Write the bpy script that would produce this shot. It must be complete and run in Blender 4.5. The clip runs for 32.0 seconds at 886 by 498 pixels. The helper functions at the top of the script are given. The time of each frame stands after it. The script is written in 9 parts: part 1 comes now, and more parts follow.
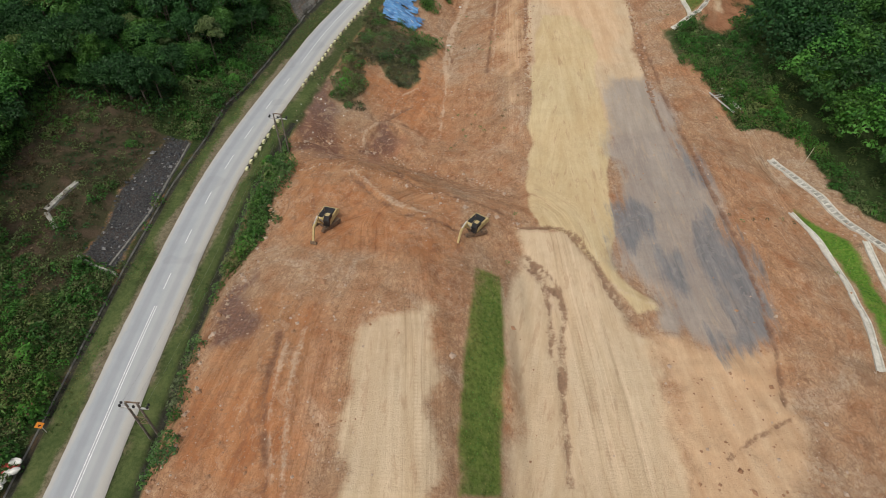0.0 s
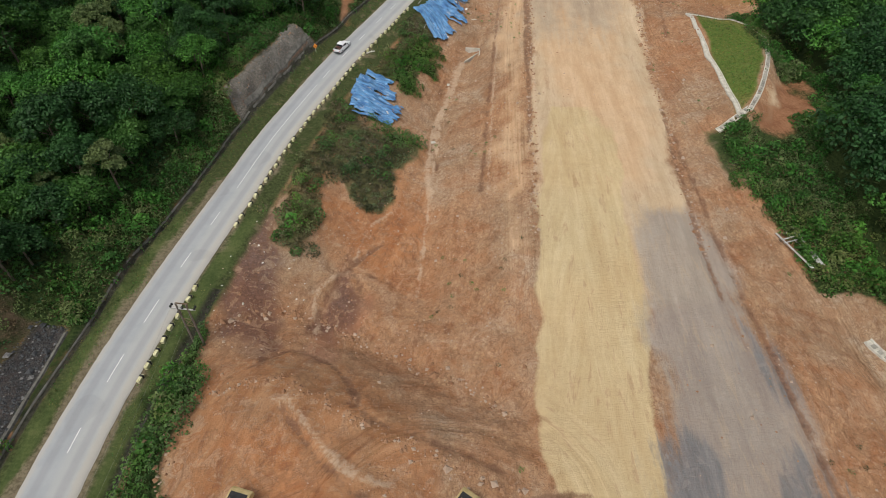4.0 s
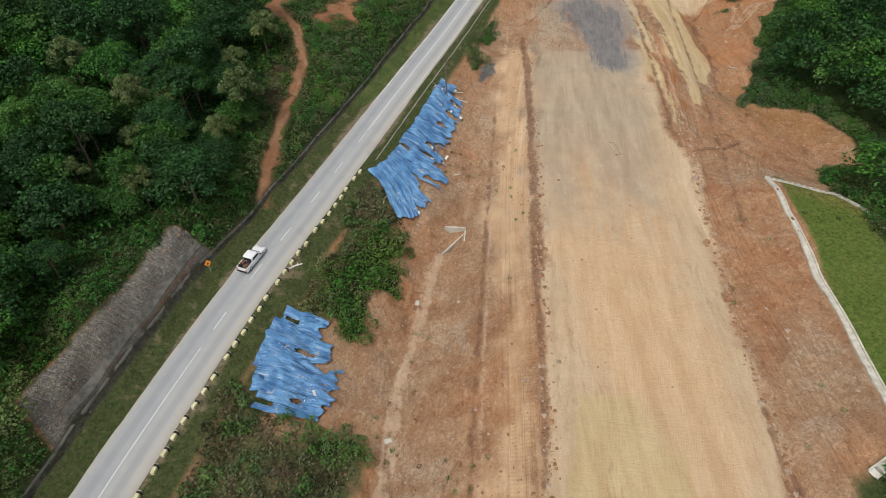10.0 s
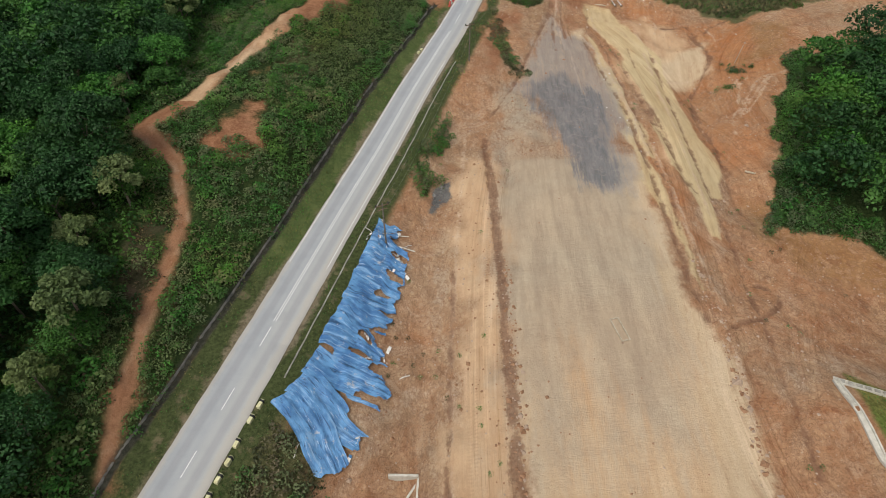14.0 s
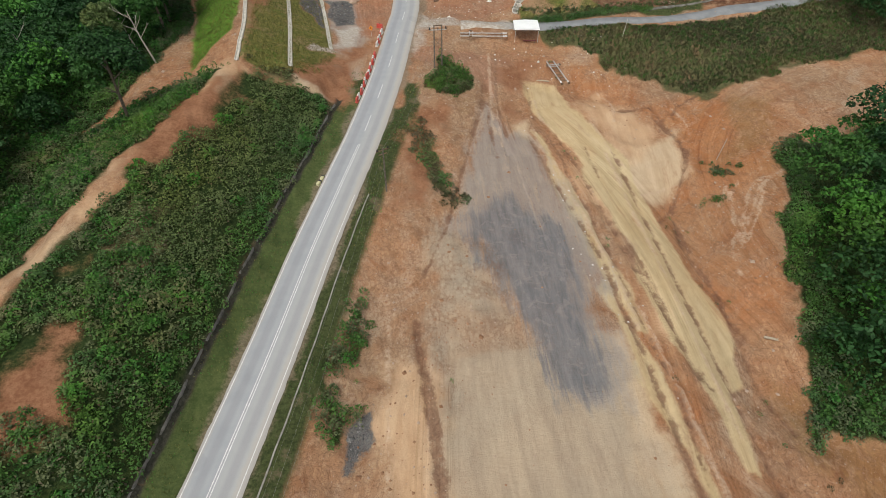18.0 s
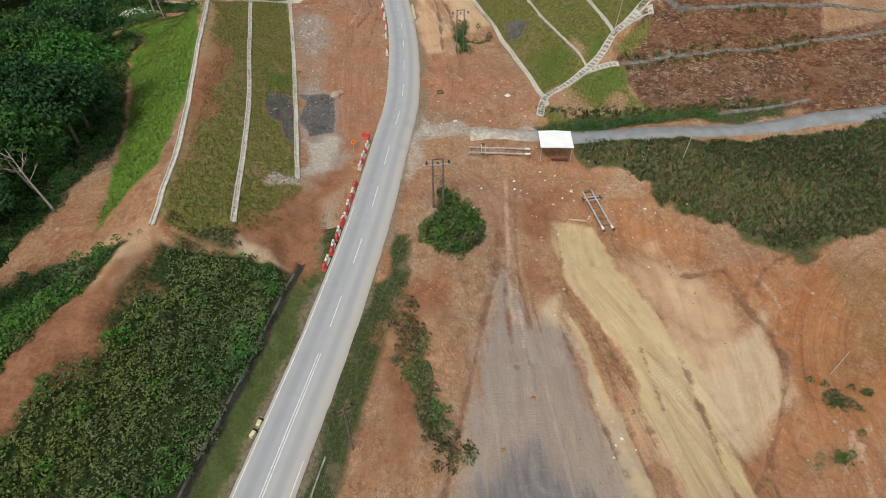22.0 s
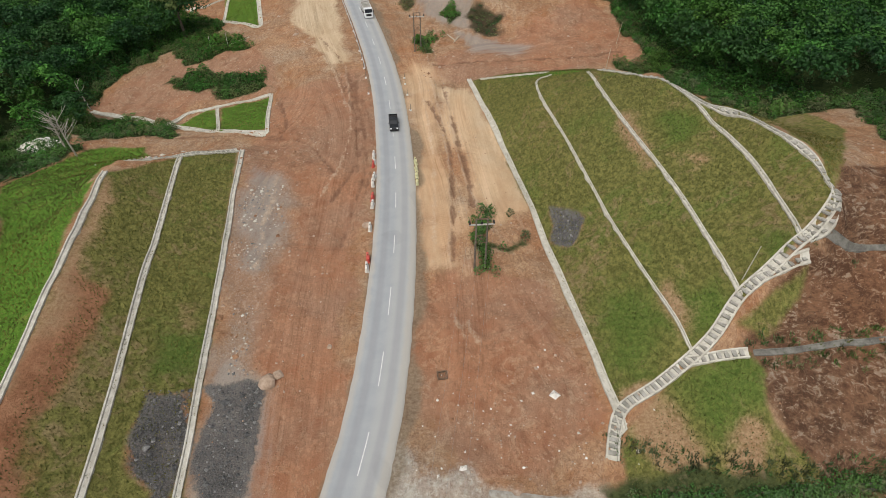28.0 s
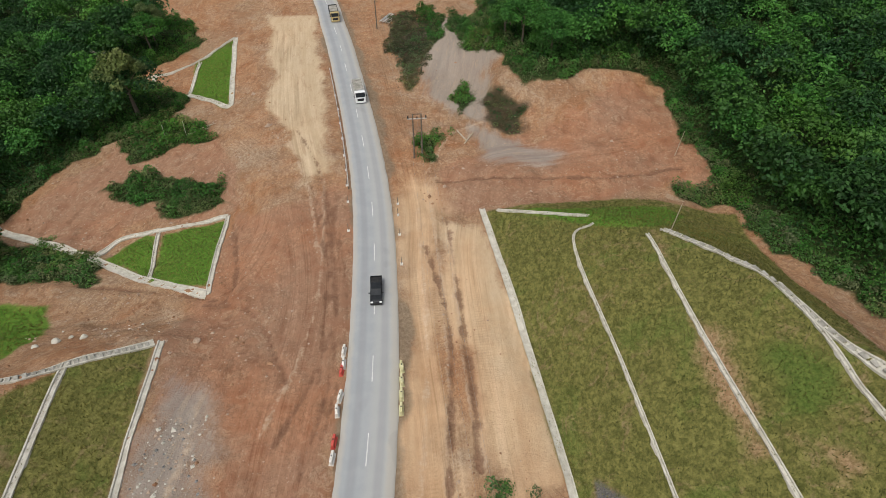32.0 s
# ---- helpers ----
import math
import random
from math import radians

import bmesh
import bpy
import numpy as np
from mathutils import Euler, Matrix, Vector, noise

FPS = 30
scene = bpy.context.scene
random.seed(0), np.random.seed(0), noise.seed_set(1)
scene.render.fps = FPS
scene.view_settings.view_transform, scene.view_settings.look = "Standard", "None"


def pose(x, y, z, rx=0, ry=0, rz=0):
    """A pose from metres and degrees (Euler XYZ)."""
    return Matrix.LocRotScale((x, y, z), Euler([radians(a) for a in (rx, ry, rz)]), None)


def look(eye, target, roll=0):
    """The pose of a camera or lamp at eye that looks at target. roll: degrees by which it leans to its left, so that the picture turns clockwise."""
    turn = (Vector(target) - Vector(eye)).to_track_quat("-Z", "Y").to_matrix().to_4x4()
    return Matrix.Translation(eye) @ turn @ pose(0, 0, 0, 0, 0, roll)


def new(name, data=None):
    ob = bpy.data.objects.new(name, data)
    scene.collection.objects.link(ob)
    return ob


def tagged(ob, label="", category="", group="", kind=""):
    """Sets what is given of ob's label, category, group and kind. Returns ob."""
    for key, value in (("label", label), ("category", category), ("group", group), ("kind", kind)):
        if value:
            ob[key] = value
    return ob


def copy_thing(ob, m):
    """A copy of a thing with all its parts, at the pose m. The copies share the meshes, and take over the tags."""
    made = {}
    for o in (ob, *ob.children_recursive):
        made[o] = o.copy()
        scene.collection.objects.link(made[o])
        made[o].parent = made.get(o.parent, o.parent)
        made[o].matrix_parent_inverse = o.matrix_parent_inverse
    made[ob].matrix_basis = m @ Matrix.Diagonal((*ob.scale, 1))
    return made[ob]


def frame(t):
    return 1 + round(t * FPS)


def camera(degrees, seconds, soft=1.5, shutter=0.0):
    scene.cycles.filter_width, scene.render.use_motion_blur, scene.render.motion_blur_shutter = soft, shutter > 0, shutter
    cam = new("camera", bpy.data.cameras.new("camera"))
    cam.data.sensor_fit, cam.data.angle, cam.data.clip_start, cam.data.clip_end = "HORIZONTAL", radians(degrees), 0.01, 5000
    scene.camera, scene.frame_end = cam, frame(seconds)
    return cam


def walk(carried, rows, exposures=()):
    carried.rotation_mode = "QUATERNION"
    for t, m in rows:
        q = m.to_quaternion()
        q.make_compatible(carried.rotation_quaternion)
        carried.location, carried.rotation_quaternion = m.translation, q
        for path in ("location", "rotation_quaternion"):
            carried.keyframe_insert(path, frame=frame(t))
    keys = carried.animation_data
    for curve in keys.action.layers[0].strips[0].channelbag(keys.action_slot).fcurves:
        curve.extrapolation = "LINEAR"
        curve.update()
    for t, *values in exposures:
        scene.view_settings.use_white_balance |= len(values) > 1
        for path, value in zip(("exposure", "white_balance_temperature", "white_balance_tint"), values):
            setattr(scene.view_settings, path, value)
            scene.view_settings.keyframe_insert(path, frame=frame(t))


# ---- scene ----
cam = camera(73.4, 32.0, soft=0.55)
METRES, EYE, TILT, LEAN, TURN = 340.0, 59.0, -45.0, 0.0, 0.0
ROWS = [
    (0.0, 0.0, 0.0, 0.0, 0.0, 0.0, -0.0),
    (0.5, 0.0009, 0.0109, 0.0107, -0.04, 0.01, 0.05),
    (1.0, 0.0019, 0.0218, 0.0213, -0.1, 0.06, 0.08),
    (1.5, 0.0028, 0.0328, 0.0319, -0.13, 0.11, 0.11),
    (2.0, 0.0037, 0.0437, 0.0429, -0.16, 0.07, 0.15),
    (2.5, 0.0048, 0.0548, 0.0534, -0.2, 0.14, 0.2),
    (3.0, 0.0058, 0.0658, 0.0643, -0.22, 0.14, 0.23),
    (3.5, 0.0072, 0.0768, 0.0749, -0.18, 0.18, 0.25),
    (5.5, 0.0117, 0.1207, 0.1178, -0.23, 0.33, 0.35),
    (6.0, 0.0127, 0.1316, 0.1288, -0.27, 0.34, 0.38),
    (6.5, 0.0137, 0.1425, 0.1397, -0.31, 0.39, 0.42),
    (7.0, 0.0151, 0.1534, 0.1509, -0.28, 0.37, 0.42),
    (7.5, 0.0166, 0.1643, 0.1619, -0.24, 0.4, 0.42),
    (8.0, 0.0178, 0.1752, 0.173, -0.24, 0.39, 0.43),
    (8.5, 0.0188, 0.1861, 0.1839, -0.27, 0.44, 0.47),
    (9.0, 0.0204, 0.1976, 0.1952, -0.23, 0.47, 0.49),
    (9.5, 0.0217, 0.2086, 0.206, -0.23, 0.52, 0.5),
    (10.0, 0.0232, 0.2196, 0.2171, -0.47, 0.52, 0.76),
    (10.5, 0.0246, 0.2307, 0.2278, -1.62, 0.51, 1.9),
    (11.0, 0.0264, 0.2416, 0.2387, -2.09, 0.51, 2.38),
    (11.5, 0.0279, 0.2527, 0.2499, -2.42, 0.45, 2.65),
    (12.0, 0.0295, 0.2638, 0.2605, -2.61, 0.49, 2.82),
    (12.5, 0.0318, 0.2749, 0.2713, -2.66, 0.53, 2.95),
    (13.0, 0.0338, 0.286, 0.2822, -2.77, 0.55, 3.09),
    (13.5, 0.0358, 0.2969, 0.2932, -2.99, 0.59, 3.31),
    (14.0, 0.0381, 0.3078, 0.3042, -3.39, 0.53, 3.73),
    (14.5, 0.0405, 0.3186, 0.315, -4.14, 0.49, 4.49),
    (16.5, 0.0517, 0.362, 0.3573, -7.58, 0.27, 7.8),
    (17.0, 0.055, 0.3728, 0.368, -8.2, 0.21, 8.39),
    (17.5, 0.0586, 0.3835, 0.379, -8.57, 0.16, 8.74),
    (18.0, 0.0628, 0.3942, 0.3898, -8.69, 0.17, 8.97),
    (18.5, 0.0663, 0.4049, 0.4006, -8.89, 0.19, 9.11),
    (19.0, 0.0703, 0.4155, 0.4113, -8.86, 0.25, 9.11),
    (19.5, 0.0741, 0.4262, 0.422, -8.9, 0.28, 9.1),
    (20.0, 0.0784, 0.4366, 0.4327, -8.75, 0.34, 9.02),
    (20.5, 0.0827, 0.4472, 0.4436, -8.46, 0.39, 8.82),
    (21.0, 0.0865, 0.4579, 0.4545, -8.24, 0.47, 8.59),
    (21.5, 0.0903, 0.4687, 0.4651, -7.97, 0.62, 8.34),
    (22.0, 0.0943, 0.4793, 0.4762, -7.58, 0.66, 7.99),
    (22.5, 0.0982, 0.49, 0.487, -7.17, 0.78, 7.6),
    (23.0, 0.1021, 0.5007, 0.498, -6.8, 0.84, 7.28),
    (23.5, 0.1059, 0.5114, 0.5095, -6.49, 0.88, 6.96),
    (24.0, 0.1095, 0.5221, 0.5205, -6.26, 0.99, 6.74),
    (24.5, 0.1131, 0.5327, 0.5318, -6.11, 1.0, 6.6),
    (25.0, 0.1167, 0.5434, 0.5429, -5.95, 1.05, 6.46),
    (25.5, 0.1201, 0.5543, 0.5539, -5.82, 1.11, 6.38),
    (27.5, 0.1324, 0.5974, 0.5975, -5.59, 1.26, 6.03),
    (28.0, 0.1352, 0.6084, 0.6085, -5.42, 1.3, 5.81),
    (28.5, 0.1382, 0.6195, 0.6196, -5.18, 1.35, 5.56),
    (29.0, 0.1413, 0.6307, 0.6314, -4.96, 1.39, 5.32),
    (29.5, 0.1442, 0.6415, 0.6426, -4.78, 1.42, 5.14),
    (30.0, 0.1469, 0.6524, 0.654, -4.58, 1.42, 4.92),
    (30.5, 0.1496, 0.6632, 0.6652, -4.4, 1.45, 4.73),
    (31.0, 0.1524, 0.674, 0.6763, -4.22, 1.45, 4.6),
    (31.5, 0.1552, 0.6846, 0.6872, -4.1, 1.47, 4.51),
    (32.0, 0.158, 0.6949, 0.6979, -4.0, 1.48, 4.42),
]
EXPOSURE = [(0.0, 0.02), (32.0, 0.02)]
walk(cam, [(t, pose(0, 0, EYE, TILT, LEAN, TURN) @ pose(METRES * x, METRES * y, METRES * z, 90 + pitch, roll, yaw)) for t, x, y, z, yaw, pitch, roll in ROWS], EXPOSURE)

# ---- light: a bright overcast sky and a broad, weak sun ----
world = bpy.data.worlds.new("overcast")
scene.world = world
world.use_nodes = True
wn = world.node_tree
sky = wn.nodes.new("ShaderNodeTexSky")
sky.sky_type, sky.sun_disc = "NISHITA", False
sky.sun_elevation, sky.sun_rotation = radians(62), radians(215)
sky.dust_density, sky.air_density = 4.0, 1.0
pale_sky = wn.nodes.new("ShaderNodeHueSaturation")
pale_sky.inputs["Saturation"].default_value = 0.35
wn.links.new(sky.outputs[0], pale_sky.inputs["Color"])
wn.links.new(pale_sky.outputs[0], wn.nodes["Background"].inputs["Color"])
wn.nodes["Background"].inputs["Strength"].default_value = 0.13
sun = new("sun", bpy.data.lights.new("sun", "SUN"))
sun.data.energy, sun.data.angle, sun.data.color = 1.5, radians(18), (1.0, 0.965, 0.83)
sun.matrix_world = look((0, 0, 200), (0 + 60, 90, 0))
# ---- materials ----
class Nodes:
    """A short way to write node materials."""

    def __init__(self, name):
        self.mat = bpy.data.materials.new(name)
        self.mat.use_nodes = True
        self.t = self.mat.node_tree
        self.bsdf = self.t.nodes["Principled BSDF"]
        self.pos = self.t.nodes.new("ShaderNodeNewGeometry").outputs["Position"]

    def put(self, socket, value):
        if hasattr(value, "is_output"):
            self.t.links.new(value, socket)
        elif isinstance(value, (tuple, list)) and len(value) == 3 and socket.type == "RGBA":
            socket.default_value = (*value, 1)
        else:
            socket.default_value = value

    def math(self, op, a, b=0.0, c=0.0):
        n = self.t.nodes.new("ShaderNodeMath")
        n.operation = op
        for s, v in zip(n.inputs, (a, b, c)):
            self.put(s, v)
        return n.outputs[0]

    def mix(self, f, a, b, blend="MIX"):
        n = self.t.nodes.new("ShaderNodeMix")
        n.data_type, n.blend_type = "RGBA", blend
        for k, v in ((0, f), (6, a), (7, b)):
            self.put(n.inputs[k], v)
        return n.outputs[2]

    def noise(self, scale, detail=4.0, rough=0.6, vec=None, warp=0.0):
        n = self.t.nodes.new("ShaderNodeTexNoise")
        for k, v in (("Scale", scale), ("Detail", detail), ("Roughness", rough), ("Distortion", warp)):
            n.inputs[k].default_value = v
        self.t.links.new(vec if vec is not None else self.pos, n.inputs["Vector"])
        return n.outputs["Fac"]

    def voronoi(self, scale, vec=None, feature="F1"):
        n = self.t.nodes.new("ShaderNodeTexVoronoi")
        n.feature = feature
        n.inputs["Scale"].default_value = scale
        self.t.links.new(vec if vec is not None else self.pos, n.inputs["Vector"])
        return n.outputs["Distance"]

    def mapped(self, turn, scale, vec=None):
        n = self.t.nodes.new("ShaderNodeMapping")
        n.inputs["Rotation"].default_value = (0, 0, radians(turn))
        n.inputs["Scale"].default_value = scale
        self.t.links.new(vec if vec is not None else self.pos, n.inputs["Vector"])
        return n.outputs[0]

    def attr(self, name):
        n = self.t.nodes.new("ShaderNodeAttribute")
        n.attribute_name = name
        return n.outputs["Fac"]

    def step(self, v, lo, hi):
        n = self.t.nodes.new("ShaderNodeMapRange")
        n.interpolation_type = "SMOOTHSTEP"
        for k, x in ((0, v), (1, lo), (2, hi), (3, 0.0), (4, 1.0)):
            self.put(n.inputs[k], x)
        return n.outputs[0]

    def random(self, island=False):
        if island:
            n = self.t.nodes.new("ShaderNodeNewGeometry")
            return n.outputs["Random Per Island"]
        return self.t.nodes.new("ShaderNodeObjectInfo").outputs["Random"]

    def bump(self, h, strength=0.4, distance=0.05):
        n = self.t.nodes.new("ShaderNodeBump")
        n.inputs["Strength"].default_value, n.inputs["Distance"].default_value = strength, distance
        self.put(n.inputs["Height"], h)
        self.t.links.new(n.outputs[0], self.bsdf.inputs["Normal"])

    def done(self, colour, rough=0.9, metal=0.0, spec=0.25):
        self.put(self.bsdf.inputs["Base Color"], colour)
        self.put(self.bsdf.inputs["Roughness"], rough)
        self.put(self.bsdf.inputs["Metallic"], metal)
        self.put(self.bsdf.inputs["Specular IOR Level"], spec)
        return self.mat


def plain(name, a, b, scale=3.0, rough=0.6, metal=0.0, fine=25.0, bump=0.15):
    """A worn surface: two tones in patches and a fine grain."""
    m = Nodes(name)
    f = m.math("ADD", m.math("MULTIPLY", m.noise(scale, 5), 0.65), m.math("MULTIPLY", m.noise(fine, 3), 0.35))
    m.bump(m.noise(fine, 3), bump, 0.02)
    return m.done(m.mix(m.step(f, 0.35, 0.65), a, b), rough, metal)


def leafy(name, dark, light, tip, rough=0.55):
    """Foliage: every leaf its own tone, every plant its own cast."""
    m = Nodes(name)
    f = m.math("ADD", m.math("MULTIPLY", m.random(True), 0.75), m.math("MULTIPLY", m.noise(0.12, 3), 0.35))
    c = m.mix(m.step(f, 0.15, 1.0), dark, light)
    c = m.mix(m.step(m.noise(0.16, 2, 0.5), 0.5, 0.72), c, tip)
    cast = m.noise(0.045, 3, 0.6)
    c = m.mix(m.math("MULTIPLY", m.step(cast, 0.5, 0.66), 0.8), c, (1.25, 1.12, 0.85), "MULTIPLY")
    c = m.mix(m.math("MULTIPLY", m.step(cast, 0.5, 0.36), 0.8), c, (0.78, 0.86, 0.95), "MULTIPLY")
    mat = m.done(c, rough, 0.0, 0.2)
    thin = m.t.nodes.new("ShaderNodeBsdfTranslucent")
    m.t.links.new(c, thin.inputs["Color"])
    both = m.t.nodes.new("ShaderNodeMixShader")
    both.inputs[0].default_value = 0.28
    m.t.links.new(m.bsdf.outputs[0], both.inputs[1])
    m.t.links.new(thin.outputs[0], both.inputs[2])
    m.t.links.new(both.outputs[0], m.t.nodes["Material Output"].inputs["Surface"])
    return mat


def ground_material():
    m = Nodes("ground_cover")
    big, mid, fine, grit = m.noise(0.05, 5, 0.6), m.noise(0.33, 7, 0.68), m.noise(2.2, 7, 0.75), m.noise(7.0, 4, 0.75)
    lane = m.t.nodes.new("ShaderNodeCombineXYZ")
    m.put(lane.inputs[0], m.attr("lane_across"))
    m.put(lane.inputs[1], m.attr("lane_along"))
    lane, driven = lane.outputs[0], m.attr("driven")
    along = m.noise(1.0, 5, 0.65, m.mapped(0, (2.9, 0.035, 1), lane))
    broad = m.noise(1.0, 4, 0.6, m.mapped(0, (0.75, 0.022, 1), lane))
    wear = m.noise(1.0, 7, 0.68, m.mapped(0, (0.5, 0.06, 1), lane))
    crust = m.noise(0.42, 9, 0.7, None, 1.4)
    damp = m.noise(0.6, 9, 0.72, m.mapped(0, (1.0, 0.55, 1)), 0.8)
    scrape = m.noise(1.0, 8, 0.7, m.mapped(0, (0.9, 0.16, 1), lane), 0.4)
    clods = m.voronoi(1.7, m.mapped(20, (1, 0.8, 1)))
    edge = m.math("SUBTRACT", m.math("ADD", m.math("MULTIPLY", mid, 3.0), m.math("MULTIPLY", fine, 1.6)), 2.3)

    def mask(name, amp=1.0, soft=0.35):
        return m.step(m.math("ADD", m.attr(name), m.math("MULTIPLY", edge, amp)), -soft, soft)

    def drift(name, amp, soft, k=3.0):
        return m.step(m.math("ADD", m.math("ADD", m.attr(name), m.math("MULTIPLY", edge, amp)), m.math("MULTIPLY", m.math("SUBTRACT", wear, 0.5), k * 2)), -soft, soft)

    def two(a, b, f, lo=0.36, hi=0.64):
        return m.mix(m.step(f, lo, hi), a, b)

    # bare laterite, paler where it is driven on
    c = two((0.318, 0.173, 0.096), (0.44, 0.285, 0.172), m.math("ADD", m.math("MULTIPLY", mid, 0.65), m.math("MULTIPLY", wear, 0.35)), 0.4, 0.6)
    blotch = m.noise(0.11, 6, 0.62, None, 1.2)
    gully = m.noise(0.5, 5, 0.6, None, 2.5)
    c = m.mix(m.math("MULTIPLY", m.step(blotch, 0.52, 0.62), 0.75), c, two((0.39, 0.265, 0.172), (0.48, 0.355, 0.25), fine))
    c = m.mix(m.math("MULTIPLY", m.step(blotch, 0.45, 0.36), 0.7), c, two((0.255, 0.115, 0.058), (0.37, 0.19, 0.1), fine))
    c = m.mix(m.math("MULTIPLY", m.step(m.math("ABSOLUTE", m.math("SUBTRACT", gully, 0.5)), 0.03, 0.008), 0.5), c, (0.14, 0.07, 0.042))
    rill = m.noise(1.0, 6, 0.65, m.mapped(0, (1.3, 0.5, 1), lane), 1.5)
    rill = m.step(m.math("ABSOLUTE", m.math("SUBTRACT", rill, 0.5)), 0.022, 0.006)
    graded = m.math("MAXIMUM", mask("sand", 0.5, 0.5), m.math("MAXIMUM", m.math("MAXIMUM", mask("pale", 1.0, 0.9), mask("peach", 1.0, 1.5)), mask("grey", 1.0, 1.2)))
    stony = m.math("MAXIMUM", mask("slate", 0.3, 0.3), m.math("MAXIMUM", mask("gravel", 0.8, 0.3), mask("rockface", 0.25, 0.2)))
    loose = m.math("SUBTRACT", 1.0, m.math("MULTIPLY", m.math("MAXIMUM", graded, stony), 0.8))
    c = m.mix(m.math("MULTIPLY", mask("ochre", 1.5, 2.0), 0.65), c, two((0.2, 0.112, 0.045), (0.34, 0.205, 0.09), m.math("ADD", m.math("MULTIPLY", mid, 0.5), m.math("MULTIPLY", fine, 0.5))))
    c = m.mix(m.math("MULTIPLY", mask("rust", 1.6, 1.6), 0.75), c, two((0.32, 0.132, 0.055), (0.44, 0.224, 0.11), wear))
    c = m.mix(mask("red", 1.2, 0.9), c, two((0.285, 0.14, 0.083), (0.41, 0.236, 0.15), m.math("ADD", m.math("MULTIPLY", mid, 0.6), m.math("MULTIPLY", wear, 0.4))))
    c = m.mix(m.math("MULTIPLY", mask("maroon", 1.2, 1.2), 0.95), c, two((0.12, 0.067, 0.054), (0.2, 0.118, 0.092), fine))
    untrodden = m.math("MULTIPLY", loose, m.math("SUBTRACT", 1.0, m.math("MULTIPLY", driven, 0.75)))
    c = m.mix(m.math("MULTIPLY", m.step(crust, 0.53, 0.555), m.math("MULTIPLY", untrodden, 0.5)), c, two((0.42, 0.275, 0.175), (0.52, 0.37, 0.255), fine))
    c = m.mix(m.math("MULTIPLY", m.step(damp, 0.45, 0.415), m.math("MULTIPLY", untrodden, 0.5)), c, two((0.15, 0.075, 0.043), (0.24, 0.13, 0.078), fine))
    raked = m.noise(1.0, 9, 0.75, m.mapped(0, (1.1, 1.1, 3.2)), 0.6)
    face = two((0.078, 0.04, 0.024), (0.205, 0.112, 0.064), m.math("ADD", m.math("MULTIPLY", mid, 0.35), m.math("MULTIPLY", raked, 0.65)), 0.42, 0.58)
    face = m.mix(m.math("MULTIPLY", m.step(raked, 0.53, 0.58), m.step(blotch, 0.42, 0.56)), face, (0.3, 0.225, 0.165))
    c = m.mix(mask("cut", 1.0, 0.5), c, face)
    c = m.mix(m.math("MULTIPLY", mask("pale", 1.0, 1.0), m.math("SUBTRACT", 0.92, m.math("MULTIPLY", m.step(scrape, 0.55, 0.6), 0.3))), c, two((0.5, 0.375, 0.24), (0.605, 0.475, 0.325), wear, 0.3, 0.7))
    c = m.mix(m.math("MULTIPLY", mask("pebbly", 1.2, 1.5), 0.8), c, m.mix(m.step(grit, 0.5, 0.6), two((0.24, 0.15, 0.095), (0.36, 0.26, 0.19), mid), (0.46, 0.43, 0.39)))
    c = m.mix(m.math("MULTIPLY", mask("peach", 1.5, 2.6), 0.8), c, two((0.53, 0.345, 0.2), (0.635, 0.45, 0.285), wear, 0.3, 0.7))
    c = m.mix(m.math("MULTIPLY", mask("sand", 0.5, 0.35), m.math("SUBTRACT", 0.95, m.math("MULTIPLY", m.step(scrape, 0.56, 0.62), 0.38))), c, two((0.49, 0.365, 0.2), (0.595, 0.475, 0.285), wear, 0.3, 0.7))
    c = m.mix(m.math("MULTIPLY", drift("wan", 1.4, 2.5, 5.0), 0.85), c, m.mix(m.math("MULTIPLY", m.step(scrape, 0.54, 0.62), 0.35), two((0.33, 0.265, 0.2), (0.465, 0.375, 0.27), wear, 0.28, 0.72), (0.53, 0.43, 0.31)))
    c = m.mix(m.math("MULTIPLY", drift("grey", 1.2, 2.0, 4.5), 0.82), c, m.mix(m.math("MULTIPLY", m.step(scrape, 0.54, 0.62), 0.4), two((0.245, 0.222, 0.203), (0.36, 0.318, 0.278), wear, 0.25, 0.75), (0.44, 0.355, 0.26)))
    c = m.mix(m.math("MULTIPLY", drift("dark", 0.8, 1.6, 8.0), 0.85), c, m.mix(m.math("MULTIPLY", m.step(crust, 0.56, 0.6), 0.3), two((0.115, 0.12, 0.132), (0.215, 0.21, 0.212), scrape, 0.3, 0.7), (0.34, 0.31, 0.28)))
    c = m.mix(mask("gravel", 0.8, 0.3), c, two((0.055, 0.055, 0.055), (0.19, 0.183, 0.175), m.math("ADD", m.math("MULTIPLY", grit, 0.6), m.math("MULTIPLY", mid, 0.4))))
    down = m.noise(1.0, 6, 0.7, m.mapped(-38, (0.9, 2.6, 0.9)))
    rock = m.mix(m.step(grit, 0.52, 0.62), two((0.078, 0.075, 0.064), (0.172, 0.163, 0.143), m.math("ADD", m.math("MULTIPLY", down, 0.3), m.math("MULTIPLY", fine, 0.7)), 0.38, 0.62), (0.34, 0.315, 0.285))
    c = m.mix(mask("rockface", 0.25, 0.2), c, rock)
    c = m.mix(mask("slate", 0.3, 0.3), c, m.mix(m.step(grit, 0.55, 0.68), two((0.026, 0.027, 0.028), (0.068, 0.067, 0.067), fine), (0.14, 0.14, 0.14)))
    c = m.mix(m.math("MULTIPLY", mask("cement", 1.3, 1.0), 0.85), c, two((0.36, 0.33, 0.285), (0.54, 0.5, 0.44), fine))
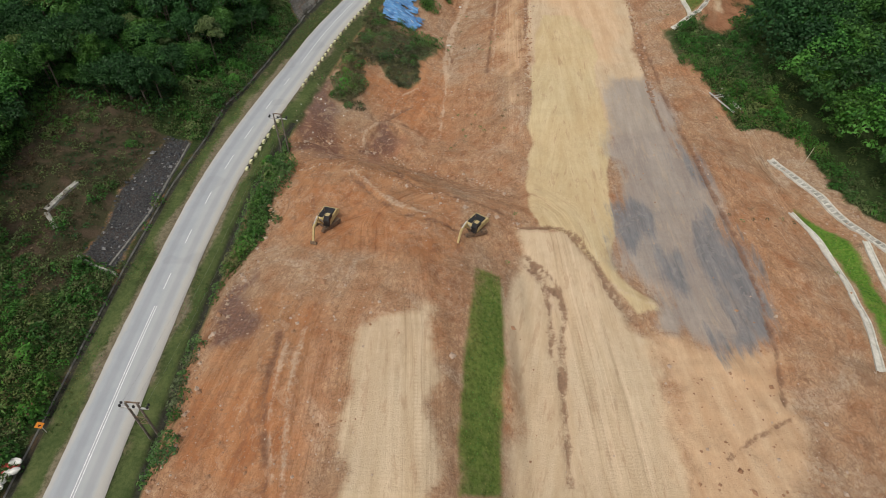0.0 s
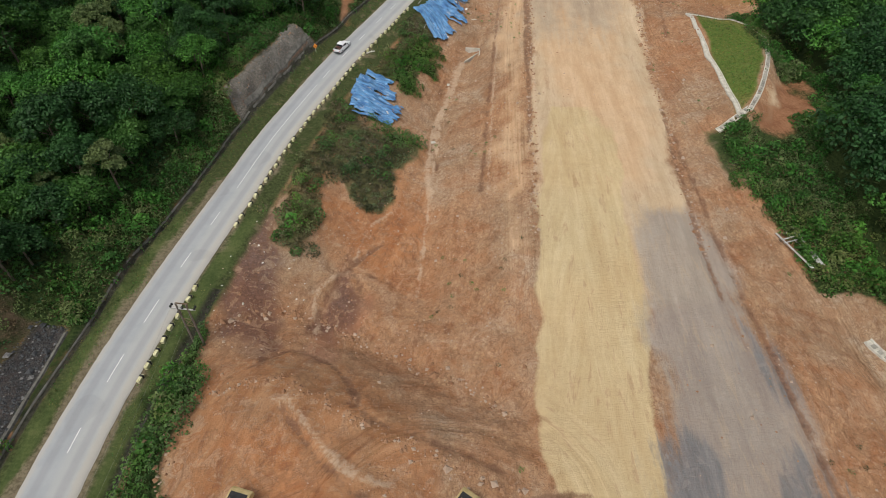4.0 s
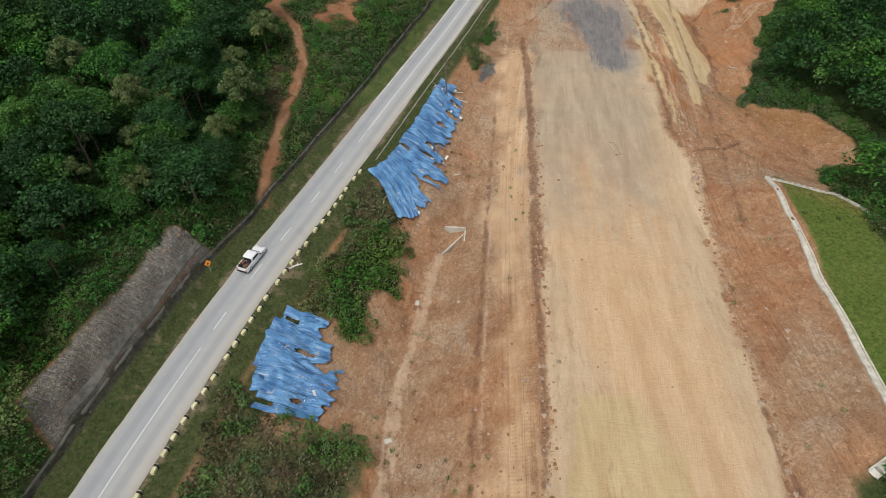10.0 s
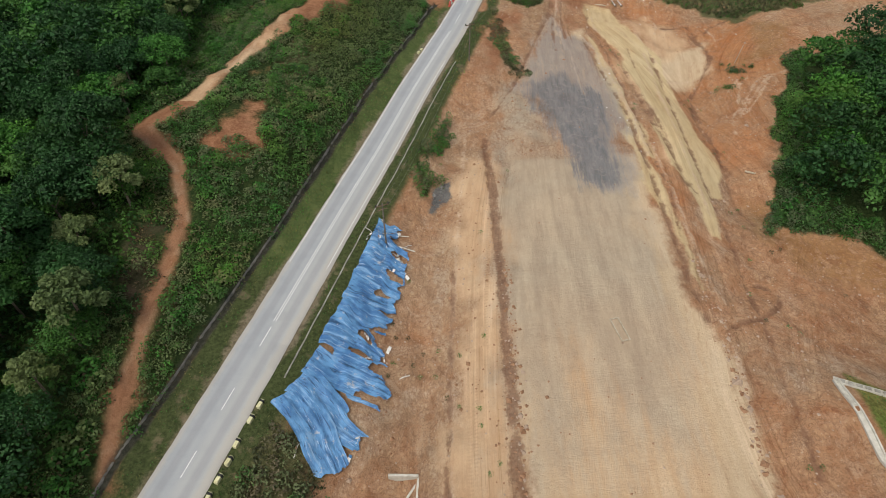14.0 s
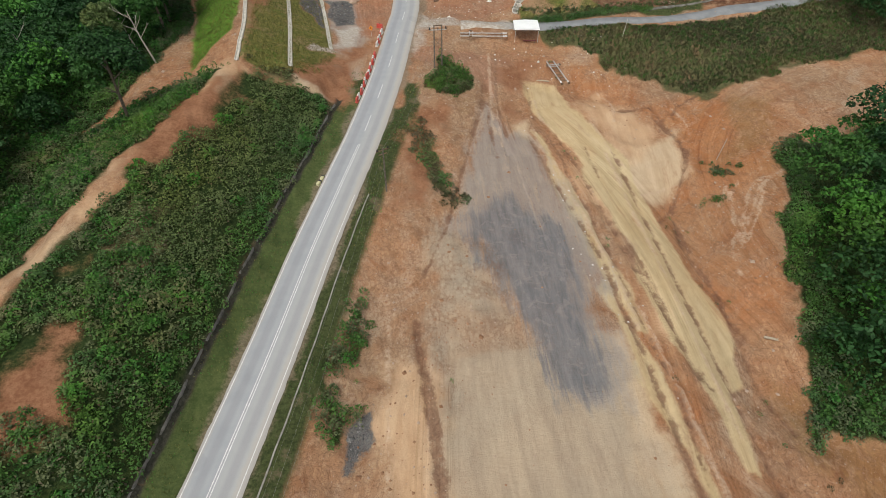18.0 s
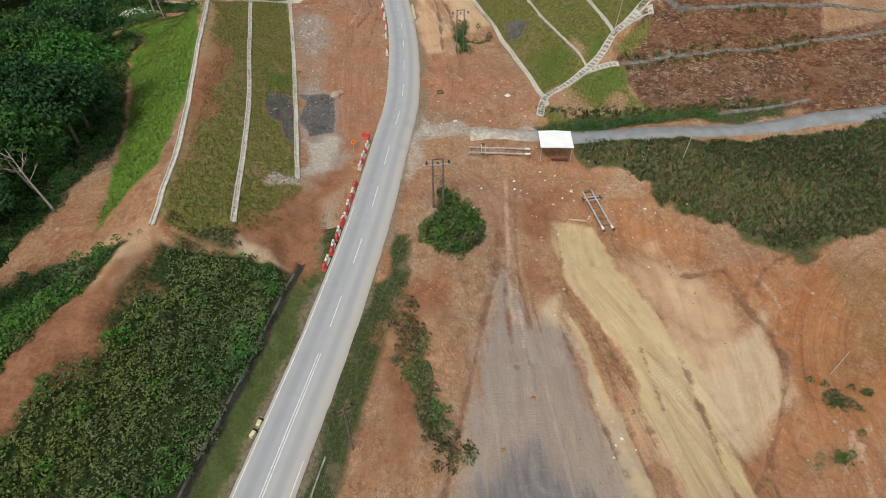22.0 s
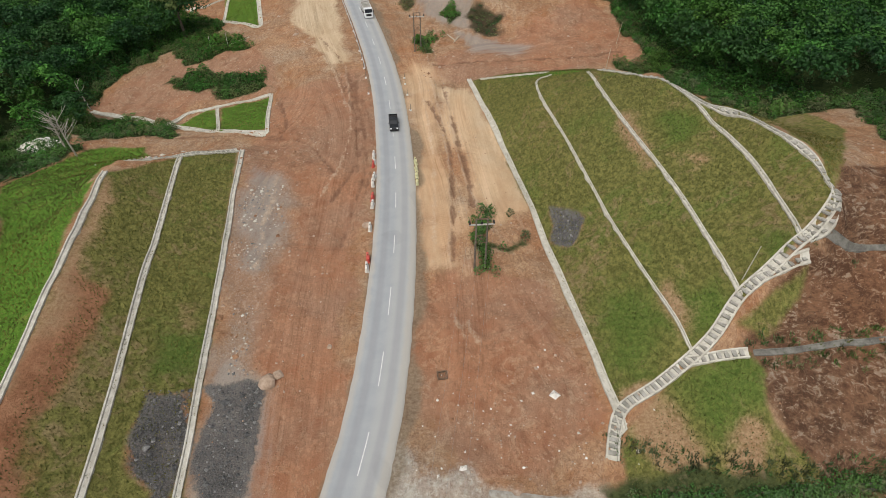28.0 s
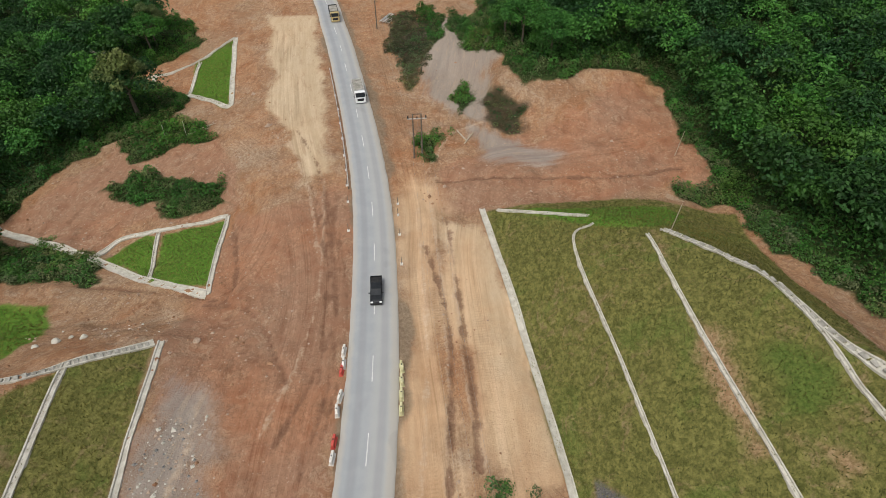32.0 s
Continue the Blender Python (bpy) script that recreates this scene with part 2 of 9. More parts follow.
    c = m.mix(m.step(big, 0.38, 0.62), m.mix(loose, c, (1.06, 0.96, 0.88), "MULTIPLY"), m.mix(loose, c, (0.95, 1.02, 1.06), "MULTIPLY"))
    # clods, pebbles, tyre prints
    c = m.mix(m.math("MULTIPLY", m.step(clods, 0.34, 0.56), m.math("MULTIPLY", m.step(mid, 0.42, 0.58), m.math("MULTIPLY", loose, 0.34))), c, (0.2, 0.1, 0.058))
    c = m.mix(m.math("MULTIPLY", m.math("MULTIPLY", rill, m.step(crust, 0.46, 0.54)), m.math("MULTIPLY", loose, 0.55)), c, (0.17, 0.085, 0.05))
    c = m.mix(m.math("MULTIPLY", m.step(m.noise(3.4, 3, 0.6), 0.66, 0.7), m.math("MULTIPLY", loose, 0.5)), c, (0.52, 0.4, 0.31))
    c = m.mix(m.math("MULTIPLY", m.step(grit, 0.52, 0.66), m.math("MULTIPLY", loose, 0.4)), c, (0.19, 0.1, 0.06))
    c = m.mix(m.math("MULTIPLY", mask("pale_line", 0.6, 0.25), 0.6), c, two((0.47, 0.33, 0.22), (0.58, 0.45, 0.33), fine))
    c = m.mix(m.math("MULTIPLY", mask("dark_line", 0.75, 0.25), 0.8), c, two((0.12, 0.062, 0.04), (0.24, 0.13, 0.08), fine))
    # where wheels have passed
    c = m.mix(m.math("MULTIPLY", m.step(broad, 0.52, 0.62), m.math("MULTIPLY", driven, 0.4)), c, (1.22, 1.25, 1.3), "MULTIPLY")
    c = m.mix(m.math("MULTIPLY", m.step(along, 0.56, 0.6), m.math("MULTIPLY", driven, 0.35)), c, (1.28, 1.32, 1.38), "MULTIPLY")
    c = m.mix(m.math("MULTIPLY", m.step(along, 0.44, 0.39), m.math("MULTIPLY", driven, 0.5)), c, (0.66, 0.62, 0.58), "MULTIPLY")
    comb = m.math("SINE", m.math("MULTIPLY", m.math("ADD", m.attr("lane_along"), m.math("MULTIPLY", fine, 0.3)), 14.0))
    prints = m.math("MULTIPLY", m.step(m.noise(1.0, 3, 0.5, m.mapped(0, (0.9, 0.03, 1), lane)), 0.56, 0.6), m.step(comb, -0.2, 0.6))
    c = m.mix(m.math("MULTIPLY", prints, m.math("MULTIPLY", m.step(driven, 0.3, 0.9), 0.25)), c, (0.62, 0.58, 0.54), "MULTIPLY")
    # plants
    tufty = m.noise(1.0, 5, 0.7, m.mapped(0, (1.6, 0.9, 1)))
    sward = m.mix(m.step(m.math("ADD", m.math("MULTIPLY", fine, 0.5), m.math("MULTIPLY", tufty, 0.5)), 0.4, 0.62), (0.092, 0.096, 0.026), (0.222, 0.208, 0.066))
    sward = m.mix(m.math("MULTIPLY", m.step(blotch, 0.52, 0.64), 0.5), sward, two((0.075, 0.115, 0.022), (0.15, 0.2, 0.048), fine))
    sward = m.mix(m.math("MULTIPLY", m.step(m.math("ADD", m.math("MULTIPLY", crust, 0.6), m.math("MULTIPLY", big, 0.4)), 0.515, 0.6), 0.7), sward, two((0.2, 0.14, 0.07), (0.31, 0.23, 0.13), fine))
    sward = m.mix(m.math("MULTIPLY", mask("lush", 1.4, 1.6), 0.75), sward, two((0.05, 0.098, 0.016), (0.115, 0.172, 0.036), fine))
    sward = m.mix(m.math("MULTIPLY", mask("bald", 1.2, 1.0), 0.85), sward, two((0.3, 0.17, 0.095), (0.42, 0.28, 0.175), fine))
    c = m.mix(mask("turf", 0.35, 0.4), c, sward)
    c = m.mix(mask("grass", 0.7, 0.5), c, m.mix(m.step(mid, 0.52, 0.72), two((0.058, 0.128, 0.016), (0.13, 0.235, 0.034), fine), (0.17, 0.215, 0.045)))
    c = m.mix(mask("verge", 0.5, 0.6), c, m.mix(m.math("MULTIPLY", m.step(mid, 0.56, 0.66), 0.7), two((0.034, 0.047, 0.017), (0.08, 0.094, 0.036), fine), (0.17, 0.135, 0.085)))
    c = m.mix(m.math("MULTIPLY", mask("lawn", 0.35, 0.5), 0.85), c, two((0.052, 0.078, 0.025), (0.105, 0.13, 0.045), m.math("ADD", m.math("MULTIPLY", mid, 0.5), m.math("MULTIPLY", fine, 0.5))))
    c = m.mix(m.math("MULTIPLY", mask("shoulder", 0.6, 0.5), 0.75), c, two((0.15, 0.115, 0.078), (0.27, 0.215, 0.155), fine))
    c = m.mix(mask("veg", 0.8, 0.5), c, two((0.016, 0.032, 0.01), (0.05, 0.07, 0.022), fine))
    c = m.mix(mask("rough", 0.8, 0.8), c, m.mix(m.step(mid, 0.52, 0.68), two((0.06, 0.068, 0.027), (0.14, 0.13, 0.062), fine), (0.17, 0.115, 0.065)))
    c = m.mix(mask("scrub", 1.0, 0.8), c, m.mix(m.step(mid, 0.45, 0.62), two((0.035, 0.04, 0.018), (0.062, 0.052, 0.028), fine), (0.085, 0.06, 0.04)))
    c = m.mix(mask("soil", 1.6, 1.3), c, two((0.195, 0.085, 0.043), (0.34, 0.175, 0.098), m.math("ADD", m.math("MULTIPLY", mid, 0.5), m.math("MULTIPLY", fine, 0.5))))
    c = m.mix(mask("ditch", 0.3, 0.3), c, two((0.026, 0.027, 0.02), (0.06, 0.058, 0.044), fine))
    h = m.math("ADD", m.math("MULTIPLY", fine, 0.6), m.math("MULTIPLY", grit, 0.4))
    m.bump(m.math("ADD", h, m.math("MULTIPLY", crust, 0.5)), 0.75, 0.3)
    return m.done(c, 0.95, 0.0, 0.1)


MAT_GROUND = ground_material()


def road_material():
    m = Nodes("worn_asphalt")
    a = m.noise(0.5, 5, 0.6)
    c = m.mix(m.step(a, 0.35, 0.65), (0.335, 0.35, 0.366), (0.362, 0.373, 0.387))
    side = m.attr("across")
    c = m.mix(m.math("MULTIPLY", m.step(side, -0.4, 0.6), 0.35), c, (0.46, 0.445, 0.42))
    wheel = m.step(m.math("ABSOLUTE", m.math("SUBTRACT", m.math("ABSOLUTE", side), 1.45)), 0.75, 0.2)
    c = m.mix(m.math("MULTIPLY", wheel, 0.28), c, (0.2, 0.205, 0.215))
    dust = m.step(m.math("ADD", m.math("MAXIMUM", m.math("ABSOLUTE", side), m.math("ADD", side, 0.35)), m.math("MULTIPLY", m.noise(0.6, 5), 0.9)), 2.75, 3.4)
    c = m.mix(m.math("MULTIPLY", dust, 0.6), c, (0.47, 0.43, 0.37))
    patch = m.step(m.noise(0.11, 2, 0.4), 0.66, 0.68)
    c = m.mix(m.math("MULTIPLY", patch, 0.12), c, (0.14, 0.145, 0.15))
    c = m.mix(m.math("MULTIPLY", m.step(m.noise(14, 2), 0.45, 0.75), 0.12), c, (0.17, 0.17, 0.17))
    m.bump(m.noise(30, 2), 0.2, 0.01)
    return m.done(c, 0.85, 0.0, 0.2)


MAT_ROAD = road_material()
MAT_PAINT = plain("road_paint", (0.55, 0.55, 0.54), (0.72, 0.72, 0.7), 2.0, 0.7)
MAT_CONCRETE = plain("weathered_concrete", (0.41, 0.38, 0.32), (0.6, 0.575, 0.51), 1.2, 0.85)
MAT_CONCRETE_OLD = plain("stained_concrete", (0.2, 0.19, 0.16), (0.42, 0.4, 0.36), 0.9, 0.9)
MAT_WIRE = plain("weathered_wire", (0.2, 0.2, 0.19), (0.3, 0.3, 0.29), 2.0, 0.6)
MAT_BARK = plain("bark", (0.09, 0.07, 0.05), (0.2, 0.17, 0.13), 4.0, 0.9)
MAT_DEADWOOD = plain("pale_dead_wood", (0.3, 0.27, 0.23), (0.45, 0.42, 0.37), 4.0, 0.9)
LEAVES = [
    leafy("leaves_deep", (0.013, 0.041, 0.012), (0.037, 0.109, 0.031), (0.048, 0.139, 0.037)),
    leafy("leaves_mid", (0.024, 0.072, 0.014), (0.066, 0.18, 0.033), (0.09, 0.21, 0.045)),
    leafy("leaves_olive", (0.066, 0.102, 0.033), (0.158, 0.215, 0.075), (0.178, 0.228, 0.09)),
    leafy("leaves_bright", (0.028, 0.103, 0.018), (0.082, 0.247, 0.041), (0.106, 0.290, 0.051)),
]
SHRUBS = [
    leafy("shrub_mid", (0.05, 0.108, 0.034), (0.122, 0.228, 0.068), (0.14, 0.235, 0.075)),
    leafy("shrub_olive", (0.08, 0.106, 0.046), (0.175, 0.208, 0.096), (0.19, 0.215, 0.102)),
    leafy("shrub_bright", (0.045, 0.11, 0.024), (0.11, 0.23, 0.05), (0.13, 0.25, 0.06)),
    leafy("shrub_dry", (0.085, 0.075, 0.045), (0.2, 0.165, 0.1), (0.17, 0.14, 0.08)),
]
MAT_DRY = leafy("dry_stems", (0.06, 0.045, 0.025), (0.16, 0.12, 0.065), (0.12, 0.1, 0.05))
MAT_BLADES = leafy("grass_blades", (0.085, 0.096, 0.026), (0.21, 0.2, 0.062), (0.25, 0.21, 0.08))
MAT_TALL_GRASS = leafy("tall_grass", (0.045, 0.054, 0.022), (0.11, 0.11, 0.052), (0.16, 0.132, 0.078))
MAT_DRAIN_DARK = plain("damp_concrete", (0.09, 0.085, 0.075), (0.22, 0.21, 0.185), 1.0, 0.9)
MAT_YELLOW = plain("machine_yellow", (0.36, 0.27, 0.11), (0.55, 0.43, 0.22), 1.5, 0.6)
MAT_BLACK = plain("black_panels", (0.012, 0.012, 0.014), (0.035, 0.034, 0.033), 2.0, 0.45)
MAT_STEEL_DARK = plain("muddy_steel", (0.1, 0.075, 0.055), (0.26, 0.17, 0.11), 3.0, 0.7, 0.3)
MAT_STEEL = plain("galvanised_steel", (0.45, 0.44, 0.42), (0.66, 0.65, 0.63), 2.0, 0.5, 0.4)
MAT_WHITE = plain("white_paint", (0.72, 0.73, 0.74), (0.82, 0.83, 0.84), 1.0, 0.35)
MAT_ROOF = plain("white_roof_sheet", (0.78, 0.8, 0.79), (0.88, 0.89, 0.88), 0.5, 0.5)
MAT_CAR_DARK = plain("dark_car_paint", (0.016, 0.018, 0.02), (0.03, 0.032, 0.036), 1.0, 0.25)
MAT_GLASS = plain("tinted_glass", (0.015, 0.018, 0.022), (0.03, 0.035, 0.04), 1.0, 0.08)
MAT_RUBBER = plain("tyre_rubber", (0.018, 0.018, 0.018), (0.045, 0.042, 0.04), 4.0, 0.9)
MAT_RED = plain("faded_red_plastic", (0.5, 0.06, 0.05), (0.62, 0.12, 0.09), 2.0, 0.55)
MAT_WHITE_PLASTIC = plain("dusty_white_plastic", (0.6, 0.57, 0.52), (0.78, 0.76, 0.72), 2.0, 0.6)
MAT_ORANGE = plain("orange_sign_face", (0.78, 0.26, 0.03), (0.85, 0.33, 0.05), 2.0, 0.5)
MAT_BLOCK = plain("faded_yellow_concrete", (0.5, 0.47, 0.25), (0.68, 0.65, 0.42), 2.0, 0.85)
MAT_BLOCK_WHITE = plain("faded_white_concrete", (0.5, 0.48, 0.42), (0.7, 0.68, 0.62), 2.0, 0.85)
MAT_POLE = plain("weathered_pole", (0.1, 0.085, 0.07), (0.21, 0.18, 0.15), 3.0, 0.85)
MAT_STONE = plain("pale_stone", (0.3, 0.21, 0.15), (0.46, 0.35, 0.27), 2.0, 0.95)
MAT_STONE_GREY = plain("grey_stone", (0.1, 0.1, 0.1), (0.3, 0.29, 0.28), 2.0, 0.95)
MAT_SLATE_GREY = plain("dark_crushed_rock", (0.05, 0.05, 0.052), (0.15, 0.148, 0.145), 2.0, 0.9)
MAT_CLOD = plain("earth_clod", (0.2, 0.1, 0.055), (0.38, 0.22, 0.13), 1.0, 0.95)
MAT_WOOD = plain("bleached_timber", (0.34, 0.28, 0.2), (0.52, 0.45, 0.35), 3.0, 0.9)
MAT_MAROON = plain("maroon_benches", (0.12, 0.03, 0.03), (0.2, 0.06, 0.05), 3.0, 0.7)


def tarp_material():
    m = Nodes("blue_tarpaulin")
    cloth = m.t.nodes.new("ShaderNodeCombineXYZ")
    m.put(cloth.inputs[0], m.attr("across"))
    m.put(cloth.inputs[1], m.attr("along"))
    f = m.noise(0.5, 5, 0.65)
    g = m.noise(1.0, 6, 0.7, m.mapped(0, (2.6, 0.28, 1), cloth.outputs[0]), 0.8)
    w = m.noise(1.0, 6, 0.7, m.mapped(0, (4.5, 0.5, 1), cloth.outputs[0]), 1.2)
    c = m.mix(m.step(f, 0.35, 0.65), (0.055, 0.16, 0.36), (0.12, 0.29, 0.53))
    # fold highlights with whitish fading, then crease shade, all painted into the colour
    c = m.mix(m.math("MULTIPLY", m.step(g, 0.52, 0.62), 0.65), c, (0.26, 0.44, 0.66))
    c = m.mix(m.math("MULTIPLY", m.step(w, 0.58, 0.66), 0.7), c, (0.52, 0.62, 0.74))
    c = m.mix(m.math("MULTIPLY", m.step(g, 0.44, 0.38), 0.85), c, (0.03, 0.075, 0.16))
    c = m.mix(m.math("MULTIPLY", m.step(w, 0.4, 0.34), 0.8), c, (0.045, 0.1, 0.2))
    c = m.mix(m.math("MULTIPLY", m.step(m.noise(0.8, 6, 0.7), 0.6, 0.66), 0.65), c, (0.5, 0.48, 0.46))
    m.bump(m.math("ADD", g, m.math("MULTIPLY", w, 0.5)), 0.7, 0.15)
    return m.done(c, 0.5, 0.0, 0.3)


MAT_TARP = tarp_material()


def side_road_material():
    m = Nodes("dusty_side_road")
    a = m.noise(0.5, 6, 0.65)
    c = m.mix(m.step(a, 0.35, 0.65), (0.21, 0.22, 0.228), (0.265, 0.275, 0.28))
    x = m.t.nodes.new("ShaderNodeSeparateXYZ")
    m.put(x.inputs[0], m.pos)
    dust = m.step(m.math("ADD", x.outputs[0], m.math("MULTIPLY", a, 12.0)), 76.0, 66.0)
    c = m.mix(m.math("MULTIPLY", dust, 0.9), c, m.mix(m.step(m.noise(1.2, 6, 0.7), 0.4, 0.6), (0.36, 0.3, 0.24), (0.52, 0.48, 0.42)))
    m.bump(m.noise(30, 2), 0.2, 0.01)
    return m.done(c, 0.9, 0.0, 0.2)


MAT_SIDE_ROAD = side_road_material()
# ---- lie of the land: break lines (x, y, z) of road, platform, benches and banks ----
ROAD = [(-37, -160, -3.2), (-38.2, -40, -3.2), (-38.7, 25, -3.2), (-38.8, 46, -3.2), (-38.3, 67, -3.1), (-37.1, 82, -3.05), (-34.5, 98, -2.95), (-30.6, 116, -2.7), (-26.5, 134, -2.4),
        (-18.7, 159, -1.95), (-12.3, 175.7, -1.6), (-6, 192.3, -1.3), (3, 216, -0.7), (10, 234, -0.2), (16, 250.3, 0.2), (21.5, 264, 0.6), (27, 278, 0.75),
        (33.5, 296.6, 0.9), (39.5, 316.7, 0.85), (43.4, 331, 0.35), (46.6, 350.5, -0.3), (48.8, 372, -1.3), (49.7, 393, -2.15), (49.6, 413, -3.3), (48.1, 434, -4.0), (45, 461, -4.6), (40.8, 491, -5.3), (33, 530, -6.2), (0, 640, -8)]
BREAKLINES = {}


def break_line(name, *points):
    BREAKLINES[name] = points


break_line("platform_left", (16.9, 104.1, -3.4), (19.1, 128.1, -3.2), (22.1, 159.9, -3), (26.4, 200.6, -3), (28, 222.3, -3), (28.3, 235.5, -3), (36.6, 254.8, -2.8), (48.5, 279.8, -2.2), (52.8, 295.2, -1.5))
break_line("platform_right", (42.1, 104.1, -3.8), (43.9, 124.2, -3.3), (48.6, 168, -3), (54.2, 200.3, -3), (54.5, 210.9, -3.2), (58.4, 249.1, -3.3), (54.6, 221.8, -3.2), (55.9, 243.8, -3.2), (58.3, 276.9, -3))
break_line("track_left", (8.3, 96.3, -8), (9.5, 105.9, -7.4), (12.5, 137.7, -7), (15.2, 164.9, -6.7), (19.3, 201.9, -6.3), (18.6, 188.4, -6), (20.7, 208.5, -5), (21.4, 233.3, -3.3), (28.2, 249.5, -2.5))
break_line("track_mid", (10.4, 90.6, -6.5), (11.6, 105.1, -5.6), (15, 136, -5.2), (17.9, 162.6, -5), (22, 204.7, -5), (23.3, 204.5, -4), (24.2, 223.5, -3.6))
break_line("channel", (-1.2, 100.1, -10.8), (-0.4, 107.2, -10.5), (-0.4, 120.7, -10.3), (1.6, 143, -10.1), (6.9, 169.3, -10), (10.6, 178.3, -10.2), (12.9, 185.9, -8.5), (14.5, 197.8, -6.5), (17.3, 213.1, -5), (19.4, 226.2, -4))
break_line("slope_toe", (-13.2, 106.3, -8), (-7.8, 120.6, -9), (-5.6, 122.4, -8.8), (-2, 137.3, -9), (-1.7, 149.5, -8.8), (2.3, 160.8, -8.5), (5.3, 178, -8.2), (4, 178.4, -7), (7.6, 185.6, -6.3), (9.4, 195.3, -5.8), (12, 207.8, -5), (16.3, 218, -4))
break_line("mound_crest", (-30, 24.9, -0.3), (-28.2, 31.5, 0), (-29.3, 40.2, 0), (-28.3, 50.8, 0), (-26, 56.9, 0), (-25.3, 64.3, -0.5), (-26.8, 75.6, -1), (-24.5, 78.3, -0.8), (-16.3, 80, -0.3), (-8.6, 76.2, -0.3), (0.5, 71.4, -1), (6.6, 68.5, -2), (11.8, 67.1, -3.3))
break_line("mound_toe", (-27.2, 90, -4.3), (-20, 95.3, -7), (-13.5, 94.1, -8.5), (-5.7, 89.7, -9.5), (1.7, 85.8, -8.8), (6.6, 82.9, -7.4), (11.1, 77.8, -5.8))
break_line("mound_mid", (-16.9, 54.7, 1.2), (-11.5, 60.6, 0.8), (-6.4, 56, 2), (-1.8, 54.7, 1.2))
break_line("mound_back", (-20, 23.8, 1), (-20.8, 35, 1.2), (-19.9, 46.2, 1))
break_line("mound_strip", (-9.9, 23.3, 2), (-10.1, 34.5, 2), (-9.8, 44.5, 2))
break_line("mound_strip_r", (-2.1, 23.6, 1.4), (-0.9, 42.5, 1.4))
break_line("grass_l", (1.4, 24.4, -0.6), (2.6, 40.6, -0.6), (4.4, 55.8, -1.1))
break_line("grass_r", (5.9, 25.2, -2.6), (7.6, 41.9, -2.5), (8.5, 54.9, -2.4))
break_line("south_flat", (8.9, 26.2, -5), (10.9, 47.2, -5), (12.5, 62.9, -5))
break_line("south_mid", (25.4, 26.4, -5.4), (28.3, 51, -5), (26.1, 59.1, -4.6), (24.2, 67.1, -4.3))
break_line("south_step", (13.9, 70, -3.9), (19.1, 68.8, -4), (23.1, 61.3, -4), (25.4, 52.4, -4.3))
break_line("south_right", (40.3, 26.5, -5.8), (42.2, 39, -5.5), (45.3, 59.4, -5), (45.8, 82.9, -4.3), (43.9, 102.2, -3.8))
break_line("drain_south", (56, 43.3, -6.4), (60.2, 59, -7), (58.9, 75.5, -7.6), (61.4, 90.2, -7.9))
break_line("right_edge_a", (60.7, 90.4, -7.8), (58.2, 96.6, -5), (54.3, 107.1, -3.6), (52.5, 118.3, -2.6), (50.2, 130.2, -1.8))
break_line("pond_toe", (52.2, 131.6, -0.8), (52.8, 138.9, -1.6), (56.2, 153.9, -2.2), (59.1, 172.8, -2), (60.3, 181.5, -1.2))
break_line("pond_in", (56.1, 133.9, 0.6), (59, 155.9, -0.3), (61.6, 180.9, -0.9))
break_line("pond_out", (58.3, 134.4, 1.2), (63.4, 142.3, 1.8), (69.3, 154.4, 1.8), (72.7, 166.4, 0.8), (69.6, 176.9, -0.4))
break_line("right_drop", (58.4, 126.7, -2), (66.2, 137, -1), (75.2, 153.4, -2), (84.1, 174.6, -4), (87, 193, -6))
break_line("right_low", (58.7, 197.2, -4.5), (70.5, 213.9, -6.5), (74.6, 211.1, -7.6), (78.3, 197.1, -7), (74.8, 183.3, -5))
break_line("dip", (76.6, 257.8, -6.5), (71.7, 241.8, -7.3), (70.6, 224.8, -7.6), (67.3, 217.7, -7.4), (68, 217.3, -6.5))
break_line("berm", (64.2, 275.5, -3), (62, 251.7, -3), (60.4, 232.8, -3.2), (59.8, 220.9, -3.6))
break_line("right_rise", (85.8, 272, -4), (79.9, 248.3, -3.6), (77.6, 233.5, -4.2), (75.1, 223.7, -5))
break_line("right_up", (100.2, 276.3, -1.5), (108, 267.8, -1), (116.1, 261.5, -0.5), (105, 256.7, -1.2), (94.2, 252.9, -2.2), (86.3, 241.9, -2.5))
break_line("south_shed", (63.2, 294.9, -4.5), (66.7, 291.7, -4.7), (79.2, 287.7, -4.4), (87.4, 287.6, -3.8), (97.8, 285.3, -3))
break_line("shed_edge", (44.1, 306.9, 0.4), (55.1, 306.4, -1), (67.5, 306.1, -1.6), (75.2, 304.1, -2), (82.7, 293.9, -2.6), (91.8, 289.4, -2.4), (98.5, 286.2, -2))
break_line("grass_bank", (73.4, 309.1, 0.2), (86.6, 304, 1.8), (94.1, 296.4, 2.6), (99.6, 291.2, 2.8))
break_line("red_corner", (40.8, 305, 0.8), (37.6, 296, 0.7), (33.5, 284.5, 0.5), (31.3, 277.4, 0.3))
break_line("knoll", (40.1, 288.5, 0.5), (50.4, 293.1, -0.5), (50.6, 287.6, -2))
break_line("branch_n", (46.2, 321.4, 0.9), (53.9, 320.1, 0.6), (66.5, 317.1, 0.2), (74.4, 314.1, 0.4), (90.9, 311.4, 1.2), (114.4, 309.9, 2))
break_line("branch_s", (43.7, 315.9, 0.9), (53, 315.9, 0.6), (65.4, 313.6, 0.2), (73.2, 311.1, 0.4), (88.7, 307.3, 1.2), (110.3, 304.6, 2))
break_line("d1", (68.6, 322.9, 0.8), (69.6, 325.3, 0.6), (69.5, 355.8, -1), (69.2, 377.2, -2), (67.7, 409.9, -3))
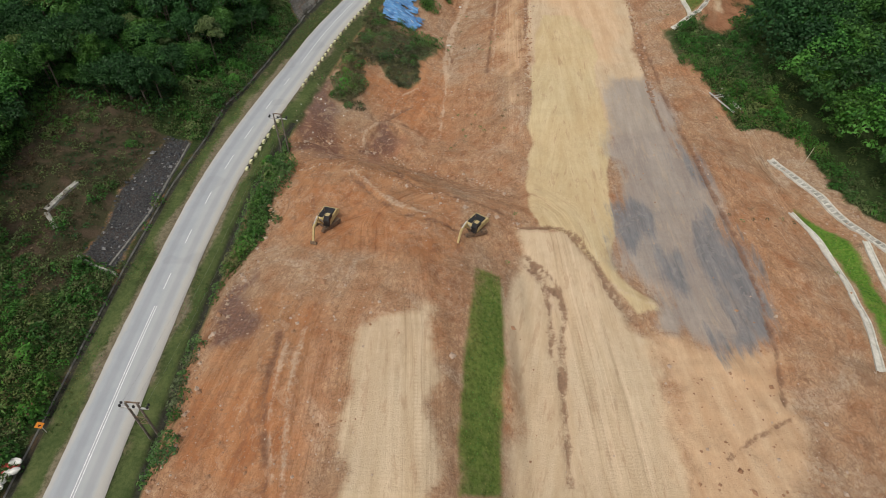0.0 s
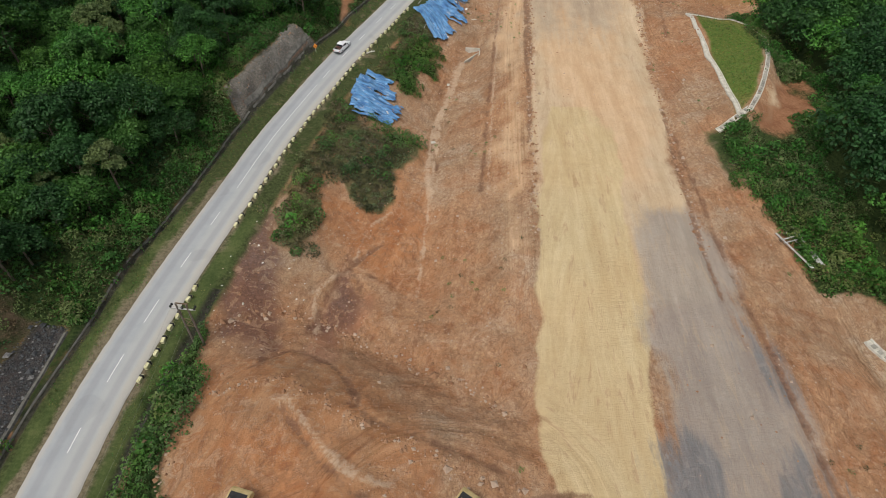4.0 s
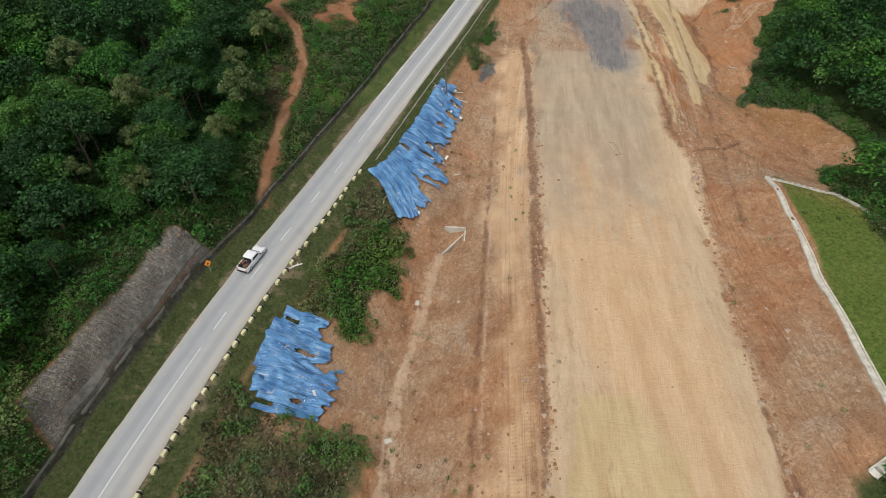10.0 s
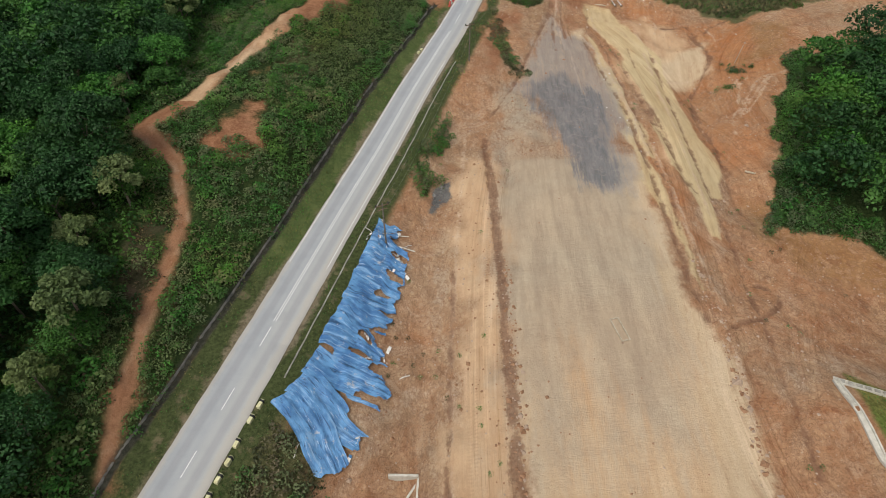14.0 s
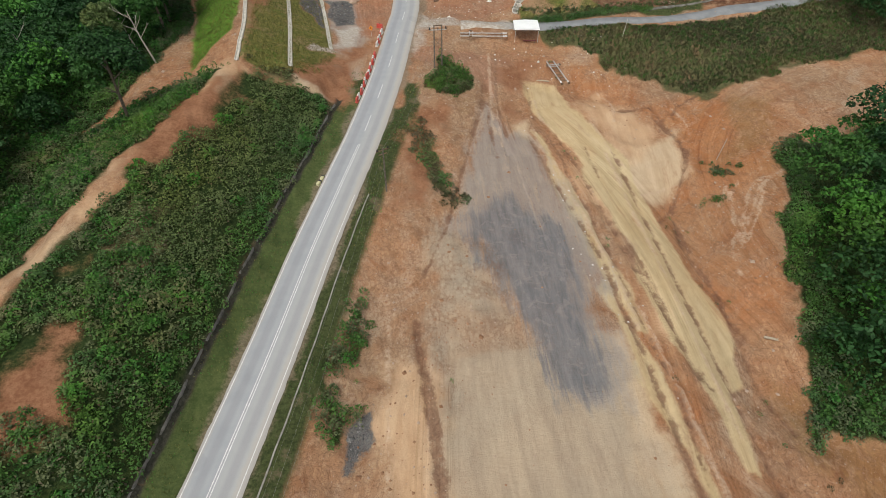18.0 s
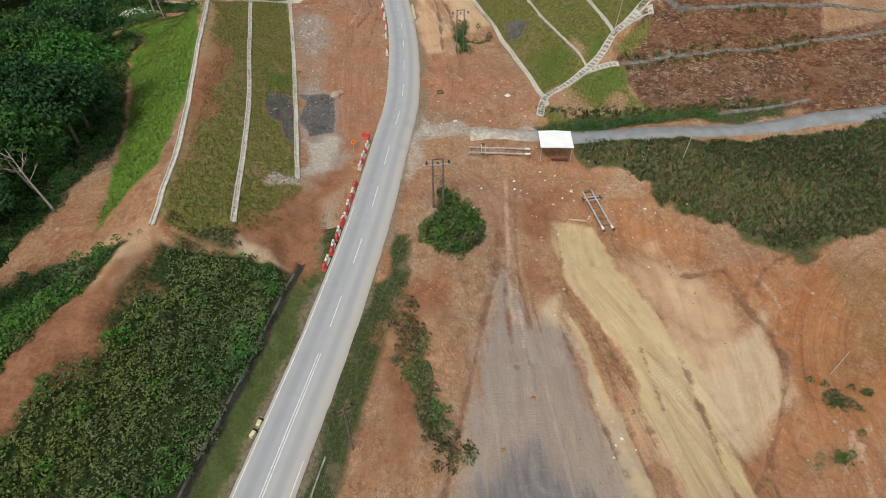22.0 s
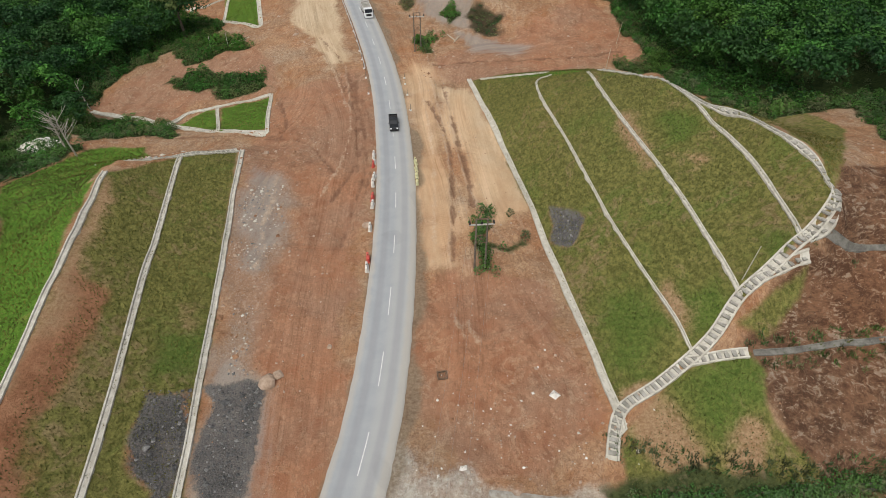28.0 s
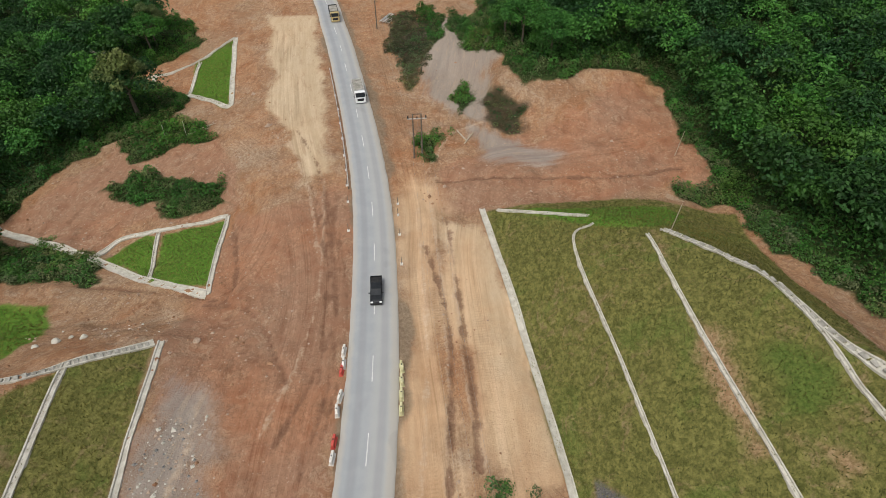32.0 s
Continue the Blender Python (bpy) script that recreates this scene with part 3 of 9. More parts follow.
break_line("d2", (79.1, 329.2, 4.9), (77.8, 348.2, 4.8), (77.7, 370.9, 4.3), (77.8, 393.3, 3.6), (81.7, 397.2, 3.4))
break_line("d3", (85.4, 332.8, 9.3), (86.2, 351.6, 8.9), (85.8, 371.8, 8.3), (86.3, 390.2, 7.4))
break_line("d4", (93, 336.3, 14), (94.6, 349, 13.2), (94.9, 360.1, 12.6), (95.7, 376.5, 11))
break_line("d5", (93.4, 336, 15), (97.3, 337.9, 16.6), (98.8, 342.5, 17), (99.2, 350.1, 16.8), (98.1, 358.5, 15.6), (96.2, 367.2, 14), (94.1, 378.8, 11.5), (88.9, 391.3, 7), (82, 399.9, 2.5), (70, 408.8, -2.6))
break_line("toe_r", (67.8, 361.5, -0.2), (65.8, 383.5, -1.6), (65.8, 405.2, -2.8), (62.6, 411.4, -3.4))
break_line("toe_r2", (55.3, 351, -0.4), (57.1, 371.8, -1.2), (57.1, 395.6, -2.6), (57.4, 415.5, -3.4))
break_line("cut_b1", (85.3, 327.4, 5.4), (97.6, 326.5, 5.7), (123.8, 325.5, 6.5))
break_line("cut_b1b", (86.6, 325.8, 5.2), (96.9, 325.2, 5.5), (122.9, 324.1, 6.3))
break_line("cut_b2", (94.9, 336.9, 10.4), (110.9, 335.1, 10.6), (127.1, 333.1, 11))
break_line("cut_toe", (68.2, 319.5, 0.6), (75, 315.9, 0.9), (87.1, 312.9, 1.6), (114.8, 310.7, 2.4))
break_line("cut_top", (100.5, 342.4, 14.5), (112.3, 340.3, 15), (127.7, 337.6, 16))
break_line("ld1", (23.7, 306.7, 2), (23.7, 327.5, 1.9), (23.4, 355.4, 1), (22.7, 385.2, 0.1))
break_line("ld2", (15.7, 293.6, 6), (16.3, 323.9, 5.6), (15.2, 350.6, 4.5), (13.9, 380.6, 2.8))
break_line("ld3", (7, 290.6, 10), (8.1, 311.4, 10), (7.2, 340.1, 9.2), (6.2, 370.3, 8))
break_line("ld_end", (22.1, 384.6, 0.1), (13.6, 379.7, 2.6), (5.4, 374.3, 6.5))
break_line("left_low", (34.5, 389.6, -3), (27.6, 390.2, -4), (16.4, 394.2, -5.5), (2.5, 396, -7), (-8.8, 393.9, -6))
break_line("left_berm", (5.9, 290.5, 10), (6.5, 311.5, 10.2), (4.8, 361, 9))
break_line("left_drop", (-1.3, 291.4, 6.5), (-3.4, 319.1, 5), (-4.6, 342.9, 4.5), (-3.9, 365.7, 4), (-6.5, 291.5, 6.5), (-0.5, 313.4, 6))
break_line("bank_foot", (31, 304.4, 0.9), (26, 301.3, 1), (21.4, 287.7, 0.8))
break_line("bank_mid", (24.9, 298.9, 2), (18.6, 290.1, 4.5), (14.2, 292.3, 6.5))
break_line("left_fore", (23.6, 419.2, -8.4), (25.8, 396.3, -4.2))
break_line("left_pad", (-17, 422.5, -11.4), (1.6, 412.9, -11), (9.2, 419.6, -10.8), (23.6, 419.2, -8.4))
break_line("left_pad2", (-16.9, 441.6, -11), (8.9, 439.9, -9), (23.5, 440.9, -6.5))
break_line("left_g2", (13.5, 495.3, -8.8), (18.4, 458, -8.6), (6.1, 469, -10.5), (-11.7, 480.4, -12))
break_line("left_site", (39.6, 387.9, -3), (32.5, 410.9, -4.2), (30.1, 437.6, -5), (26.4, 479.2, -5.8))
break_line("left_site2", (33.6, 366, -1.2), (28.1, 361.7, -0.4), (26.1, 357.7, 0.2))
break_line("far_r", (68.1, 413.4, -3.4), (82.8, 409.6, -2.6), (98.7, 410.5, -2), (107.3, 424, -2.4), (107.7, 445.5, -2))
break_line("far_r2", (59.3, 419.6, -3.8), (65.5, 434.9, -4.5), (81.5, 425.8, -4.2), (73.8, 449.6, -4.8), (63.6, 466.2, -5))
break_line("far_r3", (75.9, 448.5, 1), (87.8, 451.4, 3), (103.1, 445.3, 1), (75, 468.4, 2))
break_line("far_rdrop", (104.7, 410.9, -4), (105.3, 392.5, 0), (108, 376.3, 4), (105.7, 363.1, 9))
break_line("path_dirt", (-18.7, 176.5, -1.2), (-19.4, 184, 0.8), (-19, 193, 2.3), (-17.4, 211.4, 4.1), (-19.7, 221, 6), (-25.8, 227.6, 8.6), (-19.7, 236.9, 8.6), (-16.9, 244, 8.8), (-7.9, 259.7, 9.5), (-13.7, 251.4, 9.5), (-7.4, 262.8, 10.4), (0, 273.2, 10.4), (7.1, 291.3, 10))
break_line("hill_mid", (-9.8, 223.9, 6), (-3.5, 237.2, 6), (1.9, 254.3, 6.2), (6.7, 276.6, 6.2), (12.7, 288, 5.8))
break_line("hill_edge", (1.5, 228.8, 1.2), (6.7, 241.4, 1.5), (11.5, 253.5, 1.8), (17.8, 272.4, 2), (21.3, 283.1, 2))
break_line("hill_left", (-15.9, 245, 7.5), (-15.1, 267.3, 8), (-7, 276.8, 8))
break_line("hill_far", (-21.5, 261, 5), (-18.2, 275.8, 4.5), (-10.1, 287.4, 5))
break_line("rock_toe", (-33.7, 136.6, -1.8), (-29.2, 148.5, -1.6), (-23.4, 163.4, -1.4))
break_line("rock_top", (-36.2, 138.1, 3.4), (-32.5, 150.3, 3.6), (-27.7, 165.8, 3.4))
break_line("slope_toe_s", (-51.8, 61, -2.5), (-49.4, 76.1, -2.6), (-46.9, 91.9, -2.8))
break_line("slope_top_s", (-66, 73.4, 4), (-66.1, 93.2, 4), (-56.6, 100.6, 2), (-44.1, 100.3, 1))
break_line("slope_s2", (-57, 48.6, -2), (-56.3, 55.7, -1), (-52.2, 57.2, -2.6))


def resample(line, step):
    """Points every step metres along a polyline (any dimension)."""
    p = np.array(line, float)
    d = np.r_[0, np.cumsum(np.linalg.norm(np.diff(p[:, :2], axis=0), axis=1))]
    s = np.linspace(0, d[-1], max(2, int(d[-1] / step) + 1))
    return np.stack([np.interp(s, d, p[:, k]) for k in range(p.shape[1])], 1)


def smooth_line(line, step):
    """A Catmull-Rom curve through the points, sampled evenly."""
    p = np.array(line, float)
    q = np.vstack([2 * p[0] - p[1], p, 2 * p[-1] - p[-2]])
    out = []
    for i in range(1, len(q) - 2):
        for u in np.linspace(0, 1, 12, endpoint=False):
            a, b, c, d = q[i - 1], q[i], q[i + 1], q[i + 2]
            out.append(0.5 * (2 * b + (c - a) * u + (2 * a - 5 * b + 4 * c - d) * u * u + (3 * b - a - 3 * c + d) * u**3))
    out.append(p[-1])
    return resample(out, step)


def offset_line(line, d):
    """The line moved sideways by d metres, to its right."""
    p = np.array(line, float)
    g = np.gradient(p[:, :2], axis=0)
    g /= np.linalg.norm(g, axis=1)[:, None]
    q = p.copy()
    q[:, 0] += g[:, 1] * d
    q[:, 1] -= g[:, 0] * d
    return q


ROAD_LINE = smooth_line(ROAD, 1.0)
HALF_ROAD = 2.95

X0, Y0, CELL, NX, NY = -180.0, -120.0, 2.0, 210, 370


def lay_of_land():
    """Heights on a 2 m lattice: a membrane stretched over the break lines."""
    fixed, count = np.zeros((NX, NY)), np.zeros((NX, NY))
    lines = [resample(v, 0.7) for v in BREAKLINES.values()]
    lines += [offset_line(ROAD_LINE, d) - (0, 0, 0.12 + drop) for d, drop in ((0, 0), (3.4, 0), (-3.4, 0), (6.0, 0.5), (-5.0, 0.3))]
    for k, p in enumerate(lines):
        i, j = np.round((p[:, 0] - X0) / CELL).astype(int), np.round((p[:, 1] - Y0) / CELL).astype(int)
        ok = (i >= 0) & (i < NX) & (j >= 0) & (j < NY)
        w = 40.0 if k >= len(BREAKLINES) else 1.0
        np.add.at(fixed, (i[ok], j[ok]), w * p[ok, 2])
        np.add.at(count, (i[ok], j[ok]), w)
    jj = Y0 + CELL * np.arange(NY)
    left = np.interp(jj, [0, 90, 160, 240, 300, 360, 430, 620], [12, 22, 24, 14, -2, -6, -14, -14])
    right = np.interp(jj, [0, 90, 160, 240, 300, 360, 430, 620], [-8, -9, -9, -6, 8, 22, 0, 12])
    for row, z in ((0, left), (NX - 1, right)):
        fixed[row], count[row] = z, 1
    t = np.linspace(0, 1, NX)
    for col in (0, NY - 1):
        edge = count[:, col] == 0
        fixed[edge, col] = ((1 - t) * left[col] + t * right[col])[edge]
        count[edge, col] = 1
    z = None
    for step in (16, 8, 4, 2, 1):
        m, n = -(-NX // step), -(-NY // step)
        f, c = np.zeros((m, n)), np.zeros((m, n))
        a, b = np.nonzero(count)
        np.add.at(f, (a // step, b // step), fixed[a, b])
        np.add.at(c, (a // step, b // step), count[a, b])
        known = c > 0
        target = np.where(known, f / np.maximum(c, 1e-9), 0)
        if z is None:
            z = np.where(known, target, target[known].mean())
        else:
            z = z.repeat(2, 0).repeat(2, 1)[:m, :n]
        for _ in range(250):
            z = np.where(known, target, z)
            p = np.pad(z, 1, mode="edge")
            z = 0.25 * (p[2:, 1:-1] + p[:-2, 1:-1] + p[1:-1, 2:] + p[1:-1, :-2])
        z = np.where(known, target, z)
    p = np.pad(z, 1, mode="edge")
    return 0.5 * z + 0.125 * (p[2:, 1:-1] + p[:-2, 1:-1] + p[1:-1, 2:] + p[1:-1, :-2])


LAND = lay_of_land()


def height(x, y):
    """The bare ground's height at arrays of x, y."""
    x, y = np.asarray(x, float), np.asarray(y, float)
    u, v = np.clip((x - X0) / CELL, 0, NX - 1.001), np.clip((y - Y0) / CELL, 0, NY - 1.001)
    i, j = u.astype(int), v.astype(int)
    u, v = u - i, v - j
    u, v = u * u * (3 - 2 * u) * 0.5 + u * 0.5, v * v * (3 - 2 * v) * 0.5 + v * 0.5
    return (LAND[i, j] * (1 - u) + LAND[i + 1, j] * u) * (1 - v) + (LAND[i, j + 1] * (1 - u) + LAND[i + 1, j + 1] * u) * v
# ---- what covers the ground: outlines (x, y) by kind ----
ZONES = {}


def zone(kind, *outline):
    ZONES.setdefault(kind, []).append(np.array(outline, float))


zone("pale", (18.4, 292.2), (24, 297.2), (28.4, 299.5), (25.9, 287.7), (20.5, 282.2), (16.2, 289))
zone("grey", (24.1, 297.9), (29.1, 301.2), (27.1, 290.5), (23.4, 289.5))
zone("soil", (41.1, 285.4), (45.2, 286.7), (42.3, 274.2), (39.3, 276.6), (37.9, 282.9))
zone("pale", (17.5, 112), (24, 112), (26, 165), (21.5, 165))
zone("rust", (55.3, 338), (65.3, 340.2), (66.5, 331.8), (69.4, 325.6), (67.8, 323), (57.1, 323.4), (50.9, 327.3), (52.4, 333.3))
zone("pale", (60.9, 401.5), (67.9, 403.6), (68.8, 381.3), (68.4, 367.3), (63.7, 365.4), (61.2, 382))
zone("rough", (10.6, 289.5), (13.2, 290.7), (15.7, 291.8), (17.7, 290.8), (17, 288.7), (11.4, 288.7))
zone("rough", (8.4, 292.1), (9.5, 292.4), (9.8, 290.7), (8.7, 290.5))
zone("rough", (14.6, 291.5), (17, 291), (18.2, 288.2), (15.9, 287.6))
zone("grey", (41.4, 265.8), (45.1, 274.3), (48.1, 280.7), (50.2, 286.4), (51.9, 289.8), (54.1, 289.8), (53.7, 285.2), (52.8, 280.9), (52.6, 277), (54.2, 272.7), (55.9, 271), (56.3, 263.4))
zone("pale", (53.5, 280), (57.2, 279.6), (56.7, 275.7), (55.7, 271.4), (54.4, 273.3), (52.9, 276.9))
zone("bright", (14.5, 269.6), (16.3, 274.7), (17.5, 278.1), (18.3, 277.5), (18.2, 274.2), (17.3, 271.5))
zone("pale", (73, 281.2), (75.7, 280.8), (74.2, 277.2), (75.4, 275.8), (72.2, 274.2), (71.6, 276.4))
zone("peach", (69.4, 286.7), (76.5, 287.7), (80.2, 277), (81.5, 271.8), (71.8, 266.3), (70.7, 273.6), (67.4, 279.1))
zone("ochre", (89.5, 278.5), (99.5, 279.2), (105.4, 272.2), (93.4, 255.4), (79.8, 259.8), (83.1, 266.3), (84, 272.2))
zone("rust", (71, 299.6), (80.1, 298.1), (83.6, 287.1), (80.4, 283.6), (73.4, 286.5), (70.8, 291.9))
zone("soil", (58.4, 299.8), (62.7, 300.7), (60.5, 291.6), (56.5, 280.5), (53.6, 279.2), (53.8, 284.3))
zone("ochre", (47.6, 288), (51.1, 289), (49.2, 282.1), (46.7, 281.5))
zone("grey", (52.6, 277.3), (56.6, 275), (56.8, 264.8), (56.2, 253), (55.8, 244.1), (53.4, 232.7), (52.5, 225.5), (49.1, 219.8), (43.3, 222.6), (42, 227), (41.6, 232.4), (40.7, 239.5), (41.6, 248.3), (35.9, 253.2), (41, 265.2), (47.7, 279.3))
zone("dark", (39.7, 255.9), (47.3, 259.4), (52.9, 250.4), (51.8, 235.8), (49, 224.1), (43.3, 220.6), (41.5, 226.7), (41.7, 233.4), (39.7, 238.6), (38.9, 245.2))
zone("wan", (34.9, 254.5), (41.9, 249.4), (41.9, 233.2), (43.6, 223.4), (48.8, 220.7), (48.6, 214.3), (47.4, 209.3), (36.7, 211.7), (28.7, 213.5), (29.7, 234.1), (32.1, 243.5))
zone("wan", (29.1, 237.3), (39.5, 245.2), (41.6, 233.4), (43.1, 222.2), (49.4, 224.4), (49.4, 206.9), (47.8, 192), (43.8, 176.9), (40.7, 160.3), (20.3, 162.2), (22.5, 179.1), (24.8, 194.3), (26.9, 217.8))
zone("peach", (-9, 284.6), (2.4, 291.4), (7.7, 291.1), (9.4, 288.8), (6.1, 282.7), (3, 277.4), (-1.6, 273.1))
zone("dark", (27.6, 72.5), (31.8, 75.9), (34.4, 71.3), (31.7, 64.1), (28.1, 62.8), (26.7, 65.3))
zone("dark", (41.5, 72.8), (44, 69.9), (45.3, 64.2), (45.7, 56.4), (44.6, 49.6), (41.3, 47.2), (39.9, 52.2), (38.8, 57.8), (37.8, 64.1))
zone("dark", (32.4, 64.1), (36.2, 62.5), (35.9, 56.3), (32.7, 54.9), (31.7, 59.3))
zone("bald", (7, 368.6), (9.6, 359.3), (10.7, 338.5), (9.7, 322.5), (9.6, 309), (8.8, 296.1), (8, 290.5), (7.1, 290.6), (8.2, 304.7), (8, 317.6), (7.9, 337), (6.6, 360.9))
zone("bald", (88, 359.8), (93.1, 357.8), (92.9, 353.7), (88.5, 353.2), (88.4, 356))
zone("bald", (85.5, 375.9), (87.6, 372.4), (87.6, 363.2), (85.9, 357.1), (84.4, 358.6), (84.5, 366.7))
zone("pale", (60.5, 406.1), (66.7, 405.1), (66.5, 387.3), (69.4, 370.5), (68.3, 364.9), (64.3, 367.1), (62, 375.1), (60.1, 390.9))
zone("turf", (8.2, 291.3), (8.9, 298.6), (14, 300.1), (15.6, 293.5), (16.9, 296.9), (21.3, 296.3), (18, 292.2), (11.3, 290.1))
zone("wan", (21.4, 296), (25.7, 305), (30.8, 308.2), (29.9, 300.3), (26.9, 288.9), (17.9, 288.8), (17.1, 291.6))
zone("sand", (60.7, 295.2), (68.6, 293.8), (68.3, 284.3), (69.4, 273.2), (70.4, 263.1), (70.3, 253.8), (70.3, 246.5), (69.9, 236.2), (69.8, 228.4), (66.7, 221.2), (61.6, 219.4), (62, 227.7), (61.9, 235.4), (61.7, 245.2), (61.7, 255.9), (62.5, 270.4), (60.4, 279.5), (59.3, 288.2))
zone("pale", (68.1, 263.2), (74.3, 267.3), (84.9, 272.6), (80.6, 261), (76.6, 257.7), (70.7, 254.9), (68.9, 258.3))
zone("peach", (62.5, 270.4), (61.7, 255.9), (61.7, 245.2), (61.9, 235.4), (62, 227.7), (59.5, 228.6), (59.8, 237.5), (60.4, 250.7), (60.7, 265.6))
zone("rust", (74.9, 256.7), (79.2, 258.7), (77.5, 247.5), (72.4, 236), (71.4, 240.7), (71.3, 247.8))
zone("sand", (63.3, 248.5), (64, 239), (63.8, 226.5), (62.9, 216.7), (61.2, 209.9), (59.3, 210.8), (59.9, 218.3), (60.3, 228.1), (59.9, 238.8))
zone("sand", (55.7, 239.7), (55.6, 225.6), (55.2, 213.5), (54.9, 205.1), (54.3, 197.3), (52.9, 197.5), (52.9, 204.6), (53.1, 213), (53.2, 224), (53.4, 237.5))
zone("rust", (57.4, 239.3), (58.1, 227.2), (58.2, 217.5), (57.7, 210.9), (56.7, 204.2), (55.2, 208), (54.6, 215.3), (54.8, 225.7))
zone("lush", (62.3, 178.5), (68.4, 173.4), (71.8, 166.3), (68.1, 152.6), (61.5, 140.1), (56.8, 135.6), (58.1, 149.2), (59.5, 162.8))
zone("pale", (63.3, 141.9), (72.1, 147.8), (69.6, 136.9), (64.8, 130.3), (59.9, 129))
zone("grass", (-17.9, 383.1), (-12.8, 392.6), (-9.9, 400.6), (1.1, 399.4), (3.9, 374.1), (4.4, 362.2), (1.9, 354), (-4, 354.9))
zone("veg", (-34.5, 419.8), (-29.7, 425.4), (-16.9, 411.1), (-13.7, 397.1), (-15.6, 390.1), (-17.9, 383.1))
zone("red", (-15.8, 424), (-3.3, 446.2), (13.3, 446.7), (26.9, 431.3), (24.7, 418.9), (6.2, 420.4), (1.7, 411.9))
zone("bald", (72.4, 326.2), (73.9, 320.5), (75.6, 317.2), (73, 316.6), (71.5, 320.4))
zone("bald", (78.9, 318.3), (82.5, 319.8), (81.7, 316.6), (78.9, 315.5))
zone("sand", (21.5, 132.3), (18.1, 114), (16.6, 100.6), (15.4, 90.3), (14.4, 72.5), (15.8, 68), (19.7, 66.7), (21.8, 62.5), (23.5, 57.8), (25.2, 53.5), (26.6, 51.8), (30.2, 52.2), (29.8, 54.3), (27.7, 56), (25.5, 58.1), (26, 62.9), (28, 70.4), (28.5, 75.3), (29.8, 87.4), (31.1, 98.1), (31.6, 110.3), (33.8, 125), (37.1, 143.2), (24, 143.1))
zone("pale", (12, 66.2), (19.3, 66.3), (22, 61.5), (24.5, 55.2), (25.6, 50.4), (27.9, 46), (27, 36), (25.5, 18), (6.5, 18), (8, 36), (10, 56.8))
zone("grey", (34.4, 113.2), (43.2, 113.1), (44.3, 102.8), (43.2, 88.4), (45.7, 80.2), (44.6, 70.6), (45.2, 61.2), (45.5, 54.1), (43.8, 47.6), (37.4, 46.1), (29, 49.8), (30.8, 53.9), (25.7, 60.9), (28.6, 72.8), (30.2, 87.4))
zone("dark", (42.9, 90.2), (44.6, 88.4), (45.6, 80.8), (44.1, 79.5), (42.3, 82.8))
zone("dark", (37.3, 47.6), (39.2, 47.2), (38, 45), (36.7, 45))
zone("peach", (26.8, 49.7), (37.3, 45.2), (44.3, 44.7), (41.4, 36.7), (39, 18), (25.5, 18), (27, 36))
zone("maroon", (-25.6, 53.9), (-23.1, 49.5), (-22.8, 45.7), (-24.6, 43), (-27.9, 43.3), (-28.8, 49.6))
zone("pale", (-9.8, 43.6), (-7, 45.9), (-2.1, 47.1), (-0.9, 42.8), (-1.3, 34.2), (-2.4, 18), (-10, 18), (-9.8, 33.8))
zone("sand", (56.9, 277.3), (58.6, 275.3), (58.6, 268), (57.9, 256.7), (57.7, 245.6), (57.8, 235.6), (57.5, 229.1), (55.5, 229.5), (55.6, 235.4), (55.3, 243.6), (55.3, 254.3), (56.5, 266))
zone("rust", (59, 273.8), (59, 267.9), (58.2, 253.6), (58, 243.1), (59.3, 236), (60.6, 228.5), (57.5, 229.1), (57.8, 237), (58.1, 248.1), (58.4, 259.8))
zone("rust", (69.6, 255.7), (73.5, 255.8), (77.9, 257.6), (74.7, 248.7), (78.9, 250), (77.9, 242.6), (77.4, 236.3), (72, 227.4), (71.1, 229.9), (70.4, 239.2), (70.5, 247.5))
zone("ochre", (71.4, 221.3), (72.7, 216.8), (73.1, 209.9), (80.9, 207), (77.4, 202.5), (70.7, 205), (69, 212.7))
zone("ochre", (72, 209.9), (80.5, 210.2), (86.6, 205.5), (84.1, 195), (79, 200.6), (71.7, 203.3))
zone("dusky", (10.2, 288.3), (13.9, 290.9), (19, 283.4), (17.8, 275.5), (12.7, 264.9), (7, 253.3), (2.5, 245.2), (-2.9, 242.9), (-4.5, 252.6), (-0.7, 264.3), (4.3, 277))
zone("soil", (-16, 231.1), (-12.4, 237.8), (-8.2, 239), (-8.2, 234), (-9.7, 227.4), (-13.9, 225.1), (-15.8, 226.7))
zone("soil", (-11.9, 248.6), (-9.3, 249.6), (-8.4, 246.6), (-10.7, 244))
zone("soil", (-18.7, 219.3), (-16.9, 217.9), (-14.9, 213.4), (-15.4, 209.1), (-16.7, 209.2))
zone("soil", (-2.8, 273.2), (3.2, 280.8), (6.8, 291.5), (8.4, 288.9), (6.7, 280.4), (3.4, 273), (-1.5, 267.2), (-6.9, 259.4), (-9.6, 257.9), (-6.8, 263.8))
zone("lush", (4.2, 295.2), (4.5, 305.7), (0.8, 326.9), (2.3, 354.7), (-7.1, 409.8), (-17.1, 399.7), (-9.1, 354.4), (-5.7, 326.7), (-5.1, 313.5), (4.1, 292.9))
zone("lush", (17.1, 340.8), (24.5, 343.8), (23.8, 334.5), (17.8, 333.7))
zone("lush", (72, 338.7), (76.4, 336.4), (76.8, 331.5), (73.7, 328.6), (70.8, 329.6))
zone("lush", (91.6, 367.7), (94.3, 364.1), (91.6, 359.4), (90, 362.1))
zone("lush", (80.5, 335.8), (84, 335.4), (83.5, 331.4), (79.8, 331.1))
zone("lush", (90.8, 340.3), (93.3, 337.6), (91.7, 334.9), (88.6, 334.1))
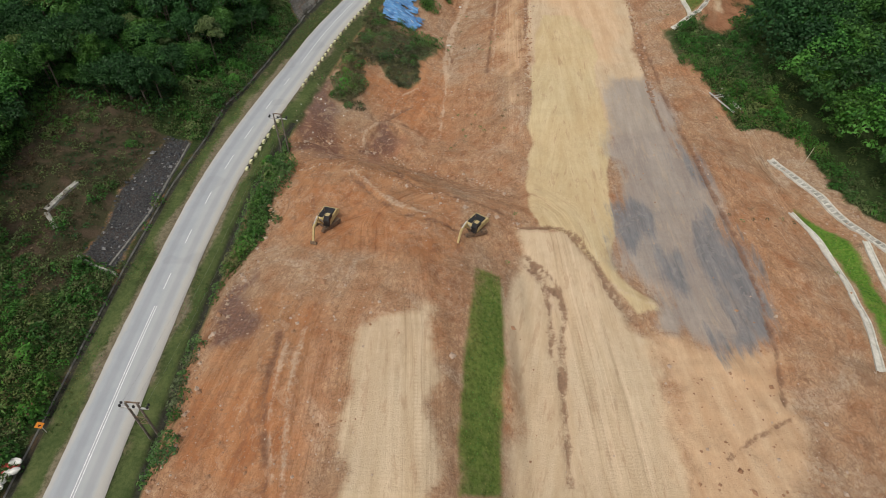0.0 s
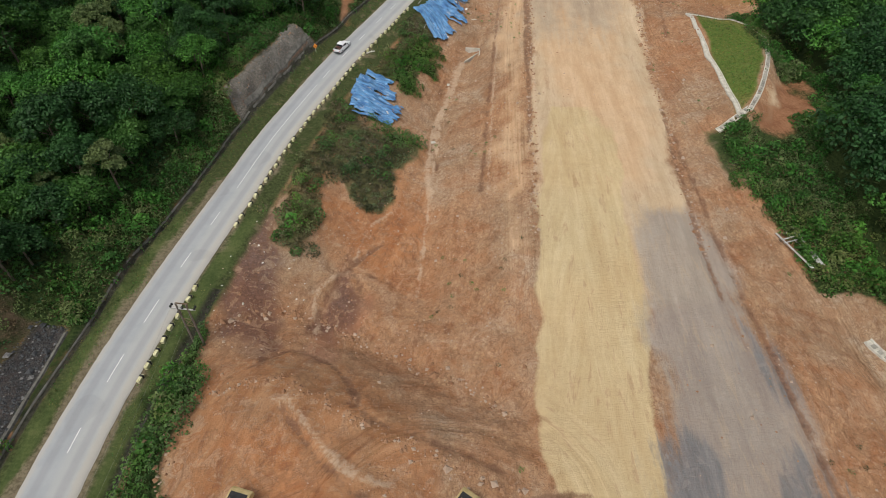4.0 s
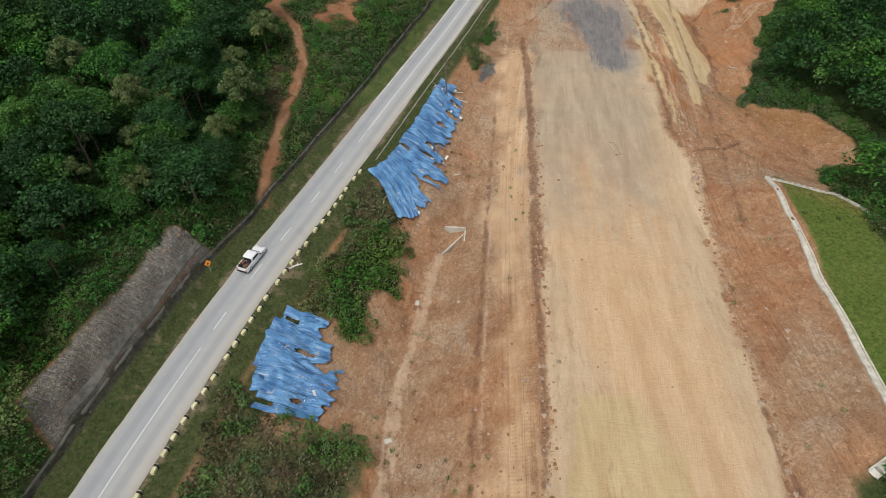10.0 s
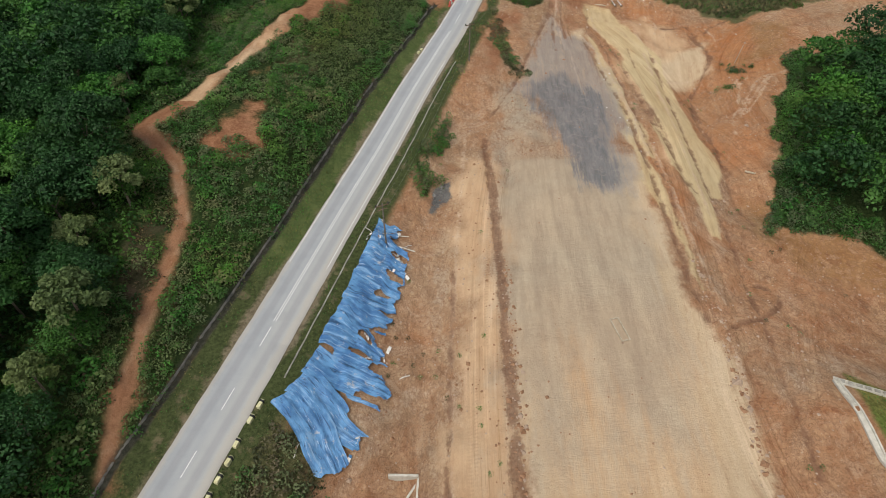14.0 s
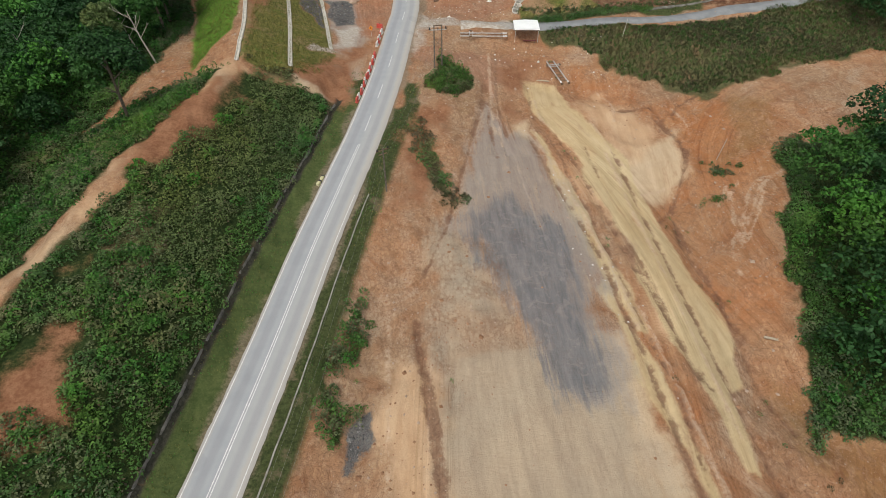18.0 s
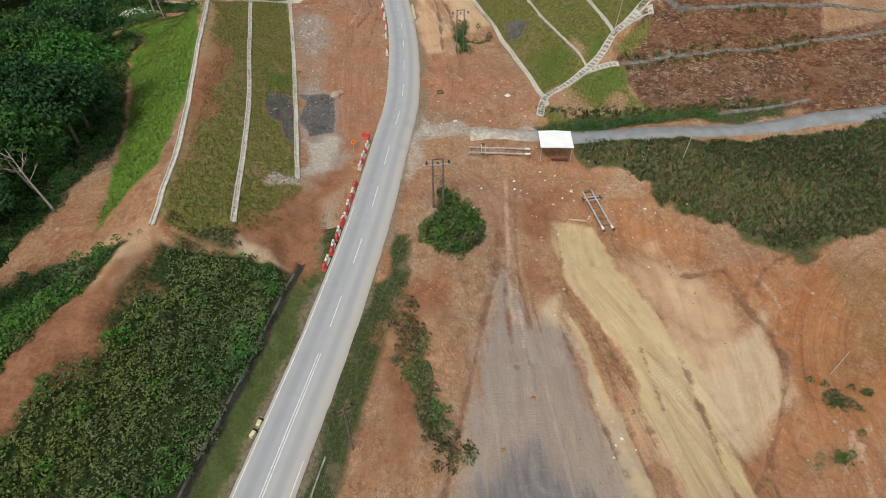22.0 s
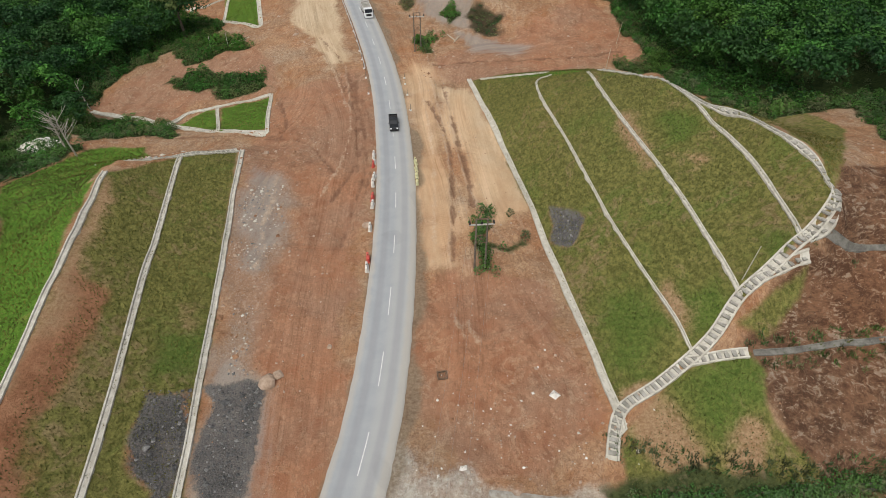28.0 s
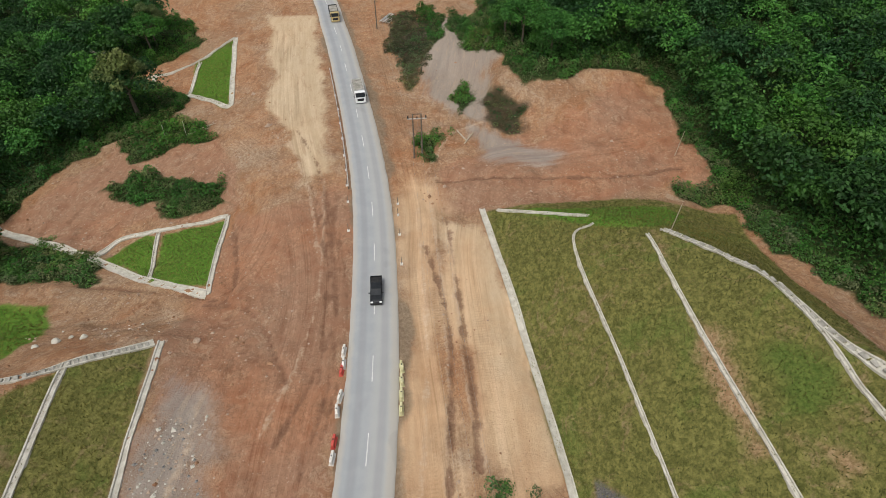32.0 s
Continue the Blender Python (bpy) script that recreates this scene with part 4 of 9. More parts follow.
zone("lush", (73.5, 341.4), (77.2, 339), (77.5, 332.3), (72.9, 330.9), (70.9, 335.7))
zone("lush", (78.3, 325.7), (83, 326.9), (85.2, 326.4), (83.5, 323.7), (78.9, 322.4))
zone("bald", (6.6, 357.5), (7.9, 360.1), (9.6, 352.8), (11.8, 339.3), (9.8, 337.7), (7.2, 345.4))
zone("bald", (6.4, 363.1), (9.7, 357.2), (9.4, 340.9), (8.4, 331.6), (8.2, 323), (9.1, 308), (9, 298), (7.8, 291), (8.3, 299.1), (8, 311), (7.9, 322.9), (7.8, 338.5))
zone("bald", (18.7, 346.4), (21.5, 346.2), (22, 340.7), (19.6, 341.1))
zone("bald", (79.8, 338.2), (80.3, 333.9), (78.2, 331), (78, 334.8))
zone("bald", (87.9, 388), (87.2, 393.8), (85, 382.1))
zone("gravel", (18.2, 333.7), (23.8, 333.8), (23.7, 317.1), (21.8, 317.1), (22.1, 321.4), (19.2, 323.9))
zone("gravel", (24.6, 333.9), (30.4, 333.9), (30.1, 320.8), (25.8, 318.8))
zone("cement", (25.1, 317.7), (30.9, 317.6), (29.8, 311.8), (27, 304.2), (24, 303.3), (19, 304), (19.7, 307.4), (23.7, 308.2))
zone("pebbly", (25.4, 374.8), (31.2, 373.6), (30.5, 356.1), (28.8, 347.8), (28.7, 331.8), (26, 332), (24.6, 350.5), (24.4, 365.7))
zone("pebbly", (29.1, 363.1), (30.3, 362.7), (30.4, 356), (28.2, 353.6), (26.4, 354.4), (28.1, 358.9))
zone("peach", (55.2, 422.7), (59.3, 419.7), (59.4, 392.3), (57.8, 371.8), (55.3, 351), (50.7, 351.6), (53.2, 372.7), (54.5, 403.7))
zone("pale", (21.3, 506.9), (35.7, 501.2), (42.1, 424.2), (37.8, 422.9), (28.9, 450.5))
zone("peach", (60.6, 402.7), (65.8, 405.2), (67, 381.2), (67.6, 363.3), (63.5, 363.1), (60.5, 375.3), (59.8, 388.2))
zone("peach", (21.4, 231.6), (29.3, 231.3), (23.8, 178), (15, 104.5), (11.6, 105.3), (16, 148.1))
zone("pale", (23.9, 161.5), (24.5, 178.4), (26.6, 203.2), (27.6, 222.5), (35.7, 225.3), (50.9, 224.3), (48.6, 191.9), (48.7, 159.7))
zone("pale", (32.2, 231.3), (54, 231.4), (51, 188.1), (45.6, 143), (34.8, 134), (22.2, 139.6))
zone("pale", (33.8, 143.8), (45.3, 143.7), (44.1, 129.6), (43.1, 118.5), (41.9, 106.2), (41.6, 94.4), (28.5, 94.7), (33.2, 129.7))
zone("grey", (24.5, 337.2), (30.5, 333.9), (30.7, 320.6), (32, 313.2), (29.6, 306.8), (25.3, 306.7), (24.7, 317.9))
zone("grey", (25.7, 378.5), (29.2, 376.5), (30.2, 367.6), (29, 358.8), (28, 354.3), (26.2, 361.6))
zone("grey", (56.5, 491.7), (80.4, 483.7), (79, 458.9), (71.8, 454.7), (58.4, 472.4))
zone("grey", (58.8, 478.9), (70.9, 479.9), (74.4, 454.3), (73.3, 438.8), (65.4, 445.1), (61, 460.1))
zone("cement", (45, 324.3), (52.2, 320.4), (66.4, 316.7), (65.5, 313.7), (51.8, 316.1), (44.6, 316.1), (43.8, 308.1), (39.5, 307.3), (43.3, 316.2))
zone("gravel", (17.5, 224.2), (20.7, 226.4), (20.1, 222.3), (17, 219.5))
zone("gravel", (71.6, 361), (75.6, 355.1), (72.1, 352.3), (71.1, 354.7))
zone("grey", (69.3, 436.8), (84.7, 425.2), (81.3, 420.3), (70.9, 424.5))
zone("rockface", (-32.5, 135), (-21.7, 164.3), (-28.7, 167.3), (-36.8, 139.3))
zone("slate", (-52, 60.4), (-46.7, 57.8), (-45.2, 89.5), (-49.1, 90), (-51.6, 75.3))
zone("maroon", (-29.7, 111.6), (-23.6, 112.7), (-18.6, 87.1), (-19.8, 82.4), (-28.5, 96.9))
zone("red", (25.3, 420), (47.8, 404.7), (40.1, 331.6), (35.5, 317.5), (29.7, 313.3), (30, 332.3), (24.4, 376.5))
zone("red", (22.6, 383.6), (26.7, 414.5), (46.5, 419.1), (45.5, 373.4), (43.9, 352.3), (33.7, 353.2), (30.4, 366.1))
zone("red", (38.6, 306.4), (54.9, 305.3), (61.7, 303.8), (52.7, 280.3), (52, 293.6), (43.2, 301.1))
zone("red", (63, 423.4), (104.1, 443.2), (107.8, 435.1), (112.6, 438.2), (108.2, 413), (82.4, 408.7), (60.6, 411.5))
zone("red", (-11.7, 100.2), (-8.3, 100.9), (-9.9, 86.3), (-14.4, 86.3))
zone("red", (52.4, 348.7), (57.5, 351), (66.9, 346.3), (68.6, 324.3), (59.1, 319.3), (50.1, 321.8), (50.4, 338.8))
zone("rust", (61.1, 253.8), (75.9, 255.8), (89, 259.6), (96.9, 259.4), (75.6, 226.8), (73.2, 232.2), (64.8, 238.9))
zone("rust", (82.8, 280.1), (103.6, 285.3), (84.4, 258.6), (76.8, 260.6))
zone("rust", (-30.2, 36.5), (-26.3, 48.7), (-21.1, 52.2), (-15.9, 47.9), (-15.1, 34.8), (-15.7, 23.8), (-30.7, 24.8))
zone("rust", (-7.2, 441.5), (21.9, 434.9), (27.1, 420), (29.5, 389.5), (23.3, 395.1), (23.7, 418.8), (-1.8, 430.3))
zone("rust", (-19.4, 121.4), (-11.7, 120.3), (-3.9, 127.2), (-1.7, 121.6), (-7.5, 115.8), (-14, 106.1), (-18, 109.7))
zone("rust", (-6.6, 134.1), (-1.2, 137.6), (-0.4, 120.6), (-6.2, 120.8))
zone("rust", (-25.2, 82.4), (-18.5, 86), (-9.3, 86.2), (2.2, 73), (2.1, 58.1), (-23.8, 57.9), (-25.2, 70.6))
zone("ochre", (72, 213), (83.4, 207.5), (86, 198), (80, 197), (73, 207))
zone("veg", (74.5, 187), (78.2, 188.5), (83.3, 182.8), (81.1, 180.6), (76.3, 182.4))
zone("rough", (-17, 140), (-11, 143.1), (-3.1, 136), (-3.8, 130.9), (-4.1, 121.6), (-13.5, 118.5), (-16.6, 123.8), (-19.6, 128.2))
zone("rough", (-22.9, 113.1), (-22.7, 119), (-18.2, 119.2), (-16.5, 113), (-17.5, 105.9), (-21.5, 104.3))
zone("veg", (-22.8, 115.9), (-19.5, 117.8), (-18.3, 110.8), (-19.6, 106.2), (-21.3, 106.7))
zone("maroon", (-25.3, 89), (-27.3, 96.6), (-27.3, 105.5), (-24.3, 112.8), (-21.6, 103.4), (-19.3, 89.3))
zone("maroon", (-14.9, 89.7), (-15.9, 97.1), (-13.1, 104.2), (-10.9, 103.6), (-10.6, 96.1), (-10.9, 90.3))
zone("rust", (-13.2, 115.8), (-5.8, 121.3), (0.7, 131.9), (2.6, 124), (-1.9, 109.9), (-6, 104.3), (-12.3, 108.6))
zone("rough", (-11.2, 157.3), (-8.4, 167.2), (-1.3, 187.5), (1.9, 187.2), (3.2, 181.2), (1.5, 175.4), (-6.5, 164.8), (-9.4, 156.9))
zone("rough", (-21.6, 123.3), (-19.6, 138.6), (-15.2, 149.8), (-11.3, 158.6), (-13.1, 142.6), (-14.5, 130.2), (-18.3, 119.3), (-23.5, 112.6))
zone("rough", (36.2, 284.5), (38.9, 278), (39.7, 268.2), (38.5, 259.3), (35, 259.4), (34.4, 274.9))
zone("rough", (-10.7, 249.8), (-5.8, 258.4), (-0.8, 257.1), (-3.2, 243.1), (-8, 239.1))
zone("rough", (53.5, 497.3), (62.9, 492.8), (64, 470.3), (58.7, 457.5), (55.9, 467))
zone("cut", (86.6, 325.6), (122.6, 323.7), (114.7, 310.9), (87.5, 313.8))
zone("cut", (93.6, 333.9), (127.2, 332.7), (124.2, 326.2), (86.5, 328))
zone("cut", (122.2, 325.7), (149.2, 326.5), (134.9, 307.4), (112.6, 308.4))
zone("cut", (102.6, 343.9), (145, 354.8), (127.8, 334.4), (97.6, 336.2))
zone("veg", (49.3, 131.6), (54, 110), (56, 97.7), (65.9, 94), (69.4, 78.3), (71.4, 69.7), (300, 50), (300, 235), (90, 222), (84, 200), (77, 190), (76, 160), (71, 145), (61, 131))
zone("veg", (48.8, 132.4), (51.1, 126.8), (53.3, 120.2), (53.3, 114.2), (52.7, 108.9), (90, 80), (200, 80), (200, 190), (82, 190), (74, 186), (70, 160), (72, 140), (64, 132), (57, 133))
zone("veg", (96.8, 259.4), (82.1, 236.6), (72.1, 212.7), (78.6, 207.7), (81.7, 200.1), (84.8, 198.2), (110, 205), (200, 200), (200, 262), (105, 262))
zone("veg", (96.7, 255), (86.5, 242), (82.4, 233.2), (83.2, 228.5), (76.9, 222.8), (75.3, 218.2), (71.4, 210.9), (75.9, 210.2), (120, 220), (120, 262))
zone("veg", (69.7, 310.7), (73, 305.1), (78.1, 301.3), (81.6, 293.3), (88.1, 286.5), (94.6, 280.7), (300, 290), (300, 320), (108.9, 302.7))
zone("veg", (-10.4, 157), (-9.8, 162.7), (-4.9, 168.3), (-0.3, 175.6), (3.5, 176.6), (3.9, 173), (2.1, 165.3), (3.6, 162), (-1.1, 160.5), (-0.4, 156.3), (-3.5, 150.5), (-6.3, 152.2), (-8.2, 156.5))
zone("veg", (-8.2, 141.2), (-5.7, 143.4), (-0.8, 137.5), (-1.9, 135.7), (-6.1, 137.3))
zone("veg", (-2.3, 446), (2.3, 451.8), (7.3, 456.1), (14.8, 451.7), (16.6, 444.2), (9.4, 442.6), (1.7, 439.5))
zone("veg", (-21.9, 418.5), (-9.5, 418.7), (3.8, 412.1), (4.4, 404.2), (-13.6, 406.7))
zone("veg", (67.3, 450.4), (71.8, 454.7), (73, 449), (69.4, 441.9))
zone("veg", (-29.6, 92.3), (-26.2, 90), (-25, 66.9), (-27.6, 59.1), (-29.8, 54.5), (-31.8, 44.2), (-30.2, 36.5), (-30.3, 30.4), (-31.6, 26), (-33, 26.3), (-32.3, 34.8), (-32.8, 42.6), (-32, 58.1), (-32.1, 80.3))
zone("veg", (19.9, 241.9), (22.8, 243.8), (20.2, 233), (18.1, 226.6), (16.4, 221.9), (13, 221.9), (16.9, 231.5))
zone("veg", (40.6, 295), (46.1, 300.4), (49.2, 297.5), (51.6, 291.9), (45.3, 288.2), (40.1, 288.6))
zone("veg", (-3, 430.5), (5.1, 434.9), (21.4, 429.7), (22.7, 422.4), (12.1, 422.2))
zone("veg", (59.8, 362.4), (63.4, 361.8), (62.7, 356.4), (67.3, 357.6), (67.1, 354.9), (62.5, 353.4), (60.7, 348.4), (57.6, 348.8))
zone("veg", (-25.5, 430.3), (-19.3, 430.3), (-8.2, 445), (4.8, 453.1), (6.9, 468.5), (-11.4, 479.9), (5.4, 496.7), (-5.7, 513.8), (-20, 520), (-120, 560), (-150, 400), (-40, 400))
zone("veg", (77.2, 464.3), (79.8, 449.1), (86.7, 445.4), (105.6, 448), (110.5, 446.3), (107.4, 430.5), (107.5, 419.2), (109.5, 400.6), (115, 388.4), (112.9, 371.3), (180, 370), (260, 420), (260, 620), (70, 620), (80, 520))
zone("veg", (100.7, 410), (107.3, 403.9), (109.2, 384.5), (111.4, 369.6), (130.2, 394.1), (122.4, 406.9), (111.1, 414.8))
zone("veg", (-29.4, 428.5), (-17.6, 425.1), (-16.5, 420.5), (-9, 416.1), (-2.7, 408.7), (-2, 404.8), (-14, 407.3), (-21.5, 410.2))
zone("veg", (-19, 404.8), (-12.8, 403), (-8.2, 399.5), (-8.4, 396.3), (-10.3, 392.6), (-11.1, 389.2))
zone("veg", (-30.1, 430.1), (-18.5, 422.8), (-14.4, 434.1), (-8.2, 447.1), (-3.7, 452.1), (3.8, 461.5), (5.2, 467.7), (-19, 471.1), (-47.4, 472.9))
zone("veg", (-64.9, 460.6), (-18.3, 454.8), (-16.9, 438.2), (-16.9, 422.7), (-26.4, 409.5), (-17.2, 376.8), (-11.1, 341.6), (-11.1, 329.3))
zone("veg", (63.4, 495.6), (68.2, 497.5), (69.5, 480.9), (64.3, 471.1))
zone("veg", (57.8, 435.9), (64.3, 434.9), (62, 424.7), (57.8, 427.7))
zone("veg", (137.1, 388.3), (158, 379.4), (136.9, 353.5), (116.2, 349.8), (127.8, 371.9))
zone("veg", (70.4, 489), (79, 484.4), (77.2, 464.3), (72.1, 466.9))
zone("grass", (-10.6, 389.1), (-7.6, 394.6), (1.5, 397.1), (5.2, 390.6), (3.1, 384.7), (-1.3, 382), (-2.9, 377.6))
zone("grass", (5.9, 483.4), (14.3, 494.9), (17.8, 457.9), (6.9, 468.5))
zone("grass", (12.7, 417), (23.9, 417.8), (25, 398.3), (15.2, 402.2))
zone("grass", (3.6, 412), (9.6, 418.2), (11.8, 416.2), (14.4, 403.4))
zone("grass", (-7.9, 351.9), (-3.2, 324.9), (-2.4, 305.3), (-2, 293.6), (-1, 297.7), (6, 304.8), (7.3, 324.1), (6.9, 341.9), (5, 368), (-6, 366))
zone("turf", (4.4, 56.6), (8.4, 56.5), (7.6, 42), (5.9, 25.2), (1.4, 24.3), (2.6, 40.7))
zone("lush", (5.4, 56.6), (8.4, 56.5), (7.6, 42), (5.9, 25.2), (3, 24.3), (4, 40.7))
zone("grass", (60.1, 76.2), (64.3, 67.5), (63.3, 54.4), (59, 46.4), (61.3, 61.3))
zone("grass", (72.1, 407.9), (79.3, 398.9), (87.9, 391.7), (98.6, 401.1), (96.2, 404.6), (80.8, 403.8))
zone("turf", (84.9, 327.7), (86.1, 325.4), (83.5, 320.4), (86.9, 314.9), (85.8, 312.4), (68.1, 316.4), (70.2, 322.8), (77.2, 327.4))
zone("turf", (84.4, 330.3), (92.4, 333.5), (93.5, 334.4), (91.6, 331.4), (87.3, 328.5))
zone("turf", (107.9, 399.6), (110.8, 387.7), (110.2, 371.4), (100.5, 352.4), (99.9, 345.7), (97.8, 340.1), (118.1, 362.8), (118, 383.2), (115.2, 395.9))
zone("turf", (64.1, 183.5), (71.9, 176.3), (73.2, 166.7), (67.9, 153.2), (60.1, 138.2), (56.2, 134.1))
zone("turf", (23.4, 355), (24.3, 317.9), (23.9, 308.6), (24.8, 301), (19.1, 296.3), (15.5, 294), (10.9, 297.5), (7.3, 291.1), (8, 311.6), (7.2, 340.1), (6, 369.5), (13.6, 379.5), (22, 384.3))
zone("turf", (67.9, 409.3), (69.8, 325.6), (80.1, 329), (93, 336.4), (98.9, 339.3), (99.6, 350.6), (107.3, 402.5), (95.9, 407.6))
zone("turf", (68.6, 320.8), (78.7, 326.8), (85.1, 326.6), (84.6, 320.2), (87, 314.7), (74.5, 314.4), (68.3, 317))
zone("peach", (29.5, 202.4), (47.2, 202.2), (42.6, 159.1), (40.9, 132.1), (39.6, 120), (27.3, 120.1), (25.7, 140.4), (24.4, 159.2))
zone("soil", (8, 291), (9.2, 309.9), (9.6, 334.2), (9, 352.3), (12.7, 343.6), (10.9, 333.3), (10.5, 312.5), (9.4, 293.5))
zone("soil", (24.6, 308.7), (31.9, 309.9), (28.8, 298.4), (23.9, 286.1), (20.6, 288.2), (15.7, 291.9), (20.2, 296.5), (24.8, 300.1))
zone("soil", (38.4, 285.4), (43.9, 287.6), (42.9, 281.8), (39.8, 277.9), (37, 278.7))
zone("soil", (35.9, 282.8), (41.6, 285.9), (42.6, 281.2), (36.7, 272.1), (33.7, 259.4), (30.3, 259.3), (33.7, 273.4))
zone("soil", (59.8, 137.8), (66.4, 143.9), (75, 148.3), (73, 138.7), (64, 128.6), (59.3, 130))
zone("scrub", (-67.6, 72.8), (-69.1, 87.3), (-67.7, 101.3), (-55.1, 95.7), (-49.1, 90), (-52, 60.4), (-52.4, 52.7), (-57.3, 48.2))
zone("scrub", (-24, 209.9), (-19.2, 214.8), (-18.1, 207.8), (-19.7, 199.9), (-21.5, 197.9))
zone("scrub", (55.1, 496.5), (65.9, 491.2), (60.8, 466.1), (56.9, 460.7))
zone("scrub", (74.6, 447.2), (82.2, 441), (80, 432.7), (75.3, 436))
zone("verge", (-22.1, 125.7), (-17.9, 133), (-14.6, 155.1), (1.3, 190.3), (3.6, 188.4), (-0.5, 171), (-7.6, 157.7), (-14.5, 130.2), (-19.2, 120.7), (-24.2, 115.2))
zone("verge", (49.1, 129.6), (57.5, 129.8), (62.8, 125.8), (62.2, 113.8), (55.1, 111.8), (54, 120.4))
zone("verge", (49.5, 131.9), (58.4, 133.9), (52.3, 119.5), (50.8, 119.6))
zone("verge", (65.1, 316.9), (73.4, 317.4), (88.4, 314.1), (110, 312.7), (107.9, 309.5), (87.2, 311.5), (66, 314.6))
zone("verge", (30.8, 277.4), (33.5, 284.5), (36.6, 292.9), (39.3, 292.7), (36.8, 281.7), (36.3, 276.9))
FOOTPATH = [(-19.4, 176.5), (-19.6, 182.7), (-19.1, 193.2), (-17.5, 211.5), (-19.7, 221), (-26, 228), (-19.8, 237.1), (-17.1, 244.9), (-7.8, 259.2), (-16.3, 249.1), (-10.4, 255.7), (-7.5, 263.1), (-0.1, 273.6), (5.5, 286.2), (8.7, 298.1)]
PALE_LINES, DARK_LINES = [], []


def seam(kind, half, *points):
    """A narrow pale or dark seam in the earth: ridge, rill or crack."""
    kind.append((half, np.array(points, float)))


seam(DARK_LINES, 0.25, (61.6, 411.4), (61.5, 388), (61.1, 371.3), (60.5, 363.5))
seam(PALE_LINES, 0.3, (57.1, 412.2), (56.3, 382.9), (54.2, 363.8), (52.6, 352.8))
seam(PALE_LINES, 0.3, (59.6, 417.5), (59, 384.6), (57, 364.8), (54.9, 352.4))
seam(DARK_LINES, 0.22, (39, 420.7), (43.6, 400.4), (44.3, 381.9), (41.5, 366.8), (39.5, 358))
seam(DARK_LINES, 0.22, (41.2, 420.3), (45.3, 398.4), (45.5, 381.6), (43.4, 370.1))
seam(DARK_LINES, 0.22, (61.7, 250.4), (62, 243.9), (61.9, 235.4), (61.1, 227.7), (61.2, 220.2))
seam(DARK_LINES, 0.22, (59.1, 264.3), (58.6, 248.5), (57.3, 232.3), (56.3, 219.8), (54.1, 209.2))
seam(PALE_LINES, 0.25, (83.3, 253), (79.4, 243.3), (87.2, 253), (94.6, 255))
seam(PALE_LINES, 0.25, (88, 251.1), (82.4, 244.6), (78.2, 241.2))
seam(DARK_LINES, 0.22, (73.5, 251), (72.3, 240.6), (71.5, 230), (68.8, 221.2))
seam(PALE_LINES, 0.22, (83.7, 254.5), (79.6, 250))
seam(DARK_LINES, 0.3, (77.8, 281.1), (80.8, 280.8), (82.6, 279.2), (83.6, 276.3), (82.6, 272.8), (84.1, 270.5), (82.6, 267.2), (82, 264.5), (79.1, 260))
seam(DARK_LINES, 0.28, (86, 277.1), (88.6, 279.7), (91, 280.8), (95.4, 280.6))
seam(DARK_LINES, 0.25, (62.1, 293.9), (59.5, 283.7), (58.7, 279.4))
seam(DARK_LINES, 0.25, (65.1, 269.8), (64.4, 265.2), (63.9, 261))
seam(DARK_LINES, 0.3, (45.9, 277.1), (50, 284.6), (52.3, 291.7), (52.9, 296.9))
seam(DARK_LINES, 0.25, (60.1, 277.5), (59.9, 270.7), (59.1, 264.8), (58.7, 261.9))
seam(PALE_LINES, 0.3, (61.4, 287.5), (60.3, 280), (61.1, 277.4))
seam(PALE_LINES, 0.25, (69.2, 278), (69.2, 269.3), (69.6, 263.4))
seam(PALE_LINES, 0.25, (86.9, 279.2), (87.1, 274.7), (86.5, 270.9))
seam(PALE_LINES, 0.25, (56.7, 304.4), (52.6, 288), (50.2, 276.5))
seam(PALE_LINES, 0.25, (58.2, 304.3), (53.6, 287.9), (50.7, 273.5), (49.6, 266.4))
seam(DARK_LINES, 0.2, (54.1, 296.8), (50.4, 281.2), (48.6, 269.7))
seam(PALE_LINES, 0.25, (101.2, 254.4), (94.5, 254.7), (88.7, 252.6), (84.1, 247.8), (78.8, 242.2))
seam(PALE_LINES, 0.2, (86, 254.8), (81.6, 250.7))
seam(PALE_LINES, 0.3, (69.7, 256.7), (75.9, 258.6), (77.7, 258.5))
seam(PALE_LINES, 0.22, (57.8, 266.9), (57.6, 256.8), (57.4, 246.5), (57.5, 237.8), (57.4, 232.3))
seam(DARK_LINES, 0.25, (61.3, 272.6), (61.1, 260.3), (60.9, 249.2), (60.5, 240.9), (60.9, 233.7))
seam(DARK_LINES, 0.3, (11.7, 62.4), (14.5, 59.6), (16.5, 55.5), (16.2, 49), (14.7, 37.9))
seam(DARK_LINES, 0.25, (11.9, 60.2), (13.9, 57.4), (14.6, 50.6), (13.8, 43.1))
seam(DARK_LINES, 0.4, (12.1, 67.2), (17, 67.7), (20.4, 66.1), (22, 62), (23.2, 57.9), (25.2, 52.3))
seam(PALE_LINES, 0.3, (-14.7, 77.7), (-10.1, 71.7), (-5.8, 67.9), (-1.9, 67.4))
seam(DARK_LINES, 0.3, (-14.8, 75.9), (-10.6, 70.9), (-6.3, 66.7), (-1.9, 65.5), (3.1, 63.6))
seam(DARK_LINES, 0.5, (-8, 77.3), (-6.5, 76.2), (-2.2, 74.1), (3.3, 72.1))
seam(PALE_LINES, 0.4, (-14.2, 91.9), (-15.5, 98.1), (-13.7, 102.2), (-11.2, 104.1))
